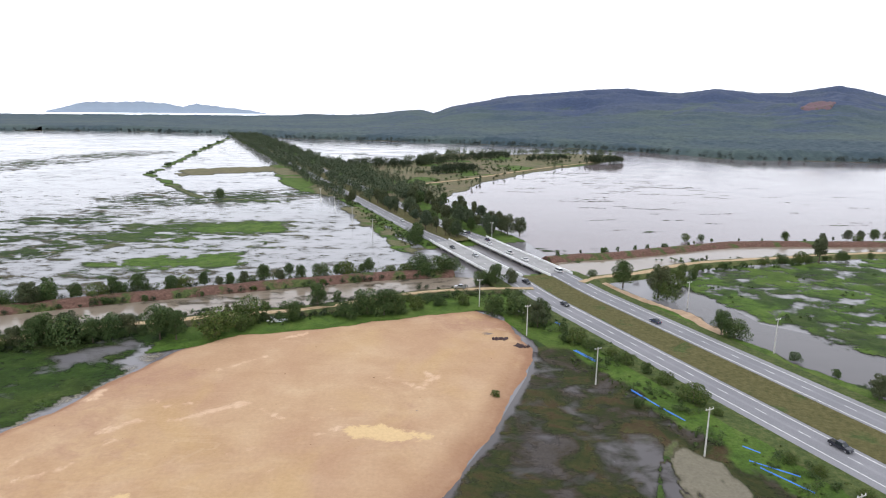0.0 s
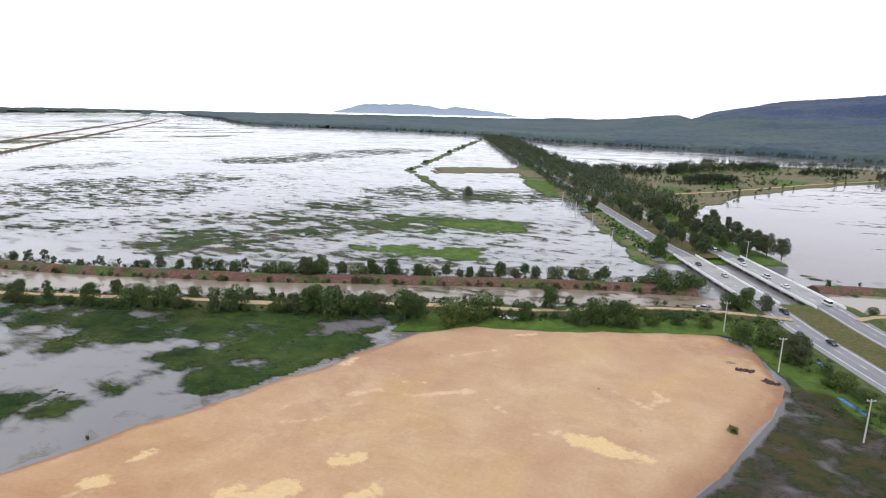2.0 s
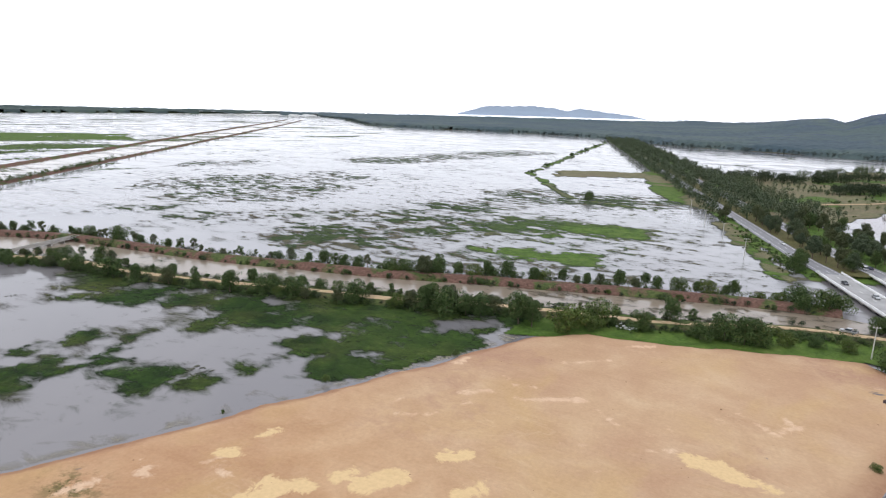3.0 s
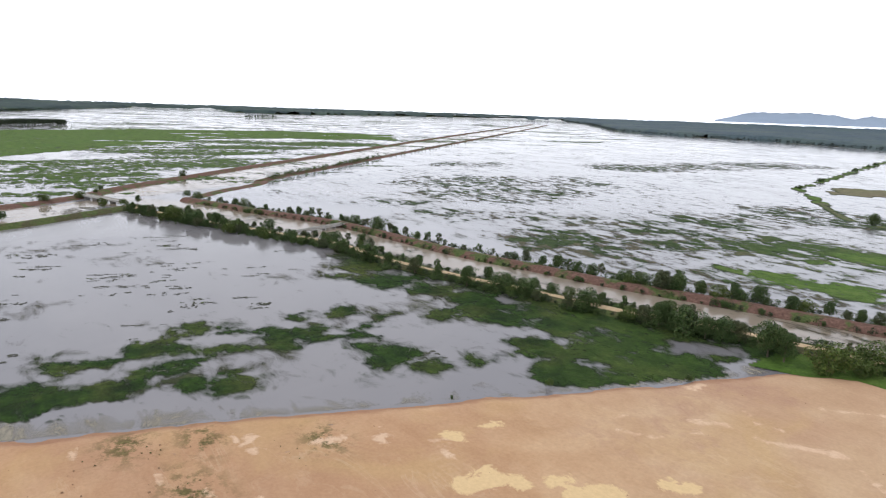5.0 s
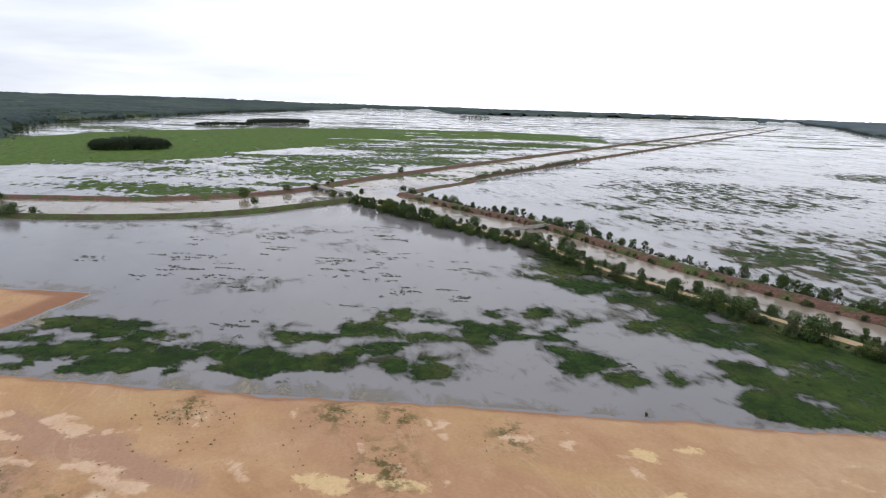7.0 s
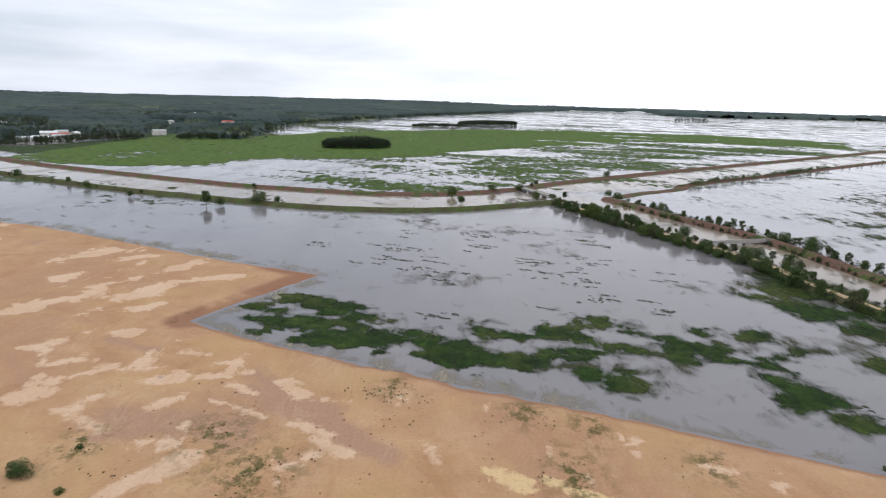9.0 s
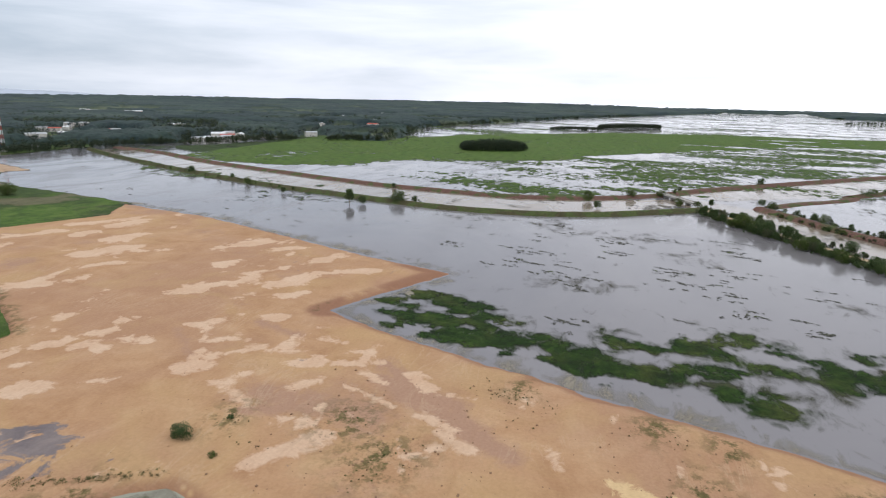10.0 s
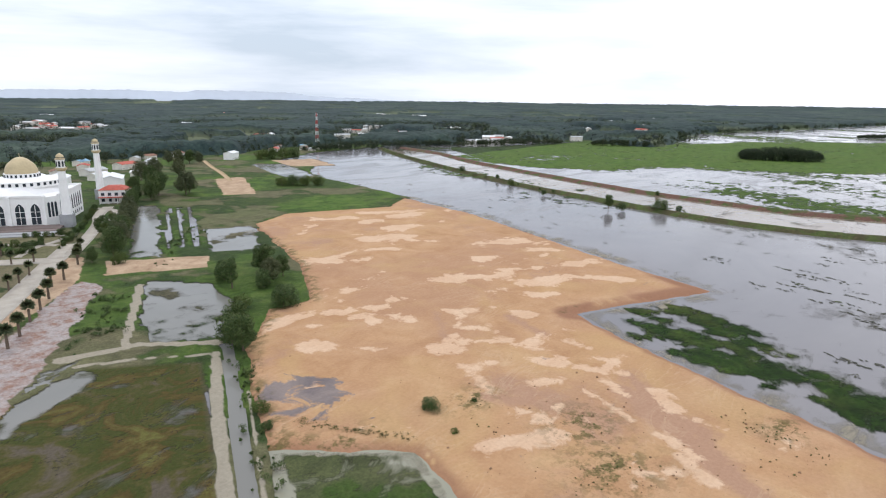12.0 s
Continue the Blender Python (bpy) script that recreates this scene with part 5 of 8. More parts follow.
def palm(seed, height):
    rd = random.Random(seed)
    root = new("palm_tree")
    tv, tf, cv, cf = [], [], [], []
    for k in range(5):
        limb(tv, tf, (0, 0, height * k / 5 - 0.2 * (k == 0)), (0, 0, height * (k + 1) / 5 + 0.02), 0.42 - 0.02 * k, 0.36 - 0.02 * k, 8)
    for k in range(190):
        up = rd.uniform(-0.55, 1.0)
        a, length = rd.uniform(0, 6.283), rd.uniform(1.5, 2.0)
        d = Vector((math.cos(a), math.sin(a), 0))
        flat = math.sqrt(1 - up * up)
        p = [Vector((0, 0, height + 1.2)) + d * length * u * flat + Vector((0, 0, length * (u * up - 0.12 * u * u))) for u in (0.1, 0.4, 0.75, 1.0)]
        side = Vector((-d.y, d.x, 0))
        at = len(cv)
        for q, w in zip(p, (0.08, 0.3, 0.26, 0.05)):
            cv += [tuple(q - side * w - Vector((0, 0, w * 0.5))), tuple(q), tuple(q + side * w - Vector((0, 0, w * 0.5)))]
        for j in range(3):
            for i in (0, 1):
                cf.append((at + j * 3 + i, at + j * 3 + i + 1, at + j * 3 + i + 4, at + j * 3 + i + 3))
    raw("trunk", tv, tf, BARK, parent=root)
    raw("fronds", cv, cf, LEAF_GREY, smooth=False, parent=root)
    return tagged(root, "short round-headed palm with a thick brown trunk", "palm", "palms along the drive")


KINDS = {
    "broad": [tree("tree", 11, 8.0, 8.0, 0.22, 18, 420, 0.29, LEAF, "dark green broadleaf tree on the grassy canal dike"),
              tree("tree", 12, 8.0, 6.6, 0.25, 17, 420, 0.28, LEAF, "dark green broadleaf tree with an uneven crown"),
              tree("tree", 13, 8.0, 7.2, 0.18, 17, 400, 0.28, LEAF_GREY, "dusty grey-green broadleaf tree beside the canal")],
    "tall": [tree("tree", 21, 12.0, 7.5, 0.30, 20, 360, 0.40, LEAF_GREY, "tall grey-green roadside tree with a loose crown"),
             tree("tree", 22, 12.0, 8.5, 0.26, 20, 380, 0.41, LEAF_AVENUE, "tall dark green roadside tree"),
             tree("tree", 23, 12.0, 6.5, 0.34, 17, 330, 0.38, LEAF_GREY, "slim tall roadside tree with open branches")],
    "thin": [tree("tree", 31, 5.0, 3.2, 0.32, 9, 190, 0.25, LEAF_GREY, "small thin young tree on the red earth dike"),
             tree("tree", 32, 5.0, 3.8, 0.25, 10, 200, 0.25, LEAF, "small bushy young tree on the canal dike")],
    "bush": [tree("bush", 41, 3.0, 4.6, 0.05, 11, 280, 0.20, LEAF_LUSH, "low rounded bright green bush"),
             tree("bush", 42, 3.0, 4.0, 0.05, 11, 280, 0.20, LEAF, "low dark green bush at the water"),
             tree("bush", 43, 3.0, 5.2, 0.05, 12, 280, 0.21, LEAF, "spreading dark green shrub on the bank")],
}
ready = {id(k): True for ks in KINDS.values() for k in ks}


def plant(kind, x, y, z, height, label="", group="", which=None, wide=1.0):
    ks = KINDS[kind]
    src = ks[rnd.randrange(len(ks)) if which is None else which]
    base = {"broad": 8.0, "tall": 12.0, "thin": 5.0, "bush": 3.0}[kind]
    f = height / base
    g = wide * rnd.uniform(0.88, 1.12)
    m = pose(x, y, z, 0, 0, rnd.uniform(0, 360)) @ Matrix.Diagonal((f * g, f * g, f, 1))
    if ready.pop(id(src), None):
        src.matrix_basis, ob = m, src
    else:
        ob = copy_thing(src, pose(0, 0, 0))
        ob.matrix_basis = m
    return tagged(ob, label, "", group)


def along(pts, side, spacing, spread=2.0, start=0.0, stop=1.0):
    """Places beside a line: side metres to its right, jittered."""
    line = curve(pts, 1.0)
    d = np.gradient(line, axis=0)
    d /= np.hypot(d[:, 0], d[:, 1])[:, None]
    k = start * len(line)
    while k < stop * len(line) - 1:
        q, e = line[int(k)], d[int(k)]
        o = side + rnd.gauss(0, spread / 2)
        yield q[0] + e[1] * o, q[1] - e[0] * o
        k += spacing * rnd.uniform(0.45, 1.6)


# the canal's banks (the lines run from the highway to the west, so the right is north)
for x, y in along(N_DIKE, 6.0, 5.4, 2.6, 0.03, 0.36):
    plant("broad" if rnd.random() < 0.5 else "bush", x, y, 0.2, rnd.uniform(3.4, 8.0), group="scrub on the north dike")
for x, y in along(N_DIKE, 5.5, 6.5, 2.4, 0.36, 1.0):
    plant(rnd.choice(("thin", "bush", "broad", "thin")), x, y, 0.3, rnd.uniform(3.0, 7.2), group="scrub on the north dike")
for x, y in along(N_DIKE, -4.8, 26, 2.0, 0.05, 1.0):
    plant("bush", x, y, 0.2, rnd.uniform(1.4, 2.8), group="scrub on the north dike")
for x, y in along(S_DIKE, -7.0, 10.5, 3.0, 0.22, 0.62):
    plant("broad" if rnd.random() < 0.6 else "bush", x, y, 0.1, rnd.uniform(3.6, 9.2), group="trees on the south dike")
for x, y in along(S_DIKE, -6.5, 8.0, 3.4, 0.62, 0.99):
    plant("broad" if rnd.random() < 0.6 else "bush", x, y, 0.1, rnd.triangular(2.5, 9.0, 4.5), group="trees on the south dike")
for x, y in along(S_DIKE, -6.5, 10, 2.6, 0.08, 0.99):
    plant("bush", x, y, 0.05, rnd.uniform(1.5, 3.4), group="trees on the south dike")
for x, y in along(S_DIKE, -10, 8, 3.0, 0.64, 0.97):
    plant(rnd.choice(("broad", "bush")), x, y, 0.0, rnd.uniform(3.0, 6.5), group="trees on the south dike")
for x, y in along(S_DIKE, 8, 9, 4.0, 0.62, 0.97):
    plant(rnd.choice(("broad", "bush", "thin")), x, y, 0.0, rnd.uniform(2.4, 6.0), group="trees on the south dike")
for x, y in along(S_DIKE, 5.0, 9, 2.0, 0.15, 0.98):
    plant(rnd.choice(("thin", "bush", "broad")), x, y, 0.4, rnd.uniform(1.8, 5.4), group="trees on the south dike")
for x, y, h, kind in ((-145, 222, 9.5, "broad"), (-147, 238, 7.2, "thin"), (-120, 184, 8.5, "broad"), (-111, 187, 9.8, "broad"), (-104, 187, 7.3, "broad"), (-84, 189, 11.3, "broad"),
                      (-79, 189, 9.5, "broad"), (-68, 192, 8.6, "bush"), (-61, 198, 4.5, "bush"), (-46, 208, 6.5, "bush"), (-40, 222, 9.5, "broad"), (-21, 214, 8.6, "bush"), (-15, 214, 9.6, "broad"),
                      (-11, 217, 7.0, "bush"), (-28, 211, 5.5, "bush"), (-3, 221, 4.4, "bush"), (5, 225, 3.8, "bush"), (14, 227, 4.2, "bush"), (25, 216, 6.5, "bush"), (33, 214, 6.8, "bush"), (38, 201, 10.0, "broad"),
                      (41, 207, 7.5, "broad"), (29, 252, 9.6, "broad"), (36, 253, 7.5, "broad"), (24, 255, 5.5, "bush"), (-6, 341, 8.4, "bush"), (7, 272, 8.2, "bush"), (0, 268, 6.4, "bush"), (12, 276, 6.0, "bush"),
                      (-60, 268, 5.5, "broad")):
    plant(kind, x, y, 0.3, h, group="large trees by the canal")
for x, y, h, kind in ((83, 252, 11.0, "broad"), (93, 238, 13.0, "broad"), (95, 234, 8.0, "bush"), (98, 194, 8.5, "broad"), (101, 191, 6.0, "bush"), (117, 146, 7.0, "broad"), (195, 297, 12.5, "tall"), (109, 259, 5.6, "bush"),
                      (102, 262, 5.0, "bush"), (74, 268, 3.1, "bush"), (118, 264, 5.2, "bush"), (150, 350, 4.0, "bush"), (159, 351, 3.3, "bush"), (208, 350, 5.6, "broad"), (230, 350, 5.0, "broad"),
                      (246, 352, 6.5, "broad"), (254, 352, 6.2, "broad"), (262, 352, 6.8, "broad"), (270, 352, 6.4, "broad"), (280, 352, 6.6, "broad"), (66, 304, 4.4, "thin"), (93, 316, 3.1, "bush"), (111, 322, 3.2, "thin"),
                      (186, 298, 5.0, "bush"), (176, 296, 4.0, "bush"), (210, 302, 4.5, "bush"), (140, 300, 3.0, "thin"), (110, 172, 2.6, "bush"), (115, 160, 2.4, "bush"), (121, 150, 2.8, "bush")):
    plant(kind, x, y, 0.3, h, group="trees east of the highway")
for x, y in along(N_DIKE_EAST, -4.6, 10, 2.2, 0.05, 1.0):
    plant(rnd.choice(("thin", "bush", "thin")), x, y, 0.7, rnd.uniform(1.5, 3.6), group="scrub on the east dike")
for x, y in along(S_DIKE_EAST, 7.0, 12, 3.2, 0.1, 1.0):
    plant("bush", x, y, 0.3, rnd.uniform(1.4, 3.4), group="scrub on the east dike")

# bushes of the verge, the pad and the curved dike
for x, y, h in ((48, 186, 4.8), (46, 196, 3.6), (51, 181, 3.6), (59, 170, 3.4), (62, 163, 3.2), (65, 156, 3.2), (68, 145, 5.2), (53, 143, 2.4), (80, 112, 2.4), (77, 117, 2.2), (18, 148, 2.0), (56, 176, 2.6), (71, 138, 2.0),
                (42, 214, 3.2), (84, 104, 2.4), (45, 188, 3.0)):
    plant("bush", x, y, 0.25, h, "bright green shrub on the roadside verge", "verge shrubs", which=0 if rnd.random() < 0.5 else None)
for x, y, h in ((-103, -85, 3.0), (-98, -74, 1.4), (-106, 115, 1.9), (-87, 151, 1.6), (-78, -116, 3.0), (-74, -108, 2.2), (-114, 88, 1.0), (-113, -79, 1.2)):
    plant("bush", x, y, 0.5, h, "lone green bush on the sandy lot", "bushes on the sand")
for x, y, h in ((-397, -161, 9.8), (-400, -153, 4.5), (-413, -131, 7.0), (-416, -120, 4.2), (-467, -1, 6.4), (-436, 5, 4.8), (-496, 31, 5.5), (-507, 54, 4.6), (-464, 62, 5.1), (-459, -274, 4.6), (-479, -300, 4.6), (-426, -225, 3.4),
                (-482, -156, 3.0), (-509, -360, 5.0), (-609, 150, 6.2), (-541, 72, 4.2), (-474, 85, 4.4), (-461, 74, 4.3), (-525, 66, 3.4), (-488, 122, 4.0)):
    plant("bush" if h < 8 else "broad", x, y, 0.8, h, "dark rounded bush on the canal dike", "bushes on the curved dike")
plant("bush", -170, 515, 0.2, 7.2, "lone dark bush in the flooded paddy", which=2)

# southern plots
for x, y, h, kind in ((-152, -211, 13.0, "broad"), (-146, -199, 10.5, "broad"), (-156, -203, 9.0, "broad"), (-141, -196, 7.0, "bush"), (-130, -171, 6.6, "bush"), (-135, -176, 6.0, "bush"), (-98, -150, 11.0, "broad"),
                      (-100, -158, 8.0, "bush"), (-112, -172, 6.4, "bush"), (-120, -182, 5.0, "bush"), (-133, -205, 12.0, "thin"), (-137, -216, 8.0, "bush"), (-229, -433, 17.0, "broad"), (-236, -440, 15.0, "broad"),
                      (-222, -425, 13.0, "broad"), (-240, -447, 17.0, "broad"), (-262, -500, 16.0, "broad"), (-270, -528, 17.0, "broad"), (-297, -553, 16.0, "broad"), (-305, -528, 16.0, "broad"), (-251, -429, 17.5, "broad"), (-258, -436, 15.0, "broad"), (-117, -284, 7.0, "broad"), (-128, -287, 14.0, "broad"), (-134, -297, 12.0, "broad"), (-142, -310, 12.0, "broad"),
                      (-150, -322, 12.0, "broad"), (-158, -336, 11.0, "broad"), (-167, -350, 12.0, "broad"), (-176, -366, 12.0, "broad"), (-185, -383, 12.0, "broad"), (-194, -398, 12.0, "broad"), (-227, -456, 14.0, "broad"),
                      (-205, -418, 11.0, "broad"), (-215, -432, 10.0, "broad"), (-124, -274, 5.0, "bush"), (-336, -410, 8.0, "bush"), (-342, -402, 8.0, "bush"), (-350, -396, 7.5, "bush"), (-329, -416, 7.0, "bush"), (-145, -226, 5.0, "bush"),
                      (-373, -621, 15.0, "broad"), (-365, -628, 15.0, "broad"), (-357, -634, 14.0, "broad"), (-380, -614, 13.0, "broad"), (-466, -601, 12.0, "bush"), (-478, -596, 12.0, "bush"), (-490, -592, 12.0, "bush"), (-454, -606, 11.0, "bush")):
    plant(kind, x, y, 0.3, h, "full dark green tree between the southern ponds" if h > 8 else "dense green shrub beside the southern ponds", "trees of the southern plots")
first_palm = palm(3, 3.6)
for k, (x, y) in enumerate(((-57, -205), (-63, -213), (-70, -224), (-77, -234), (-84, -245), (-91, -260), (-98, -266), (-112, -286), (-92, -283), (-85, -274), (-79, -267), (-94, -307), (-102, -305), (-97, -327), (-118, -299), (-124, -310))):
    m = pose(x, y, 0.35, 0, 0, 47 * k) @ Matrix.Scale(1.25 if k < 8 else 1.05, 4)
    if k == 0:
        first_palm.matrix_basis = m
    else:
        ob = copy_thing(first_palm, pose(0, 0, 0))
        ob.matrix_basis = m

# trees along the northern highway and on the spit
for s in np.arange(196, 352, 7.0):
    for o, p in ((11, 0.45), (33, 0.6), (40, 0.7), (47, 0.4 + 0.4 * (s > 330)), (54, 0.5), (-11, 0.9 * (s > 342)), (8.5, 0.25), (14, 0.3)):
        if rnd.random() < p:
            x, y = on_road(s + rnd.uniform(-5, 5), o + rnd.uniform(-3.6, 3.6))
            plant("tall" if rnd.random() < 0.75 else "broad", x, y, 0.3, rnd.triangular(5.0, 14.5, 9.0), group="trees along the highway")
plant("broad", *on_road(203, -9), 0.6, 9.5, "broad round tree beside the bridge", "trees along the highway")
for x, y, h in ((12, 396, 13.0), (20, 392, 11.0), (27, 393, 10.0), (33, 385, 8.0), (36, 378, 6.0)):
    plant("tall", x, y, 0.5, h, group="trees along the highway")


def thicket(name, spots, size, count, material, label, category="trees", seed=3):
    """A far stand of trees or shrubs: each a rounded heap of leafy lobes over a stem."""
    rng = np.random.default_rng(seed)
    sp = np.array(spots, float)
    n, lobes = len(sp), 6
    h, w = sp[:, 3], sp[:, 4]
    sv, sf = [], []
    for x, y, z, hh, _ in spots:
        limb(sv, sf, (x, y, z - 0.3), (x, y, z + hh * 0.6), 0.03 * hh + 0.02, 0.01 * hh + 0.02, 4)
    t = rng.uniform(0.30, 0.76, (n, lobes))
    t[:, 0] = 0.72
    a = rng.uniform(0, 6.283, (n, 1)) + np.arange(lobes) * 1.257 + rng.uniform(-0.4, 0.4, (n, lobes))
    q = w[:, None] / 2 * rng.uniform(0.3, 0.68, (n, lobes)) * (1.15 - 0.6 * t)
    q[:, 0] *= 0.3
    mid = np.stack([sp[:, :1] + np.cos(a) * q, sp[:, 1:2] + np.sin(a) * q, sp[:, 2:3] + h[:, None] * t], -1)
    i, j = np.repeat(np.arange(n), count), rng.integers(0, lobes, n * count)
    out = unit(rng.normal(size=(n * count, 3)) + (0, 0, 0.3))
    r = np.stack([w * 0.27, w * 0.27, h * 0.25], -1)[i] * (rng.uniform(0.4, 1.05, n * count) ** 0.6)[:, None]
    lv = leaf_quads(rng, mid[i, j] + out * r, out, size * (0.55 + 0.45 * np.minimum(1, h / np.median(h)))[i])
    lv[:, 2] = np.maximum(lv[:, 2], np.repeat(sp[i, 2] - 0.05, 4))
    faces = np.concatenate([np.array(sf), np.arange(len(lv)).reshape(-1, 4) + len(sv)])
    return tagged(quad_mesh(name, np.concatenate([np.array(sv), lv]), faces, material), label, category, kind="stuff")


def scatter(n, place, low, high, wide=1.4):
    """Spots for low shrubs, most of them small, in loose clusters."""
    out = []
    while len(out) < n:
        x, y = place()
        for _ in range(rnd.randint(1, 5)):
            h = low + (high - low) * rnd.random() ** 2
            out.append((x + rnd.gauss(0, 1.6), y + rnd.gauss(0, 1.6), 0.15, h, h * wide * rnd.uniform(0.8, 1.3)))
    return out


def beside(a, b, spread):
    t = rnd.random()
    return a[0] + (b[0] - a[0]) * t + rnd.uniform(-spread, spread), a[1] + (b[1] - a[1]) * t + rnd.uniform(-spread, spread)


def in_field(poly, box_, margin):
    while True:
        x, y = rnd.uniform(*box_[:2]), rnd.uniform(*box_[2:])
        if inside(np.array(x), np.array(y), poly) > margin:
            return x, y


S_SIDE = list(along(S_DIKE, -6.0, 1.6, 2.6, 0.02, 0.99)) + list(along(S_DIKE, -8.0, 3.0, 2.6, 0.02, 0.99)) + list(along(S_DIKE, 5.5, 4.0, 2.0, 0.1, 0.98))
N_SIDE = list(along(N_DIKE, 6.0, 2.0, 2.4, 0.0, 0.9)) + list(along(N_DIKE, -5.0, 8.0, 2.0, 0.0, 0.9))
thicket("ditch_shrubs", scatter(60, lambda: beside((-56, -83.5), (-94, -146), 0.9), 0.5, 2.2, 1.1), 0.28, 110, LEAF, "low green shrubs along the ditch", "shrubs", 31)
thicket("waste_shrubs", scatter(90, lambda: beside((-72, -190), (-110, -246), 6), 0.5, 2.4), 0.30, 110, LEAF, "low green shrubs on waste ground", "shrubs", 32)
thicket("bank_shrubs", scatter(60, lambda: beside((-136, -262), (-196, -320), 6), 0.5, 2.0), 0.34, 90, LEAF, "low green shrubs between the ponds", "shrubs", 35)
thicket("verge_shrubs", scatter(230, lambda: on_road(rnd.uniform(-95, 60), rnd.triangular(-28, -8, -19)), 0.5, 2.8), 0.30, 120, LEAF, "tangled dark green shrubs on the roadside verge", "shrubs", 33)
thicket("verge_grass_tufts", scatter(260, lambda: on_road(rnd.uniform(-95, 70), rnd.uniform(-26, -7)), 0.3, 0.9), 0.34, 30, LEAF_LUSH, "bright green grass tufts on the roadside verge", "grass", 34)
thicket("field_shrubs", scatter(170, lambda: in_field(EAST_FIELD, (105, 300, 120, 300), 4), 0.4, 1.8, 1.8), 0.4, 70, LEAF, "low dark shrubs in the green marsh field", "shrubs", 36)
thicket("canal_reeds", scatter(150, lambda: beside((110, 296), (330, 336), 5), 0.4, 1.8, 2.0), 0.4, 70, LEAF, "low reeds and shrubs along the canal", "reeds", 39)
thicket("canal_shrubs", scatter(70, lambda: beside((94, 266), (190, 298), 4), 0.8, 4.2, 1.2), 0.45, 120, LEAF, "dark shrubs beside the flooded field", "shrubs", 40)
thicket("dike_scrub_south", scatter(900, lambda: rnd.choice(S_SIDE), 0.7, 3.8, 1.5), 0.42, 100, LEAF, "dense scrub along the south canal dike", "scrub", 41)
FRINGE = [(x, y, 0.1, h, h * 1.25) for o, gap in ((-6.6, 2.4), (5.6, 4.6)) for x, y in along(S_DIKE, o, gap, 2.0, 0.04, 0.99) for h in (rnd.uniform(0.9, 3.2),)]
FRINGE += [(x, y, 0.1, h, h * 1.25) for o, gap in ((-5.6, 6.5), (6.2, 3.2)) for x, y in along(N_DIKE, o, gap, 2.0, 0.02, 0.98) for h in (rnd.uniform(0.8, 3.0),)]
thicket("bank_fringe", FRINGE, 0.42, 130, LEAF_DARK, "dark dense scrub at the foot of the canal dikes", "scrub", 45)
thicket("dike_scrub_north", scatter(430, lambda: rnd.choice(N_SIDE), 0.7, 4.6, 1.3), 0.42, 90, LEAF, "low scrub along the north canal dike", "scrub", 42)
thicket("roadside_scrub", scatter(170, lambda: on_road(rnd.uniform(182, 420), rnd.uniform(-17, -8)), 0.4, 2.4, 1.4), 0.5, 80, LEAF, "mixed green scrub on the flooded roadside", "scrub", 43)
thicket("roadside_weeds", scatter(140, lambda: on_road(rnd.uniform(182, 420), rnd.uniform(-22, -8)), 0.3, 1.2, 1.6), 0.5, 40, LEAF_GREY, "dry brownish weeds on the flooded roadside", "weeds", 44)
thicket("spit_scrub", scatter(420, lambda: in_field(SPIT, (-20, 330, 520, 1110), 6), 1.0, 4.5, 1.3), 0.7, 70, LEAF, "dark scrub on the low spit", "shrubs", 37)
thicket("levee_scrub", scatter(60, lambda: rnd.choice(((-492, 1582), (-450, 1374), (-420, 1230), (-407, 1166), (-380, 1040), (-330, 810), (-307, 702))), 1.5, 6, 1.4), 1.0, 70, LEAF, "dark scrub along the drowned levee", "shrubs", 38)
spots = [(x, y, 0.9, h, h * 1.1) for h in (3.8, 5.4) for x, y in along(T_DIKE_EAST, 3.0, 7.0, 2.4, 0.005, 0.13)] + [(x, y, 0.9, 3.2, 3.6) for x, y in along(T_DIKE_EAST, 3.0, 26, 2.4, 0.13, 0.5)]
thicket("dike_hedge", spots, 0.7, 80, LEAF, "long hedge of bushes on the far dike", "hedge")
spots = [(x, y, 0.6, h, h * 1.2) for h in (2.4, 3.6) for x, y in along(INNER_DIKE, -4, 22, 2.0, 0.42, 0.98)]
thicket("bank_bushes", spots, 0.5, 90, LEAF, "dark rounded bushes along the curved dike", "bushes")
spots = []
for s in np.arange(352, 1950, 6.0):
    for o, p in ((-12, 0.9 * (s > 362)), (8, 0.7), (14, 0.7), (32, 0.9), (40, 0.9), (48, 0.8)):
        if rnd.random() < p:
            x, y = on_road(s + rnd.uniform(-6, 6), o + rnd.uniform(-5, 5))
            spots.append((x, y, 0.3, rnd.uniform(6, 13.5), rnd.uniform(8, 13)))
thicket("highway_trees", spots, 1.25, 120, LEAF_AVENUE, "distant row of tall dark trees along the highway")
spots = []
for k in range(6500):
    x, y = rnd.uniform(-220, 340), rnd.uniform(470, 1140)
    d = float(inside(np.array(x), np.array(y), SPIT))
    o = (x - ROAD_O[0]) * ROAD_U[1] - (y - ROAD_O[1]) * ROAD_U[0]
    if d > 4 and o > 36 and near_line(x, y, [(-25, 600), (80, 720), (290, 985)]) > 9:
        north_rim = d < 34 and (y - 860) > 0.55 * (x + 40)
        if rnd.random() < (0.85 if north_rim else 0.85 if o < 84 else 0.22 * (fbm(np.array(x), np.array(y), 60, 3, 5) > 0.42)):
            h = rnd.uniform(7, 13) if (north_rim or o < 75) else rnd.uniform(2.5, 7)
            spots.append((x, y, 0.4, h, h * rnd.uniform(0.6, 0.9)))
thicket("spit_trees", spots, 0.95, 90, LEAF_AVENUE, "trees and scrub on the low wooded spit")


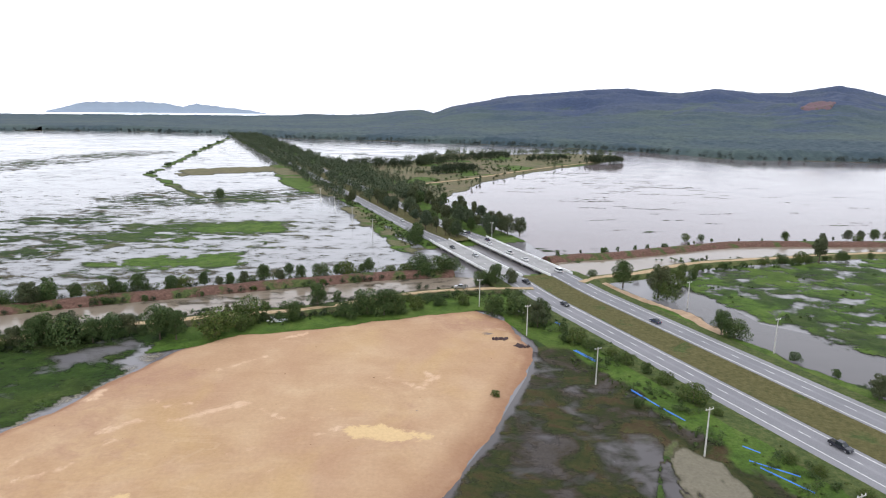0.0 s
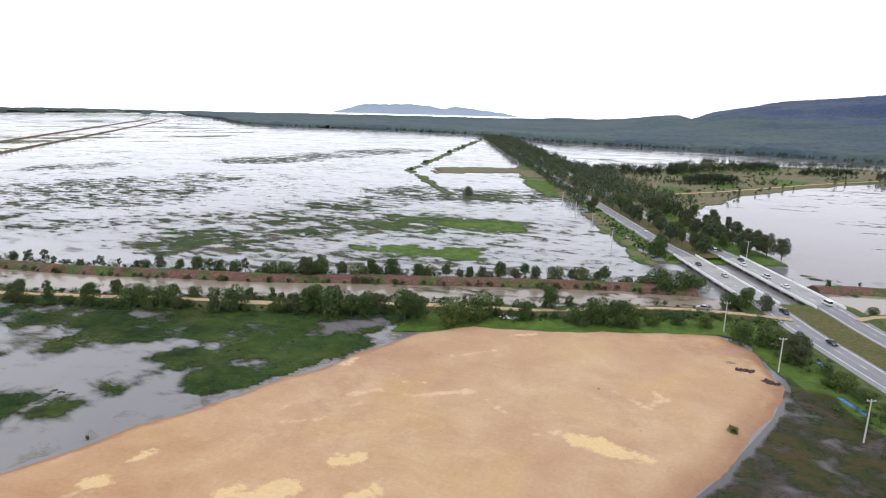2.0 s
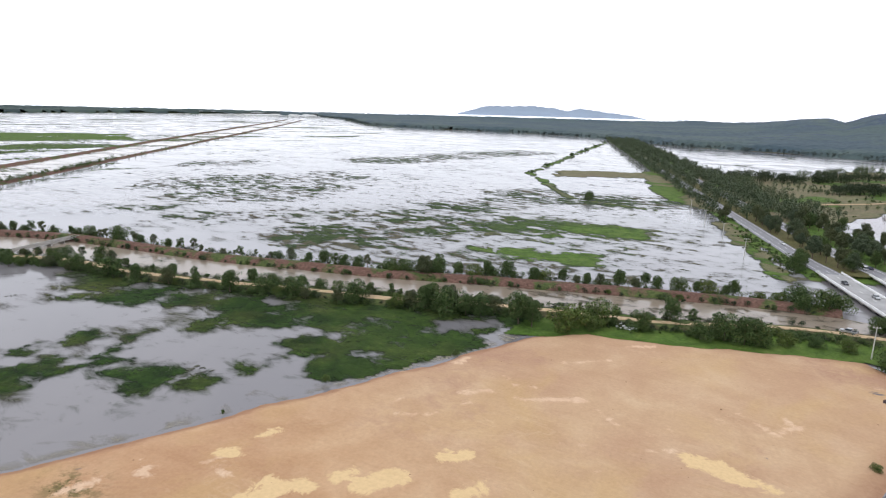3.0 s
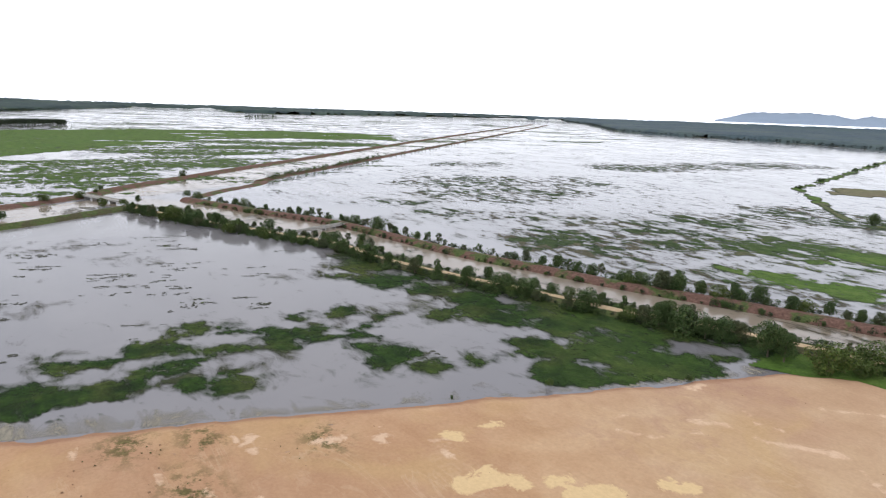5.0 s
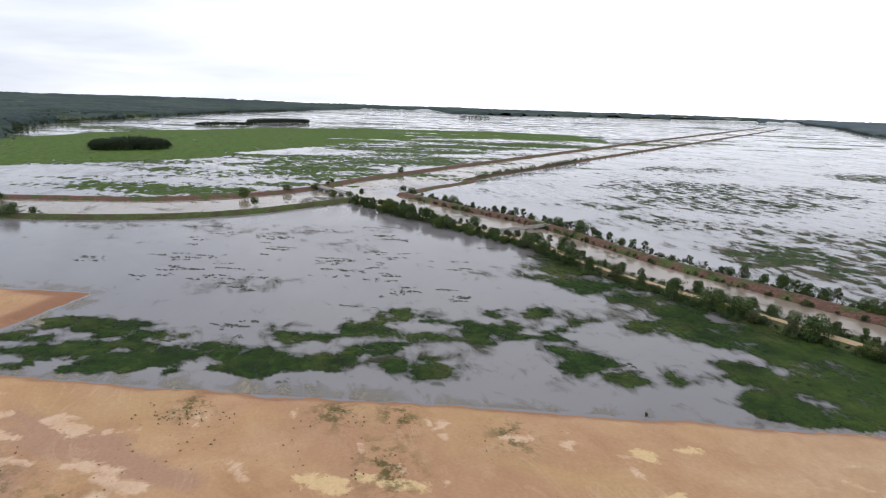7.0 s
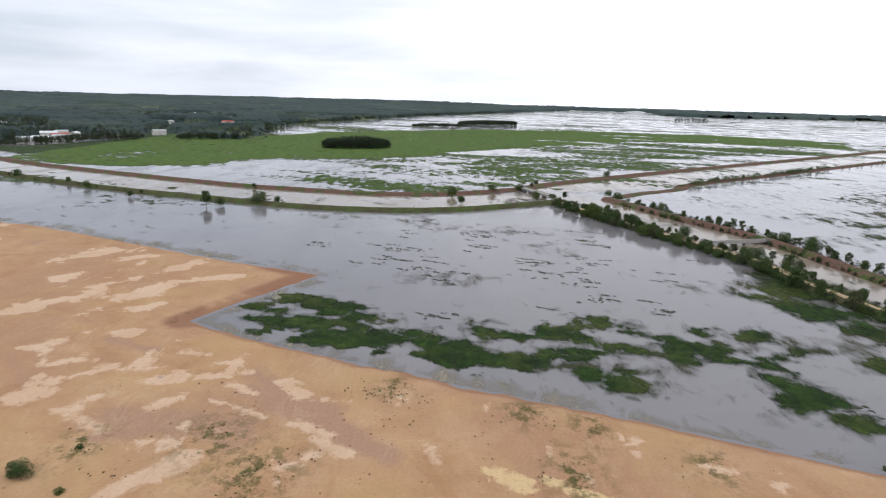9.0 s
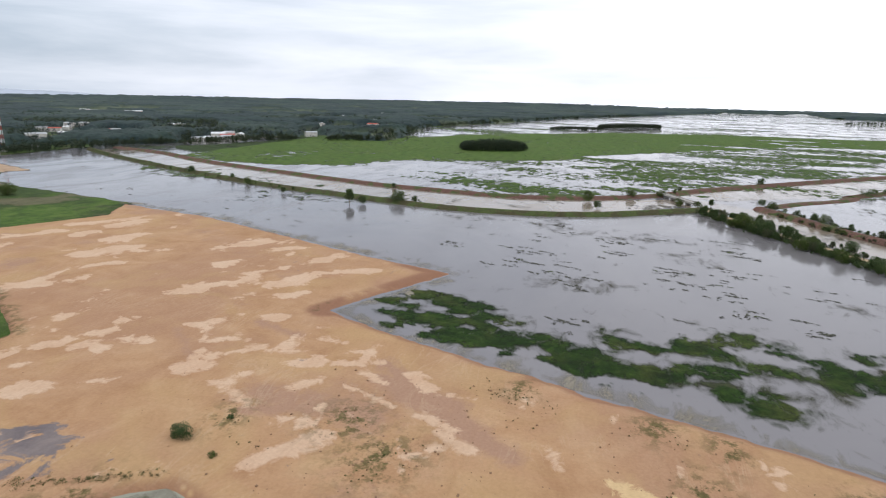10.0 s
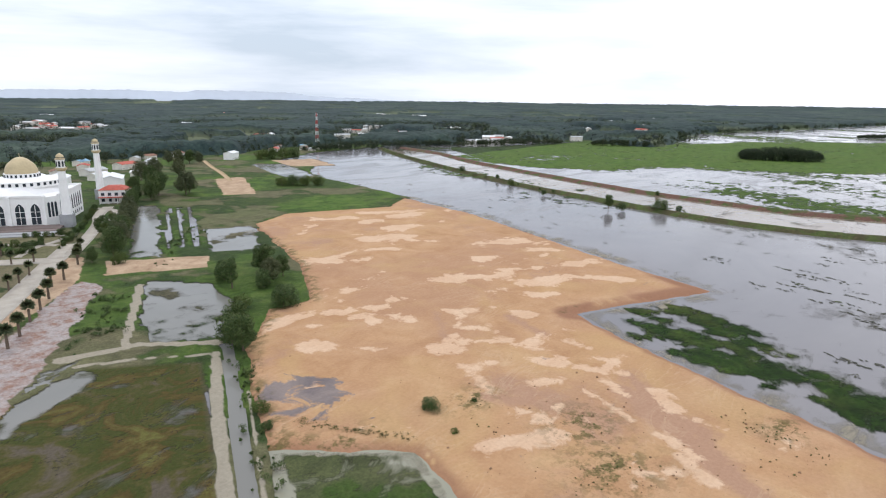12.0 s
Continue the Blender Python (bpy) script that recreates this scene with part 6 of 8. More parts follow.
def stand(name, a, b, width, h, n, label):
    sp = []
    for _ in range(n):
        t = rnd.random()
        swell = math.sqrt(max(0.02, 1 - (2 * t - 1) ** 2))
        o = rnd.uniform(-0.62, 0.62) * width * swell
        dx, dy = b[0] - a[0], b[1] - a[1]
        q = math.hypot(dx, dy)
        sp.append((a[0] + dx * t - dy / q * o, a[1] + dy * t + dx / q * o, 0.2, h * rnd.uniform(0.8, 1.05) * (0.55 + 0.45 * swell), h * 0.72))
    return thicket(name, sp, 1.25, 110, LEAF_DARK, label, "grove")


stand("grove", (-872, -178), (-905, -92), 34, 17, 240, "dark isolated grove standing in green paddies")
for p, q in (((-115, 795), (-22, 828)), ((-22, 828), (58, 935)), ((58, 935), (130, 1010)), ((10, 728), (60, 775))):
    stand("spit_grove", p, q, 26, 13, 60, "dark belt of trees along the spit")
stand("spit_grove", (229, 898), (290, 930), 34, 13, 70, "dark clump of trees at the end of the spit")
stand("spit_grove", (150, 930), (225, 985), 30, 10, 40, "dark clump of trees on the spit")
stand("grove_far", (-1690, 20), (-1790, 180), 60, 15, 360, "dark distant grove in the flooded plain")
stand("grove_low", (-1540, -95), (-1600, 25), 36, 10, 160, "sparse distant grove in the flooded plain")
stand("grove_edge", (-960, -420), (-1000, -330), 26, 11, 60, "shrubby edge of the southern woodland")
stand("grove_edge", (-770, -560), (-960, -470), 46, 11, 130, "shrubby edge of the southern woodland")
stand("grove_edge", (-560, -660), (-800, -585), 44, 11, 150, "shrubby edge of the southern woodland")
stand("grove_edge", (-215, -690), (-420, -722), 40, 11, 60, "trees behind the village houses")
stand("grove_edge", (-50, -730), (-220, -720), 60, 12, 80, "trees behind the village houses")
stand("grove_far", (-2600, 900), (-2700, 1080), 40, 14, 50, "dark distant trees in the flooded plain")

# leaf greens greyed and blued: distance haze painted into the leaf colour
LEAF_HAZY = leaf_mat("hazed_leaves", (0.030, 0.044, 0.046), (0.064, 0.086, 0.082), (0.070, 0.084, 0.074))
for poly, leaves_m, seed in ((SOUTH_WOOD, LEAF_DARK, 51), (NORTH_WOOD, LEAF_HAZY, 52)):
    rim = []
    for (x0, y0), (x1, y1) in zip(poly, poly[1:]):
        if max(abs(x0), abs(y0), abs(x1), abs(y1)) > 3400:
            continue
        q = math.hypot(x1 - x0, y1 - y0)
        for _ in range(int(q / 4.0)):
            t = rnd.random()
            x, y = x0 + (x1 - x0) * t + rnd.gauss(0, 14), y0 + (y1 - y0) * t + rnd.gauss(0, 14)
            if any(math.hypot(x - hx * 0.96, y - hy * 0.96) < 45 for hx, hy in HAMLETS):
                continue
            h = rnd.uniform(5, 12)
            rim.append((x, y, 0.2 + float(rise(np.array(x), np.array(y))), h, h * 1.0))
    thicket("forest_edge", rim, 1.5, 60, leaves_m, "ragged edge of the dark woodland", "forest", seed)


def woodland(name, n, seed, keep_if, low, high, material, label):
    """Single crowns that stand out of the southern canopy, thick in some lots and thin in others."""
    rng = np.random.default_rng(seed)
    b, q = np.radians(rng.uniform(84, 172, n)), rng.uniform(570 ** 0.5, 2000 ** 0.5, n) ** 2
    x, y = -np.sin(b) * q, np.cos(b) * q
    ok = (inside(x, y, SOUTH_WOOD) > 8) & keep_if(fbm(x, y, 150, 4, 71), fbm(x, y, 420, 4, 25, 0.6))
    for hx, hy in HAMLETS:
        ok &= np.hypot(x - hx * 0.97, y - hy * 0.97) > 34
    x, y = x[ok], y[ok]
    h = rng.uniform(low, high, len(x))
    z = rise(x, y) + rng.uniform(0, 6, len(x))
    return thicket(name, np.stack([x, y, z, h, h * rng.uniform(0.8, 1.1, len(x))], -1).tolist(), 1.7, 36, material, label, "forest", seed)


woodland("woodland_crowns", 13000, 61, lambda a, c: (a > 0.46) & (c < 0.64), 8, 15, LEAF_DARK, "dark tree crowns of the southern woodland")
# these crowns share the haze-tinted leaf colour
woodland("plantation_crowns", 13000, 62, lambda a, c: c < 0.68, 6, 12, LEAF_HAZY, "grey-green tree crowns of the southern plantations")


def sward(name, box_, tries, low, material, label, category, tall=0.19, seed=9):
    """Upright tufts of water grass wherever the weeds stand thick inside the box."""
    rng = np.random.default_rng(seed)
    x, y = rng.uniform(*box_[:2], tries), rng.uniform(*box_[2:], tries)
    z = zones(x, y)
    ok = (z[1] > low) & (z[11] > 0.35) & (inside(x, y, PAD) < -2.5) & (near_line(x, y, S_DIKE) > 6)
    x, y = x[ok], y[ok]
    n = len(x)
    c, out = np.zeros((2 * n, 3)), np.zeros((2 * n, 3))
    hh = np.repeat(tall * rng.uniform(0.4, 1.15, n) * (0.55 + 0.9 * fbm(x, y, 12, 3, 61)), 2)
    a = rng.uniform(0, 6.283, 2 * n)
    c[:, 0], c[:, 1] = np.repeat(x, 2), np.repeat(y, 2)
    side = np.stack([np.cos(a), np.sin(a), 0 * a], -1) * (hh * rng.uniform(0.35, 0.8, 2 * n))[:, None]
    tip = np.stack([rng.normal(0, 0.3, 2 * n) * hh, rng.normal(0, 0.3, 2 * n) * hh, hh], -1)
    v = np.stack([c - side * 0.6, c + side * 0.6, c + side + tip, c - side + tip * 0.85], 1).reshape(-1, 3)
    return tagged(quad_mesh(name, v, np.arange(len(v)).reshape(-1, 4), material), label, category, kind="stuff")


SWAMP_GRASS = leaf_mat("swamp_grass", (0.014, 0.033, 0.005), (0.034, 0.066, 0.009), (0.046, 0.062, 0.014))
sward("water_grass", (-290, -80, -100, 200), 200000, 0.13, SWAMP_GRASS, "dark green water grass standing in the flood", "grass")

WEEDY = [(-141, -16), (-141, -24), (-136, -8), (-131, 9), (-129, 19), (-108, 18), (-108, 24), (-114, 45), (-129, -16), (-100, -42), (-107, -40), (-96, -42), (-140, -22), (-141, -15), (-140, -18), (-138, -9), (-112, -78), (-123, -52), (-115, -51), (-104, -69), (-111, -38), (-143, -27)]


DRY_WEED = leaf_mat("dry_weed", (0.080, 0.072, 0.030), (0.150, 0.135, 0.060), (0.20, 0.15, 0.085))


def sand_weeds():
    """Low weeds and dry tufts on the disturbed parts of the sand."""
    spots = []
    for cx, cy in WEEDY:
        for _ in range(rnd.randint(5, 12)):
            x, y, h = cx + rnd.gauss(0, 2.4), cy + rnd.gauss(0, 2.4), rnd.uniform(0.08, 0.34)
            if inside(np.array(x), np.array(y), PAD) > 2:
                spots.append((x, y, 0.9, h, h * rnd.uniform(1.2, 2.2)))
    for k in range(120):
        t = rnd.random()
        h = rnd.uniform(0.3, 1.3)
        spots.append((-80 - 11 * t + rnd.gauss(0, 0.9), -105 + 26 * t + rnd.gauss(0, 0.9), 0.5, h, h * 1.5))
    thicket("sand_weeds", spots[::2], 0.18, 34, DRY_WEED, "dry olive weeds scattered on the sand", "weeds", 71)
    thicket("sand_tufts", spots[1::4], 0.18, 34, LEAF_LUSH, "low green tufts scattered on the sand", "weeds", 72)


sand_weeds()

# ---- bridges ----
def box(bm, x0, x1, y0, y1, z0, z1, m=None):
    r = bmesh.ops.create_cube(bm, size=1, matrix=Matrix.Translation(((x0 + x1) / 2, (y0 + y1) / 2, (z0 + z1) / 2)) @ Matrix.Diagonal((x1 - x0, y1 - y0, z1 - z0, 1)))
    if m:
        bmesh.ops.transform(bm, matrix=m, verts=r["verts"])
    return r["verts"]


def boxed(name, dims, material, parent, label="", bevel=0.0):
    bm = bmesh.new()
    box(bm, *dims)
    if bevel:
        bmesh.ops.bevel(bm, geom=bm.edges[:], offset=bevel, segments=1, affect="EDGES")
    return part(name, bm, material, parent, label)


HEADING = math.degrees(math.atan2(-ROAD_U[0], ROAD_U[1]))
DECK_SIDE = plain("weathered_concrete", (0.36, 0.34, 0.31), 0.85, grain=1.2, vary=0.2)


DECK_TOP = plain("bridge_surface", (0.30, 0.295, 0.29), 0.85, grain=1.5, vary=0.12)


def road_bridge(s0, s1, o0, o1, label):
    x, y = on_road(s0, (o0 + o1) / 2)
    root = new("road_bridge")
    root.matrix_world = pose(x, y, 0, 0, 0, HEADING)
    w, n = (o1 - o0) / 2, s1 - s0
    z = float(deck((s0 + s1) / 2))
    boxed("deck", (-w, w, 0, n, z - 0.75, z - 0.13), DECK_SIDE, root)
    boxed("deck_surface", (-w + 0.3, w - 0.3, 0, n, z - 0.13, z + 0.012), DECK_TOP, root, "pale concrete bridge surface")
    for sx in (-1, 1):
        bm = bmesh.new()
        box(bm, sx * w - 0.17, sx * w + 0.17, -4, n + 4, z - 0.2, z + 0.55)
        box(bm, sx * w - 0.12, sx * w + 0.12, -4, n + 4, z + 0.55, z + 0.8)
        part("parapet", bm, WHITE, root, "white concrete parapet")
    for k in range(1, 7):
        yy = n * k / 7
        pier = boxed("pier", (-w + 0.2, w - 0.2, yy - 0.5, yy + 0.5, z - 1.3, z - 0.75), DECK_SIDE, root)
        for cx in (-w + 1, -w / 3, w / 3, w - 1):
            bm = bmesh.new()
            bmesh.ops.create_cone(bm, cap_ends=True, segments=10, radius1=0.3, radius2=0.3, depth=2.2, matrix=Matrix.Translation((cx, yy, z - 2.3)))
            part("column", bm, DECK_SIDE, pier)
    return tagged(root, label, "bridge", "road bridges")


road_bridge(110, 186, -5.9, 5.3, "low concrete road bridge with white parapets over flood water")
road_bridge(106, 186, 17.3, 28.5, "low concrete road bridge with white parapets over flood water")


def foot_bridge(a, b, width, z, label, name="canal_bridge"):
    root = new(name)
    q = math.hypot(b[0] - a[0], b[1] - a[1])
    root.matrix_world = pose(*a, 0, 0, 0, math.degrees(math.atan2(b[1] - a[1], b[0] - a[0])))
    w = width / 2
    boxed("deck", (-2, q + 2, -w, w, z - 0.5, z), CONCRETE, root)
    for sy in (-1, 1):
        boxed("rail", (-2, q + 2, sy * w - 0.1, sy * w + 0.1, z, z + 0.8), DECK_SIDE, root)
    for k in range(1, 5):
        boxed("pier", (q * k / 5 - 0.3, q * k / 5 + 0.3, -w + 0.3, w - 0.3, -0.6, z - 0.5), DECK_SIDE, root)
    return tagged(root, label, "bridge")


foot_bridge((-516, 54), (-468, 74), 5, 2.4, "small concrete canal bridge between two dikes")
foot_bridge((-322, 134), (-333, 172), 3.2, 1.7, "narrow sluice bridge across the canal", "sluice_bridge")

# ---- poles, pipes, litter ----
POLE = plain("pole_concrete", (0.55, 0.53, 0.49), 0.8, grain=2)
BLUE = plain("blue_plastic", (0.05, 0.19, 0.62), 0.45, grain=2)
DARK = plain("dark_debris", (0.06, 0.04, 0.04), 0.9, grain=2)


def utility_pole(h):
    root = new("utility_pole")
    bm = bmesh.new()
    bmesh.ops.create_cone(bm, cap_ends=True, segments=8, radius1=0.21, radius2=0.13, depth=h + 0.8, matrix=Matrix.Translation((0, 0, h / 2 - 0.4)))
    part("shaft", bm, POLE, root)
    boxed("crossarm", (-1.1, 1.1, -0.07, 0.07, h - 0.5, h - 0.36), POLE, root)
    for x in (-0.95, 0, 0.95):
        bm = bmesh.new()
        bmesh.ops.create_cone(bm, cap_ends=True, segments=8, radius1=0.08, radius2=0.05, depth=0.3, matrix=Matrix.Translation((x, 0, h - 0.2)))
        part("insulator", bm, WHITE, root, "white ceramic insulator")
    return tagged(root, "pale concrete utility pole with a short crossarm", "utility pole", "utility poles along the highway")


up0 = utility_pole(11.0)
for k, (x, y, h) in enumerate(((20, 224, 11.0), (33, 193, 10.8), (46, 156, 10.8), (60, 120, 11.4), (72, 90, 11.0), (107, 178, 11.6), (99, 224, 10.4), (-31, 355, 11.0), (-48, 400, 11.0), (37, 346, 11.0), (-66, 448, 11.0), (-84, 496, 11.0))):
    m = pose(x, y, 0.1, 0, 0, HEADING) @ Matrix.Diagonal((1, 1, h / 11.0, 1))
    if k:
        copy_thing(up0, pose(0, 0, 0)).matrix_basis = m
    else:
        up0.matrix_basis = m


def pipe(a, b, r=0.22):
    v, f = [], []
    limb(v, f, (0, 0, 0), (b[0] - a[0], b[1] - a[1], 0), r, r, 10)
    limb(v, f, (0, 0, 0), (b[0] - a[0], b[1] - a[1], 0), r * 0.86, r * 0.86, 10)
    ob = raw("pipe", v, f, BLUE)
    ob.location = (*a, 0.42)
    return tagged(ob, "long blue plastic water pipe lying on the verge", "pipe", "blue pipes")


for a, b in (((45, 206), (47.5, 201)), ((45.6, 206), (48.1, 201)), ((45.5, 180), (50, 171)), ((46.2, 180), (50.6, 171.4)), ((54.5, 152), (58.2, 143)), ((58, 143.4), (62, 135)), ((70, 123.5), (72.5, 120.6)),
             ((68.5, 117.6), (76, 111.6)), ((69.5, 115), (75.5, 106))):
    pipe(a, b)


def heap(name, x, y, w, h, n, material, label, seed, size=0.5, z=0.9):
    rd = random.Random(seed)
    bm = bmesh.new()
    for _ in range(n):
        s = size * rd.uniform(0.5, 1.5)
        bmesh.ops.create_cube(bm, size=1, matrix=Matrix.Translation((rd.gauss(0, w / 2.5), rd.gauss(0, h / 2.5), s * 0.2)) @ Euler((rd.uniform(-.4, .4), rd.uniform(-.4, .4), rd.uniform(0, 6))).to_matrix().to_4x4()
                              @ Matrix.Diagonal((s * 1.6, s, s * 0.5, 1)))
    bmesh.ops.bevel(bm, geom=bm.edges[:], offset=size * 0.06, segments=1, affect="EDGES")
    ob = part(name, bm, material)
    ob.location = (x, y, z)
    return tagged(ob, label, "debris", kind="stuff")


heap("debris_heap", 23.5, 188.5, 3.2, 1.2, 40, DARK, "dark heap of scrap on the sand", 1, 0.6, 0.85)
heap("debris_heap", 29, 182.5, 2.6, 1.2, 34, DARK, "dark heap of scrap on the sand", 2, 0.6, 0.7)
heap("rubble_heap", -51, 209, 5, 4, 70, WHITE, "scattered pale rubble on the bank", 3, 0.55, 0.6)
heap("rubble_heap", -100, 199, 7, 2, 20, WHITE, "scattered pale rubble on the bank", 4, 0.45, 0.6)
STONE = plain("brown_clod", (0.24, 0.145, 0.085), 0.95, grain=2)
rd = random.Random(8)
clods = bmesh.new()
for _ in range(460):
    x, y = (rd.gauss(-112, 15), rd.gauss(-30, 34)) if rd.random() < 0.72 else (rd.uniform(-150, 20), rd.uniform(-90, 200))
    d = float(inside(np.array(x), np.array(y), PAD))
    if d < 4 or math.hypot(x, y) < 70:
        continue
    s = 0.07 + 0.26 * rd.random() ** 3
    bmesh.ops.create_icosphere(clods, subdivisions=1, radius=s, matrix=Matrix.Translation((x, y, 0.95 + s * 0.2)) @ Matrix.Diagonal((1.2, 1, 0.6, 1)))
for v in clods.verts:
    v.co += Vector((rd.uniform(-0.06, 0.06), rd.uniform(-0.06, 0.06), rd.uniform(-0.04, 0.04)))
tagged(part("clods", clods, STONE), "brown clods of earth scattered over the sand", "clods", kind="stuff")

# floating mats of weed on open water
MAT_WEED = earth_mat("floating_weed", (0.044, 0.048, 0.038), (0.080, 0.080, 0.062), (0.125, 0.120, 0.094), 0.3)
rd = random.Random(12)
mats_v, mats_f = [], []


def weed_mat(x, y, w, h, turn):
    """A ragged drift: several small clumps close together."""
    for _ in range(10):
        a, b = rd.gauss(0, w * 0.7), rd.gauss(0, h * 0.6)
        weed_clump(x + a * math.cos(turn) - b * math.sin(turn), y + a * math.sin(turn) + b * math.cos(turn), w * rd.uniform(0.06, 0.42), h * rd.uniform(0.10, 0.45), turn + rd.gauss(0, 0.2))


def weed_clump(x, y, w, h, turn):
    at, n = len(mats_v), 9
    mats_v.append((x, y, 0.20))
    for ring, zz in ((0.55, 0.19), (1.0, 0.10)):
        for k in range(n):
            a = 2 * math.pi * k / n
            q = ring * rd.uniform(0.45, 1.25)
            dx, dy = math.cos(a) * w * q, math.sin(a) * h * q
            mats_v.append((x + dx * math.cos(turn) - dy * math.sin(turn), y + dx * math.sin(turn) + dy * math.cos(turn), zz))
    for k in range(n):
        j = (k + 1) % n
        mats_f.append((at, at + 1 + k, at + 1 + j))
        mats_f.append((at + 1 + k, at + 1 + n + k, at + 1 + n + j, at + 1 + j))


for x, y in ((-255, -12), (-329, -23), (-301, -30), (-334, 17), (-250, 53), (-203, -5), (-209, 71), (-224, 59), (-271, -30), (-137, 96)):
    for _ in range(4):
        weed_mat(x + rd.gauss(0, 5), y + rd.gauss(0, 4), rd.uniform(1.2, 4.4), rd.uniform(0.6, 1.8), rd.uniform(1.05, 1.45))
drifts = [(rd.gauss(-270, 55), rd.gauss(25, 50)) for _ in range(34)]
for _ in range(120):
    x, y = rd.choice(drifts)
    x, y = x + rd.gauss(0, 7), y + rd.gauss(0, 7)
    if inside(np.array(x), np.array(y), PAD) > -8 or near_line(x, y, S_DIKE) < 14 or near_line(x, y, INNER_DIKE) < 14 or y > 175 + 0.45 * (x + 200):
        continue
    weed_mat(x, y, rd.uniform(0.5, 1.4) ** 2 * 2.8, rd.uniform(0.4, 1.2), rd.uniform(1.05, 1.45))
for _ in range(190):
    x, y = rd.gauss(180, 90), rd.gauss(640, 130)
    if inside(np.array(x), np.array(y), SPIT) > -12 or y < 370:
        continue
    weed_mat(x, y, rd.uniform(2, 11), rd.uniform(0.5, 1.6), rd.uniform(-0.3, 0.3))
for _ in range(420):
    x, y = rd.uniform(-420, 20), rd.uniform(270, 560)
    if near_line(x, y, N_DIKE) < 14 or (x - ROAD_O[0]) * ROAD_U[1] - (y - ROAD_O[1]) * ROAD_U[0] > -18:
        continue
    weed_mat(x, y, rd.uniform(0.6, 3.6), rd.uniform(0.4, 1.4), rd.uniform(-0.4, 0.6))
for _ in range(60):
    x, y = rd.uniform(-420, -300), rd.uniform(-420, -120)
    if inside(np.array(x), np.array(y), PAD) > -8 or near_line(x, y, INNER_DIKE) < 14 or inside(np.array(x), np.array(y), DRY_SOUTH) > -6 or x < -430:
        continue
    weed_mat(x, y, rd.uniform(0.5, 4.0), rd.uniform(0.3, 0.8), rd.uniform(0.9, 1.5))
tagged(raw("floating_weed", mats_v, mats_f, MAT_WEED), "dark mats of floating weed on the flood water", "water weed", kind="stuff")

# ---- vehicles ----
GLASS = plain("car_glass", (0.02, 0.025, 0.03), 0.12, grain=1, spec=0.6)
TYRE = plain("tyre_rubber", (0.03, 0.03, 0.03), 0.9)
RIM = plain("wheel_rim", (0.5, 0.5, 0.52), 0.35, 0.8)
LAMP = plain("lamp_glass", (0.75, 0.75, 0.7), 0.2, spec=0.6)
REAR = plain("rear_lamp", (0.45, 0.03, 0.03), 0.3, spec=0.6)
PAINT = {"white": plain("white_car_paint", (0.78, 0.78, 0.78), 0.25, vary=0.03, spec=0.6), "black": plain("black_car_paint", (0.025, 0.027, 0.035), 0.22, vary=0.03, spec=0.6),
         "silver": plain("silver_car_paint", (0.42, 0.43, 0.44), 0.3, 0.5, vary=0.03, spec=0.6), "blue": plain("navy_car_paint", (0.03, 0.04, 0.075), 0.25, vary=0.03, spec=0.6)}


def extrude_profile(pts, half, taper=1.0):
    """A closed side outline (y along, z up), made solid to both sides."""
    bm = bmesh.new()
    rings = []
    for sx in (-1, 1):
        rings.append([bm.verts.new((sx * half * (taper if z > 1.05 else 1.0), y, z)) for y, z in pts])
    bm.faces.new(rings[0]), bm.faces.new(list(reversed(rings[1])))
    n = len(pts)
    for k in range(n):
        bm.faces.new((rings[0][k], rings[0][(k + 1) % n], rings[1][(k + 1) % n], rings[1][k]))
    bmesh.ops.recalc_face_normals(bm, faces=bm.faces[:])
    return bm


BODIES = {"sedan": ([(-2.2, 0.35), (-2.25, 0.75), (-2.1, 0.92), (-1.4, 0.98), (1.0, 0.98), (2.0, 0.85), (2.25, 0.65), (2.2, 0.35)], [(-1.55, 0.98), (-1.0, 1.42), (0.25, 1.45), (1.05, 0.98)]),
          "pickup": ([(-2.6, 0.45), (-2.62, 1.05), (-1.0, 1.08), (-0.95, 1.0), (1.2, 1.05), (2.3, 0.98), (2.55, 0.75), (2.5, 0.42)], [(-0.95, 1.02), (-0.8, 1.68), (0.5, 1.72), (1.25, 1.05)]),
          "van": ([(-2.4, 0.4), (-2.45, 1.05), (1.6, 1.05), (2.35, 0.9), (2.45, 0.6), (2.4, 0.4)], [(-2.35, 1.05), (-2.25, 1.9), (0.9, 1.92), (1.75, 1.05)])}


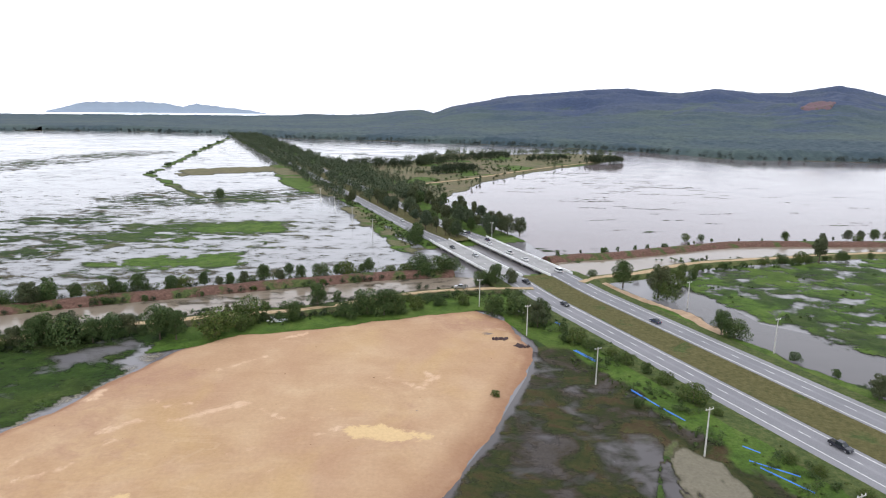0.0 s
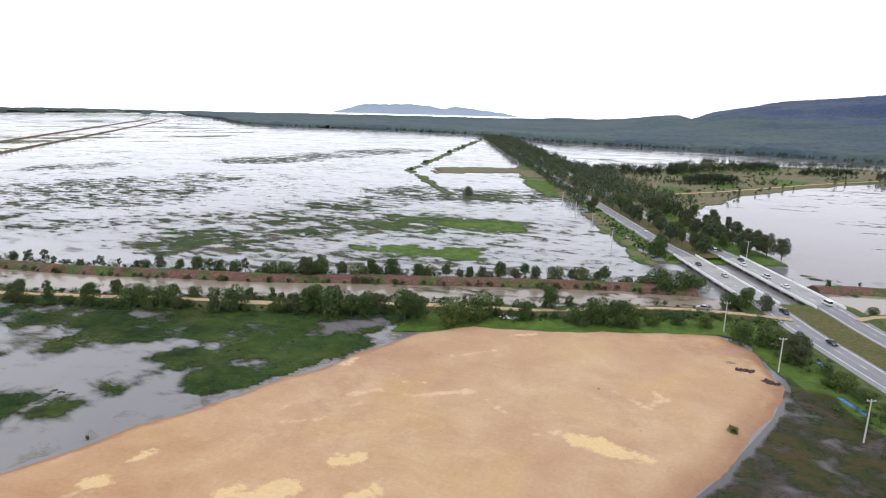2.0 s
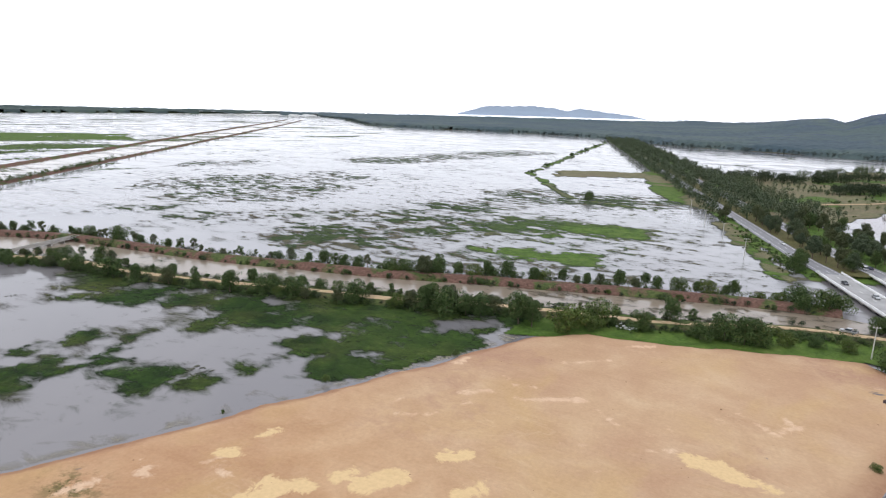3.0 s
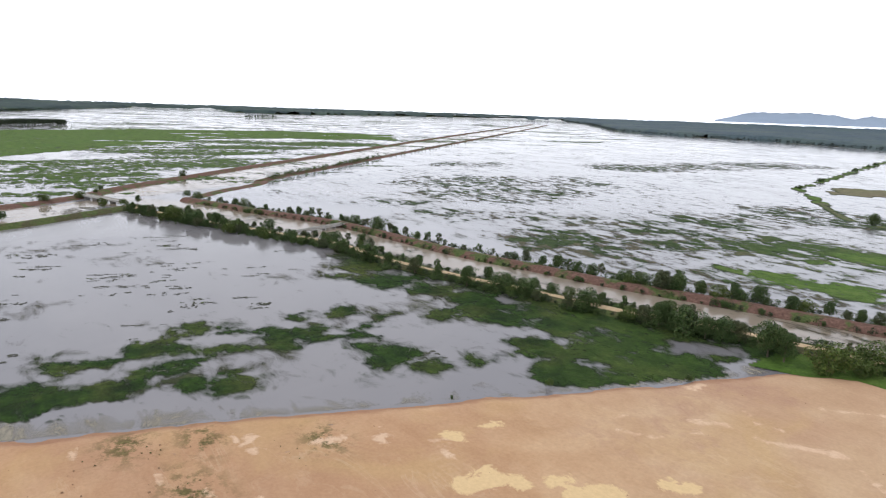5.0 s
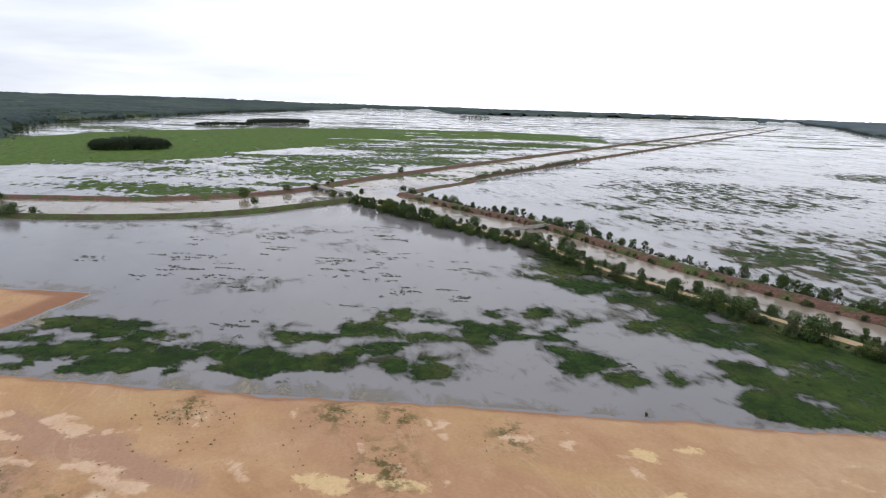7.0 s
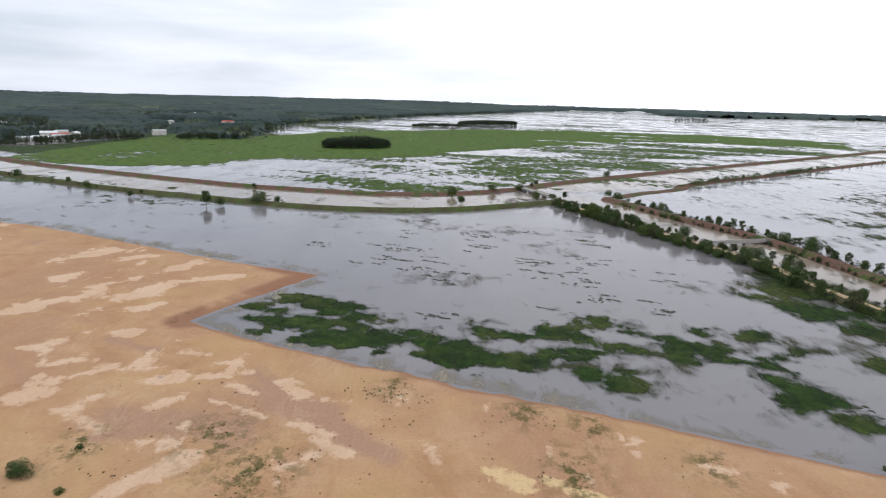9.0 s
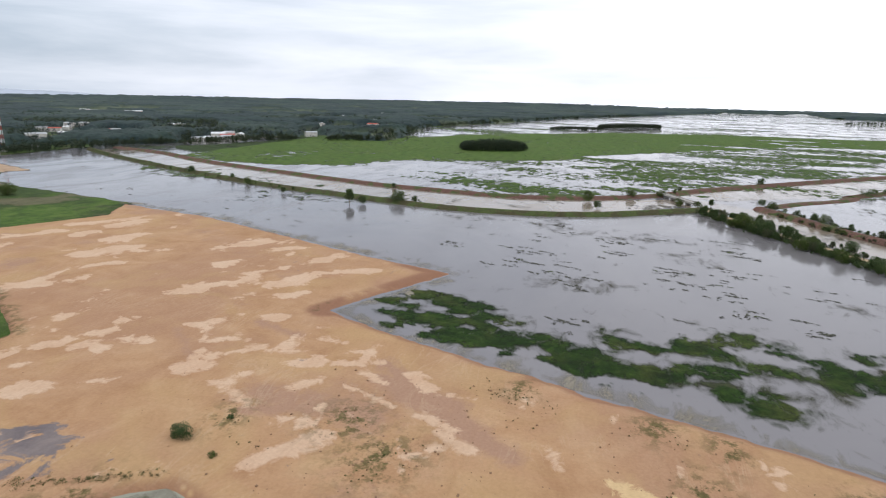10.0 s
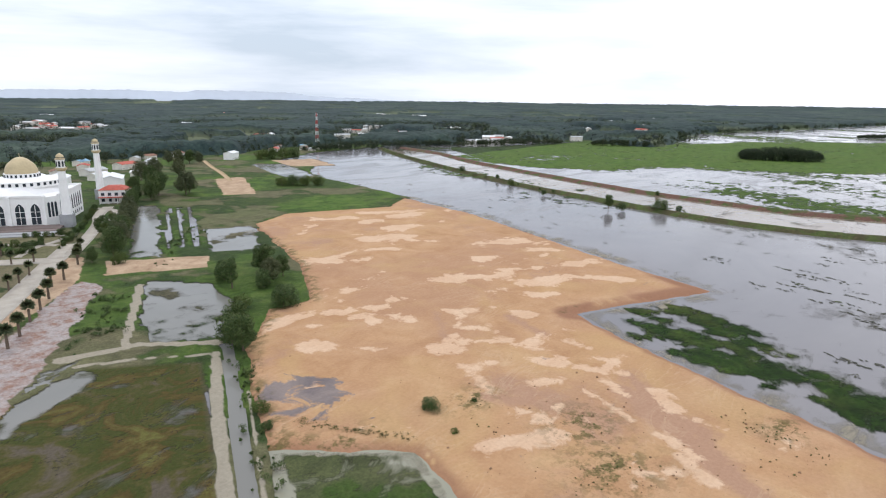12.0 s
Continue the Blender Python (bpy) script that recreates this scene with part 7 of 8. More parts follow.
def vehicle(kind, paint, x, y, z, heading, label):
    lower, upper = BODIES[kind]
    root = new("pickup_truck" if kind == "pickup" else "van" if kind == "van" else "car")
    bm = extrude_profile(lower, 0.88)
    bmesh.ops.bevel(bm, geom=bm.edges[:], offset=0.06, segments=2, affect="EDGES")
    body = part("body", bm, PAINT[paint], root)
    bm = extrude_profile(upper, 0.84, 0.84)
    bmesh.ops.bevel(bm, geom=bm.edges[:], offset=0.05, segments=1, affect="EDGES")
    cabin = part("glasshouse", bm, GLASS, root, "dark tinted windows")
    y0, y1, top = upper[1][0], upper[2][0], upper[2][1]
    boxed("roof", (-0.70, 0.70, y0, y1, top - 0.05, top + 0.035), PAINT[paint], root, bevel=0.02)
    ends = lower[0][0], lower[-1][0]
    for sx in (-0.62, 0.62):
        boxed("headlight", (sx - 0.17, sx + 0.17, ends[1] - 0.08, ends[1] + 0.07, 0.66, 0.8), LAMP, root, "clear headlight")
        boxed("tail_light", (sx - 0.12, sx + 0.12, ends[0] - 0.06, ends[0] + 0.08, 0.68, 0.85), REAR, root, "red tail light")
        for wy in (ends[0] + 0.85, ends[1] - 0.85):
            v, f = [], []
            o = 0.12 if sx > 0 else -0.12
            bm = bmesh.new()
            bmesh.ops.create_cone(bm, cap_ends=True, segments=14, radius1=0.34, radius2=0.34, depth=0.24, matrix=Matrix.Translation((math.copysign(0.80, sx), wy, 0.34)) @ Matrix.Rotation(radians(90), 4, "Y"))
            tyre = part("wheel", bm, TYRE, root)
            bm = bmesh.new()
            bmesh.ops.create_cone(bm, cap_ends=True, segments=12, radius1=0.21, radius2=0.21, depth=0.26, matrix=Matrix.Translation((math.copysign(0.80, sx), wy, 0.34)) @ Matrix.Rotation(radians(90), 4, "Y"))
            part("rim", bm, RIM, tyre)
    if kind == "pickup":
        boxed("load_bed", (-0.72, 0.72, -2.45, -1.05, 1.0, 1.10), TYRE, root, "dark open load bed")
    root.matrix_world = pose(x, y, z, 0, 0, heading)
    return tagged(root, label, "pickup" if kind == "pickup" else kind if kind == "van" else "car", "traffic on the highway")


for s, o, kind, paint in ((-43.5, 1.75, "pickup", "black"), (66.5, 1.75, "sedan", "black"), (96, 1.75, "pickup", "black"), (38.5, 20.75, "sedan", "blue"), (107, 24.25, "van", "white"), (131, 20.75, "sedan", "white"), (147, 20.75, "pickup", "white"),
                          (170, 20.75, "sedan", "white"), (180, 24.25, "sedan", "blue"), (204, 20.75, "van", "white"), (212, 20.75, "sedan", "white"), (206, 24.25, "sedan", "blue"), (147, 1.75, "sedan", "silver"), (168, -1.75, "sedan", "black"), (262, 1.75, "sedan", "white")):
    x, y = on_road(s, o)
    vehicle(kind, paint, x, y, float(deck(s)) + 0.012, HEADING + (180 if o < 10 else 0), {"black": "black", "white": "white", "blue": "navy blue", "silver": "silver grey"}[paint] + {"sedan": " saloon car driving on the highway", "pickup": " pickup truck driving on the highway", "van": " passenger van driving on the highway"}[kind])
tagged(vehicle("pickup", "silver", 14, 245, 1.42, 75, "silver pickup truck parked on the canal track"), group="")


# ---- houses, tower ----
ROOFS = {"red": plain("red_roof", (0.42, 0.10, 0.07), 0.7, grain=3), "blue": plain("blue_roof", (0.20, 0.36, 0.50), 0.6, grain=3), "grey": plain("grey_roof", (0.42, 0.43, 0.44), 0.6, grain=3),
         "white": plain("pale_roof", (0.72, 0.73, 0.74), 0.6, grain=3), "rust": plain("rust_roof", (0.24, 0.13, 0.09), 0.8, grain=3)}
WALL = plain("plaster_wall", (0.66, 0.63, 0.57), 0.85, grain=1.5)
PANE = plain("window_pane", (0.03, 0.04, 0.05), 0.15, spec=0.6)
WOOD_D = plain("brown_door", (0.14, 0.08, 0.05), 0.7)


def house(x, y, w, d, h, roof, turn, z=0.3, pitch=0.32, wall=None, label=""):
    root = new("house")
    boxed("wall", (-w / 2, w / 2, -d / 2, d / 2, -0.5, h), wall or WALL, root)
    bm = bmesh.new()
    e, t = 0.6, 0.14
    top = h + d / 2 * pitch
    for sy in (-1, 1):
        q = [(-w / 2 - e, sy * (d / 2 + e), h - e * pitch), (w / 2 + e, sy * (d / 2 + e), h - e * pitch), (w / 2 + e, 0, top), (-w / 2 - e, 0, top)]
        lo = [bm.verts.new(p) for p in q]
        hi = [bm.verts.new((a, b, c + t)) for a, b, c in q]
        bm.faces.new(lo), bm.faces.new(hi)
        for k in range(4):
            bm.faces.new((lo[k], lo[(k + 1) % 4], hi[(k + 1) % 4], hi[k]))
    bmesh.ops.recalc_face_normals(bm, faces=bm.faces[:])
    part("roof", bm, ROOFS[roof], root, roof + " sheet roof" if roof != "white" else "pale sheet roof")
    for sx in (-1, 1):
        bm = bmesh.new()
        bm.faces.new([bm.verts.new(p) for p in ((sx * (w / 2 - 0.02), -d / 2, h - 0.01), (sx * (w / 2 - 0.02), d / 2, h - 0.01), (sx * (w / 2 - 0.02), 0, top))])
        part("gable", bm, wall or WALL, root)
    for sy in (-1, 1):
        n = max(2, int(w / 4))
        for k in range(n):
            cx = -w / 2 + w * (k + 0.5) / n
            if k == n // 2:
                boxed("door", (cx - 0.5, cx + 0.5, sy * d / 2 - 0.05, sy * d / 2 + 0.05, 0, 2.1), WOOD_D, root, "brown door")
            else:
                win = boxed("window", (cx - 0.65, cx + 0.65, sy * d / 2 - 0.04, sy * d / 2 + 0.04, 1.0, 2.2), WHITE, root)
                boxed("pane", (cx - 0.55, cx + 0.55, sy * d / 2 - 0.055, sy * d / 2 + 0.055, 1.1, 2.1), PANE, win, "dark pane")
    root.matrix_world = pose(x, y, z, 0, 0, turn)
    return tagged(root, label or {"red": "small village house with a red sheet roof", "blue": "small village house with a blue sheet roof", "grey": "village house with a grey sheet roof", "white": "white-walled village house with a pale roof",
                                  "rust": "old village house with a rusty roof"}[roof], "house", "village houses")


house(-434, -634, 20, 11, 7.5, "white", 35, wall=WHITE, label="plain white hall with a pale roof beside the meadow")
for x, y, w, d, h, r, a in ((-543, -748, 22, 14, 4.5, "blue", 40), (-533, -681, 20, 11, 4.0, "red", 40), (-500, -715, 12, 9, 3.5, "red", 20), (-553, -700, 14, 9, 3.5, "grey", 35), (-478, -714, 14, 10, 4.0, "grey", 30), (-305, -624, 20, 12, 5.5, "red", 20),
                            (-345, -648, 24, 9, 4.0, "white", 55), (-335, -640, 18, 8, 3.5, "grey", 55), (-285, -565, 16, 9, 4.0, "white", 60), (-262, -596, 22, 12, 5.0, "grey", 25), (-250, -560, 16, 10, 5.0, "white", 25), (-372, -702, 14, 10, 4.0, "rust", 15),
                            (-400, -700, 12, 10, 4.0, "grey", 60), (-420, -712, 14, 9, 4.0, "rust", 35), (-600, -668, 14, 8, 3.5, "grey", 20), (-640, -668, 12, 8, 3.5, "white", 50), (-580, -676, 10, 8, 3.2, "rust", 10), (-575, -655, 10, 7, 3.2, "grey", 70),
                            (-290, -683, 14, 10, 5.0, "blue", 30), (-273, -640, 14, 10, 5.0, "red", 60), (-322, -612, 10, 8, 4.0, "white", 20), (-506, -800, 16, 10, 4.5, "grey", 10), (-530, -790, 14, 10, 4.0, "rust", 70), (-480, -760, 12, 9, 4.0, "white", 40),
                            (-568, -720, 14, 9, 4.0, "rust", 25), (-600, -700, 12, 9, 4.0, "blue", 60), (-396, -760, 14, 9, 4.0, "white", 35), (-445, -720, 12, 8, 4.0, "red", 15), (-350, -690, 12, 9, 4.0, "grey", 45), (-240, -620, 12, 9, 4.0, "rust", 75)):
    house(x, y, w, d, h, r, a)
rd = random.Random(2)
for x, y in HAMLETS:
    for k in range(2):
        house(x + rd.uniform(-14, 14), y + rd.uniform(-14, 14), rd.uniform(12, 24) * (1.5 if y < -1200 else 1), rd.uniform(9, 14), rd.uniform(4.5, 7.5) * (1.4 if y < -1200 else 1), rd.choice(("white", "grey", "white", "red")), rd.uniform(0, 180), 0.5 + float(rise(np.array(float(x)), np.array(float(y)))))
house(-1398, -494, 26, 14, 7, "red", 70, 0.6)

MAST_RED, MAST_WHITE = plain("mast_red", (0.45, 0.06, 0.05), 0.6), plain("mast_white", (0.75, 0.75, 0.74), 0.6)


def mast(x, y, h):
    root = new("lattice_mast")
    n = 9
    for k in range(n):
        z0, z1 = h * k / n, h * (k + 1) / n
        r0, r1 = 3.0 - 2.2 * k / n, 3.0 - 2.2 * (k + 1) / n
        v, f = [], []
        for i in range(4):
            a0, a1 = math.pi / 4 + i * math.pi / 2, math.pi / 4 + (i + 1) * math.pi / 2
            p, q = (math.cos(a0) * r0, math.sin(a0) * r0, z0), (math.cos(a0) * r1, math.sin(a0) * r1, z1)
            p2, q2 = (math.cos(a1) * r0, math.sin(a1) * r0, z0), (math.cos(a1) * r1, math.sin(a1) * r1, z1)
            limb(v, f, p, q, 0.2, 0.2, 4)
            limb(v, f, p, q2, 0.11, 0.11, 4)
            limb(v, f, p2, q, 0.11, 0.11, 4)
            limb(v, f, q, q2, 0.11, 0.11, 4)
        sec = raw("section", v, f, MAST_WHITE if k % 2 else MAST_RED, smooth=False, parent=root)
        sec["label"] = "white lattice section" if k % 2 else "red lattice section"
    for k, (z, a) in enumerate(((h - 2, 0.3), (h - 2, 2.4), (h - 5, 4.5), (h - 6, 1.2))):
        boxed("antenna_panel", (math.cos(a) * 1.5 - 0.25, math.cos(a) * 1.5 + 0.25, math.sin(a) * 1.5 - 0.25, math.sin(a) * 1.5 + 0.25, z - 1.2, z + 1.2), MAST_WHITE, root)
    root.location = (x, y, 0.3)
    return tagged(root, "tall red and white lattice telephone mast", "mast")


mast(-637, -712, 48)

# ---- the domed prayer hall and its grounds ----
GOLD = plain("pale_gold_dome", (0.50, 0.41, 0.25), 0.55, 0.05, grain=0.8, vary=0.08)
STONE_GREY = plain("grey_stone", (0.30, 0.31, 0.32), 0.7, grain=1.2)
TERRACE = plain("terracotta_paving", (0.19, 0.15, 0.135), 0.85, grain=0.9, vary=0.15)
HALL_TURN = math.degrees(math.atan2(-0.62, 0.785))
HALL_AT = (-142, -378)


def arch_outline(w, h, n=7):
    """A pointed arch, from foot to foot, w wide and h high."""
    spring = h - w * 0.85
    right = [(w / 2 - w * (1 - math.cos(a)) , spring + w * math.sin(a)) for a in [math.acos(0.5) * k / n for k in range(n + 1)]]
    scale = (h - spring) / (right[-1][1] - spring)
    right = [(x, spring + (z - spring) * scale) for x, z in right]
    return [(w / 2, 0)] + right + [(-x, z) for x, z in reversed(right[:-1])] + [(-w / 2, 0)]


def arch_panel(bm, m, w, h, y0, y1):
    """A filled pointed arch between two depths; m takes its plane (x across, y out, z up) to the hall."""
    pts = arch_outline(w, h)
    a = [bm.verts.new(m @ Vector((x, y0, z))) for x, z in pts]
    b = [bm.verts.new(m @ Vector((x, y1, z))) for x, z in pts]
    bm.faces.new(a), bm.faces.new(list(reversed(b)))
    for k in range(len(pts)):
        bm.faces.new((a[k], a[(k + 1) % len(pts)], b[(k + 1) % len(pts)], b[k]))
    bmesh.ops.recalc_face_normals(bm, faces=bm.faces[:])


def prism(bm, n, r0, r1, z0, z1, cx=0, cy=0, turn=0.0):
    bmesh.ops.create_cone(bm, cap_ends=True, segments=n, radius1=r0, radius2=r1, depth=z1 - z0, matrix=Matrix.Translation((cx, cy, (z0 + z1) / 2)) @ Matrix.Rotation(turn, 4, "Z"))


def dome_mesh(r, squash, z, cx, cy, segs=28, rings=12):
    bm = bmesh.new()
    bmesh.ops.create_uvsphere(bm, u_segments=segs, v_segments=rings * 2, radius=r)
    bmesh.ops.delete(bm, geom=[v for v in bm.verts if v.co.z < -0.22 * r], context="VERTS")
    for v in bm.verts:
        v.co.z *= squash
        if v.co.z > 0.8 * r * squash:
            v.co.z += (v.co.z - 0.8 * r * squash) * 0.5
        v.co += Vector((cx, cy, z))
    return bm


def prayer_hall():
    root = new("prayer_hall")
    w, d, h = 62.0, 51.0, 16.5
    # local axes: x along the front (away from the corner minaret), y to the back is negative
    bm = bmesh.new()
    prof = [(5, 0), (w, 0), (w, -d), (0, -d), (0, -6)]
    lo, hi = [bm.verts.new((x, y, -0.5)) for x, y in prof], [bm.verts.new((x, y, h)) for x, y in prof]
    bm.faces.new(lo), bm.faces.new(hi)
    for k in range(len(prof)):
        bm.faces.new((lo[k], lo[(k + 1) % 5], hi[(k + 1) % 5], hi[k]))
    bmesh.ops.recalc_face_normals(bm, faces=bm.faces[:])
    body = part("wall", bm, WHITE, root)
    bm = bmesh.new()
    for x0, x1, y0, y1 in ((4.5, w, -0.5, 0.5), (w - 0.5, w + 0.5, -d, 0), (-0.5, 0.5, -d, -5.5), (0, w, -d - 0.5, -d + 0.5)):
        box(bm, x0, x1, y0, y1, h, h + 1.1)
    part("parapet", bm, WHITE, root)
    # front arches in pairs between piers
    for k, x in enumerate((10.0, 17.5, 27.5, 35.0, 45.0, 52.5)):
        m = Matrix.Translation((x, 0, 1.6))
        bm = bmesh.new()
        arch_panel(bm, m, 5.6, 12.2, 0.0, 0.35)
        surround = part("arch", bm, WHITE, root)
        bm = bmesh.new()
        arch_panel(bm, m, 4.6, 11.5, 0.3, 0.42)
        part("arch_glazing", bm, PANE, surround, "dark glazed arch")
        for zz in (4.0, 7.0):
            boxed("transom", (x - 2.2, x + 2.2, 0.38, 0.56, 1.6 + zz - 0.12, 1.6 + zz + 0.12), WHITE, surround)
        boxed("mullion", (x - 0.12, x + 0.12, 0.38, 0.56, 1.6, 12.2), WHITE, surround)
    for x in (5.4, 22.5, 40, 57.5):
        boxed("pier", (x - 0.8, x + 0.8, -0.2, 1.5, -0.4, h + 0.6), WHITE, root, bevel=0.1)
    # side towards the ponds: slim lancets over small square windows
    for k in range(10):
        y = -9.0 - k * 4.2
        m = Matrix.Translation((0, y, 5.2)) @ Matrix.Rotation(radians(90), 4, "Z")
        bm = bmesh.new()
        arch_panel(bm, m, 1.9, 8.4, -0.02, 0.14)
        win = part("window", bm, STONE_GREY, root)
        bm = bmesh.new()
        arch_panel(bm, m, 1.4, 8.0, 0.1, 0.2)
        part("pane", bm, PANE, win)
        win = boxed("window", (-0.14, 0.02, y - 0.9, y + 0.9, 1.4, 3.4), STONE_GREY, root)
        boxed("pane", (-0.2, -0.1, y - 0.6, y + 0.6, 1.6, 3.2), PANE, win)
    cham = Matrix.Translation((2.5, -3, 5.2)) @ Matrix.Rotation(math.atan2(6, 5) , 4, "Z")
    for off in (-2.0, 0.0, 2.0):
        bm = bmesh.new()
        arch_panel(bm, cham @ Matrix.Translation((off, 0, 0)), 1.3, 8.4, 0.02, 0.16)
        part("window", bm, PANE, root)
    cx, cy = 25.0, -32.0
    bm = bmesh.new()
    prism(bm, 12, 27, 21, h, h + 4.2, cx + 6, cy + 2, 0.26)
    part("roof_slope", bm, WHITE, root)
    bm = bmesh.new()
    prism(bm, 24, 20, 20, h + 3.2, h + 6.6, cx, cy)
    tier = part("lower_drum", bm, WHITE, root)
    for k in range(36):
        a = 2 * math.pi * k / 36
        bm = bmesh.new()
        box(bm, -0.75, 0.75, -0.1, 0.14, h + 4.3, h + 6.0, Matrix.Translation((cx, cy, 0)) @ Matrix.Rotation(a, 4, "Z") @ Matrix.Translation((0, 20, 0)))
        part("drum_window", bm, PANE, tier)
    bm = bmesh.new()
    prism(bm, 24, 20.6, 9.6, h + 6.6, h + 8.0, cx, cy)
    part("upper_roof", bm, WHITE, root)
    bm = bmesh.new()
    prism(bm, 24, 9.2, 9.2, h + 7.4, h + 10.2, cx, cy)
    drum = part("upper_drum", bm, WHITE, root)
    for k in range(24):
        bm = bmesh.new()
        box(bm, -0.55, 0.55, -0.1, 0.14, h + 8.2, h + 9.7, Matrix.Translation((cx, cy, 0)) @ Matrix.Rotation(2 * math.pi * k / 24, 4, "Z") @ Matrix.Translation((0, 9.2, 0)))
        part("drum_window", bm, PANE, drum)
    part("dome", dome_mesh(8.4, 0.95, h + 10.6, cx, cy), GOLD, root, "pale gold ribbed dome", smooth=True)
    bm = bmesh.new()
    prism(bm, 8, 0.3, 0.05, h + 18.4, h + 21.5, cx, cy)
    part("finial", bm, GOLD, root, "slim gold finial")
    root.matrix_world = pose(*HALL_AT, 0.5, 0, 0, HALL_TURN)
    return tagged(root, "large white domed prayer hall with tall pointed arches", "mosque")


prayer_hall()


def minaret(x, y, h, turn, label):
    root = new("minaret")
    bm = bmesh.new()
    box(bm, -3.2, 3.2, -3.2, 3.2, -0.6, 7.0)
    bmesh.ops.bevel(bm, geom=bm.edges[:], offset=0.15, segments=1, affect="EDGES")
    part("base", bm, STONE_GREY, root, "grey stone base")
    bm = bmesh.new()
    prism(bm, 8, 2.6, 1.9, 7.0, h * 0.78, turn=radians(22.5))
    part("shaft", bm, WHITE, root)
    bm = bmesh.new()
    prism(bm, 8, 2.0, 2.9, h * 0.765, h * 0.79, turn=radians(22.5))
    prism(bm, 8, 2.9, 2.9, h * 0.79, h * 0.81, turn=radians(22.5))
    part("balcony", bm, GOLD, root, "cream balcony ring")
    bm = bmesh.new()
    prism(bm, 8, 2.3, 2.3, h * 0.81, h * 0.92, turn=radians(22.5))
    lantern = part("lantern", bm, WHITE, root)
    for k in range(8):
        bm = bmesh.new()
        arch_panel(bm, Matrix.Rotation(k * math.pi / 4, 4, "Z") @ Matrix.Translation((0, 2.1, h * 0.825)), 1.0, h * 0.08, 0, 0.12)
        part("opening", bm, PANE, lantern)
    bm = bmesh.new()
    prism(bm, 8, 2.7, 2.5, h * 0.92, h * 0.935, turn=radians(22.5))
    part("cornice", bm, GOLD, root)
    part("dome", dome_mesh(2.0, 0.95, h * 0.95, 0, 0, 16, 7), GOLD, root, "small cream dome", smooth=True)
    root.matrix_world = pose(x, y, 0.4, 0, 0, turn)
    return tagged(root, label, "minaret", "minarets")


minaret(-146, -374.5, 40.5, HALL_TURN, "white minaret at the corner of the prayer hall")
minaret(-203, -457, 42.0, HALL_TURN, "tall white minaret with a grey stone base")


def annex():
    root = new("annex")
    boxed("wall", (-9, 9, -6, 6, -0.5, 9), WHITE, root)
    for k in range(4):
        for z in (1.2, 5.2):
            for sy in (-1, 1):
                win = boxed("window", (-7.2 + k * 4.2, -5.0 + k * 4.2, sy * 6 - 0.08, sy * 6 + 0.08, z, z + 2.2), STONE_GREY, root)
                boxed("pane", (-7.0 + k * 4.2, -5.2 + k * 4.2, sy * 6 - 0.12, sy * 6 + 0.12, z + 0.2, z + 2.0), PANE, win)
    bm = bmesh.new()
    bmesh.ops.create_cone(bm, cap_ends=True, segments=4, radius1=11.5, radius2=5.0, depth=2.6, matrix=Matrix.Diagonal((1.15, 0.8, 1, 1)) @ Matrix.Translation((0, 0, 10.3)) @ Matrix.Rotation(radians(45), 4, "Z"))
    part("roof", bm, ROOFS["red"], root, "red hipped roof")
    boxed("porch_roof", (-9, 9, 6, 9, 4.2, 4.5), ROOFS["red"], root, "red lean-to roof")
    for x in (-8, -2.7, 2.7, 8):
        boxed("porch_post", (x - 0.2, x + 0.2, 8.4, 8.8, -0.4, 4.2), WHITE, root)
    root.matrix_world = pose(-203, -436, 0.4, 0, 0, HALL_TURN)
    return tagged(root, "two-storey white annex with a red roof", "building")


annex()
house(-232, -500, 26, 16, 9, "white", 60, wall=WHITE, label="white hall with a pale roof behind the prayer hall")
house(-195, -505, 24, 14, 12, "white", 58, wall=WHITE, label="white hall with a pale roof behind the prayer hall")
house(-176, -490, 18, 12, 15, "white", 58, wall=WHITE, label="tall white block behind the prayer hall")


def terrace():
    root = new("terrace")
    for k, (o, z) in enumerate(((26, 0.25), (21, 0.6), (16, 0.95), (11, 1.3))):
        boxed("step", (-4, 70, 0.6, o, -0.4, z), TERRACE if k > 1 else STONE_GREY, root, bevel=0.05)
    root.matrix_world = pose(*HALL_AT, 0.5, 0, 0, HALL_TURN)
    return tagged(root, "broad stepped terracotta terrace before the hall", "terrace", kind="structure")


terrace()
PAVING = plain("pale_paving", (0.38, 0.345, 0.295), 0.85, grain=1.5)


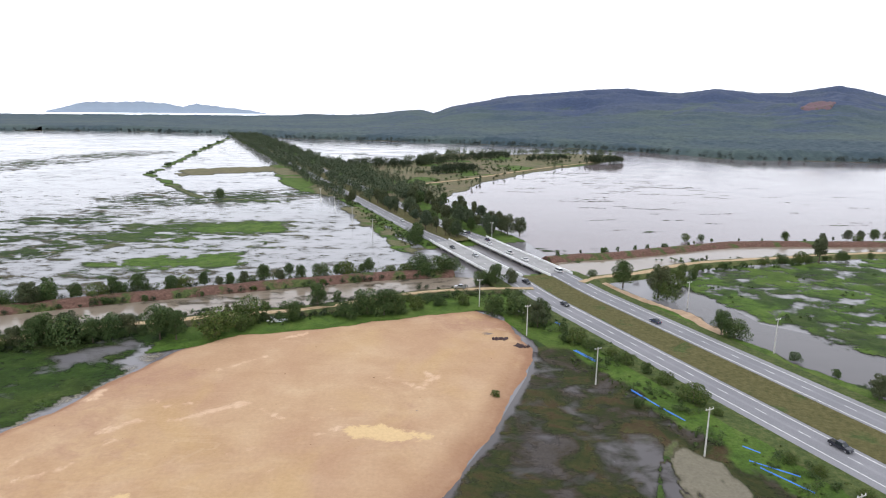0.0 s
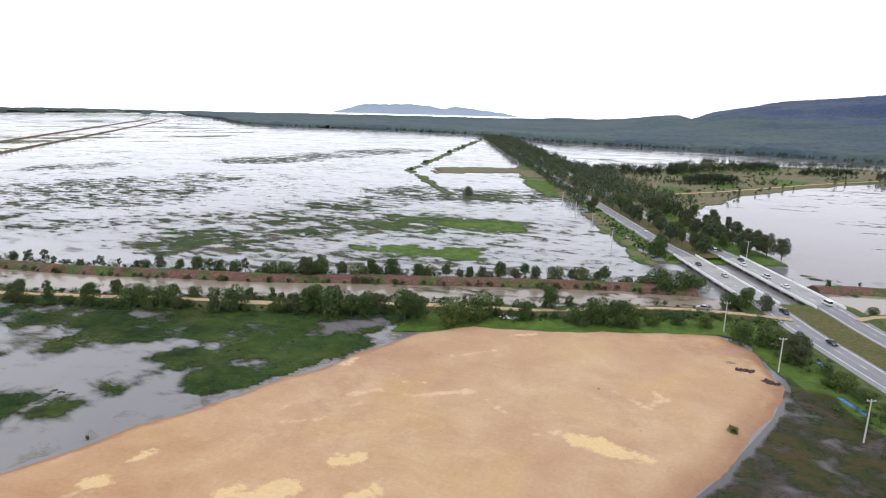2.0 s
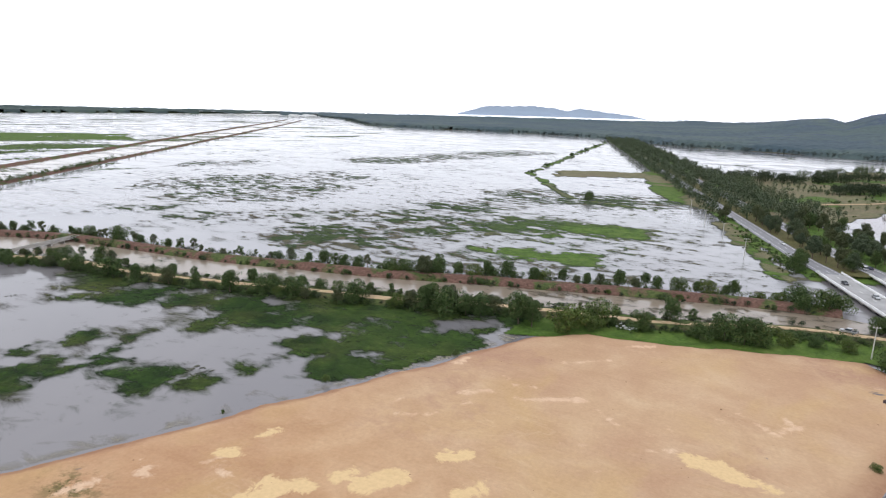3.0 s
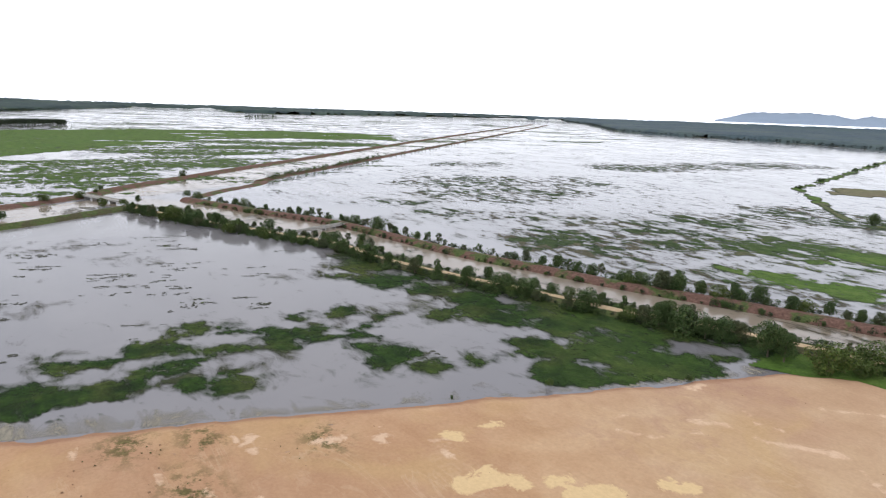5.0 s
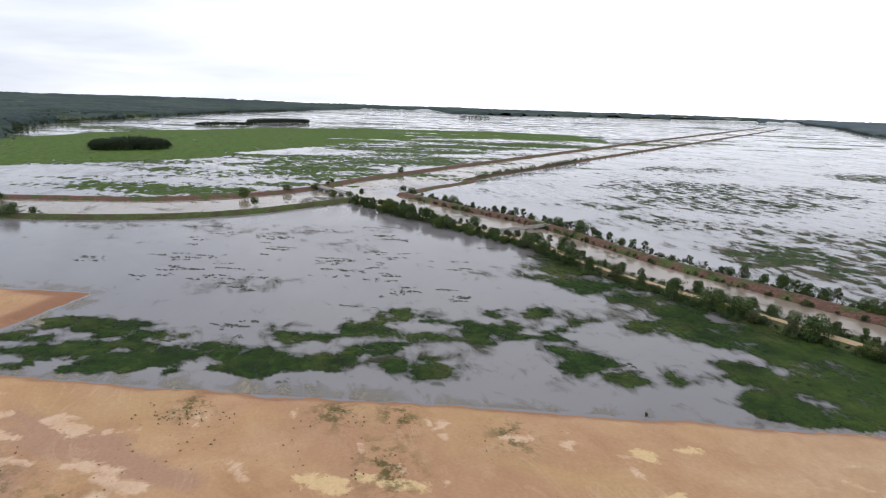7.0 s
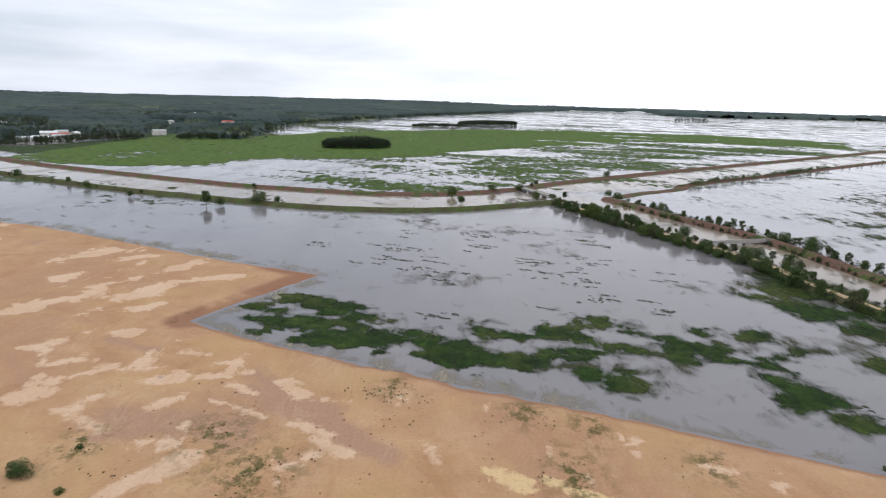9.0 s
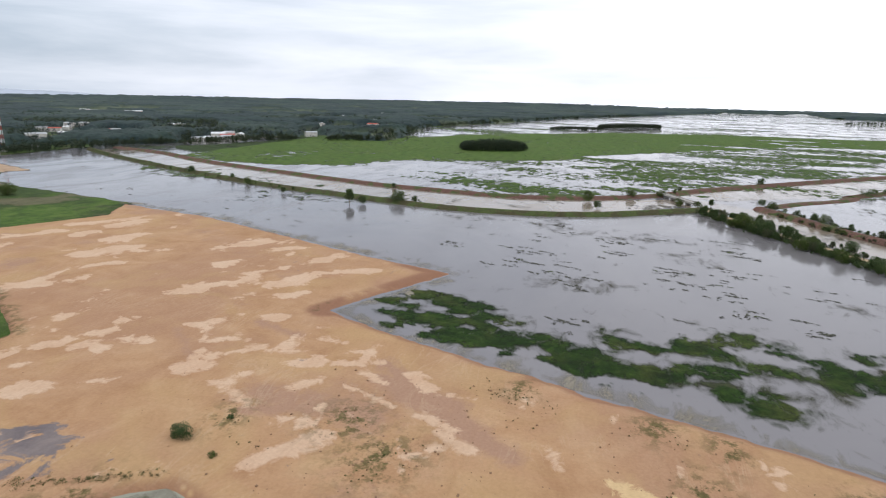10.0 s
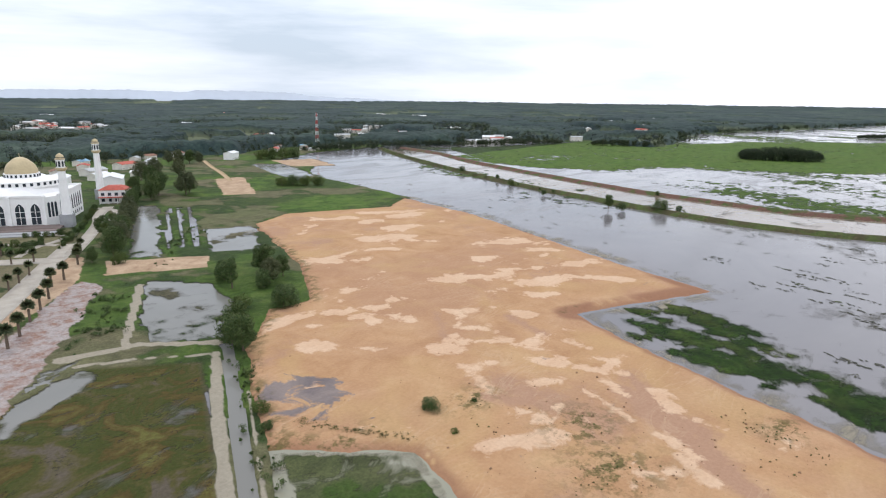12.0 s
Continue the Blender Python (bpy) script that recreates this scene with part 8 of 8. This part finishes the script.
def lane(name, pts, width, label, z=0.62, material=None):
    w = width / 2
    return setting(sweep(name, pts, [(-w - 0.25, z - 0.5), (-w - 0.2, z + 0.1), (-w, z + 0.1), (-w + 0.02, z), (w - 0.02, z), (w, z + 0.1), (w + 0.2, z + 0.1), (w + 0.25, z - 0.5)], material or PAVING, 4.0), label, "road")


lane("road_drive", [(-20, -180), (-64, -238), (-110, -303), (-128, -328)], 8, "pale concrete drive beside the palms")
lane("road_cross", [(-112, -298), (-92, -314), (-60, -340), (0, -388)], 9, "pale concrete cross lane before the hall", 0.64)
lane("road_side", [(-118, -306), (-140, -338), (-160, -370), (-172, -395), (-190, -420)], 6, "pale concrete lane along the hall's side", 0.66)
lane("path_garden", [(-158, -372), (-168, -374), (-176, -384), (-186, -404), (-182, -420)], 3, "curved garden path beside the hall", 0.68)
lane("path_court", [(-100, -318), (-112, -332), (-126, -340), (-140, -352)], 2.4, "narrow paved garden path before the hall", 0.67)
lane("path_beds", [(-122, -330), (-112, -344), (-100, -354), (-86, -362)], 2.4, "narrow paved garden path before the hall", 0.69)
lane("path_lawn", [(-138, -346), (-128, -358), (-118, -366)], 2.0, "narrow paved garden path before the hall", 0.7)
lane("road_meadow", [(-318, -470), (-345, -522), (-372, -580), (-402, -640)], 4, "pale dirt lane crossing the meadow", 0.6, TRACK)
lane("road_village", [(-290, -540), (-310, -600), (-330, -660)], 6, "pale village lane between houses", 0.6, TRACK)
spots = []
for a, b in (((-150, -345), (-176, -384)), ((-120, -322), (-146, -360)), ((-146, -360), (-172, -402)), ((-108, -322), (-80, -344))):
    for k in range(8):
        t = k / 8
        spots.append((a[0] + (b[0] - a[0]) * t + rnd.uniform(-1, 1), a[1] + (b[1] - a[1]) * t + rnd.uniform(-1, 1)))
for a, b in (((-104, -326), (-122, -344)), ((-118, -336), (-96, -352)), ((-134, -350), (-118, -362)), ((-168, -398), (-184, -424)), ((-150, -352), (-166, -378))):
    for k in range(7):
        t = k / 7
        spots.append((a[0] + (b[0] - a[0]) * t + rnd.uniform(-1.2, 1.2), a[1] + (b[1] - a[1]) * t + rnd.uniform(-1.2, 1.2)))
for x, y in spots:
    plant("bush", x, y, 0.4, rnd.uniform(1.4, 3.8), "clipped green shrub in the hall's garden", "garden shrubs")
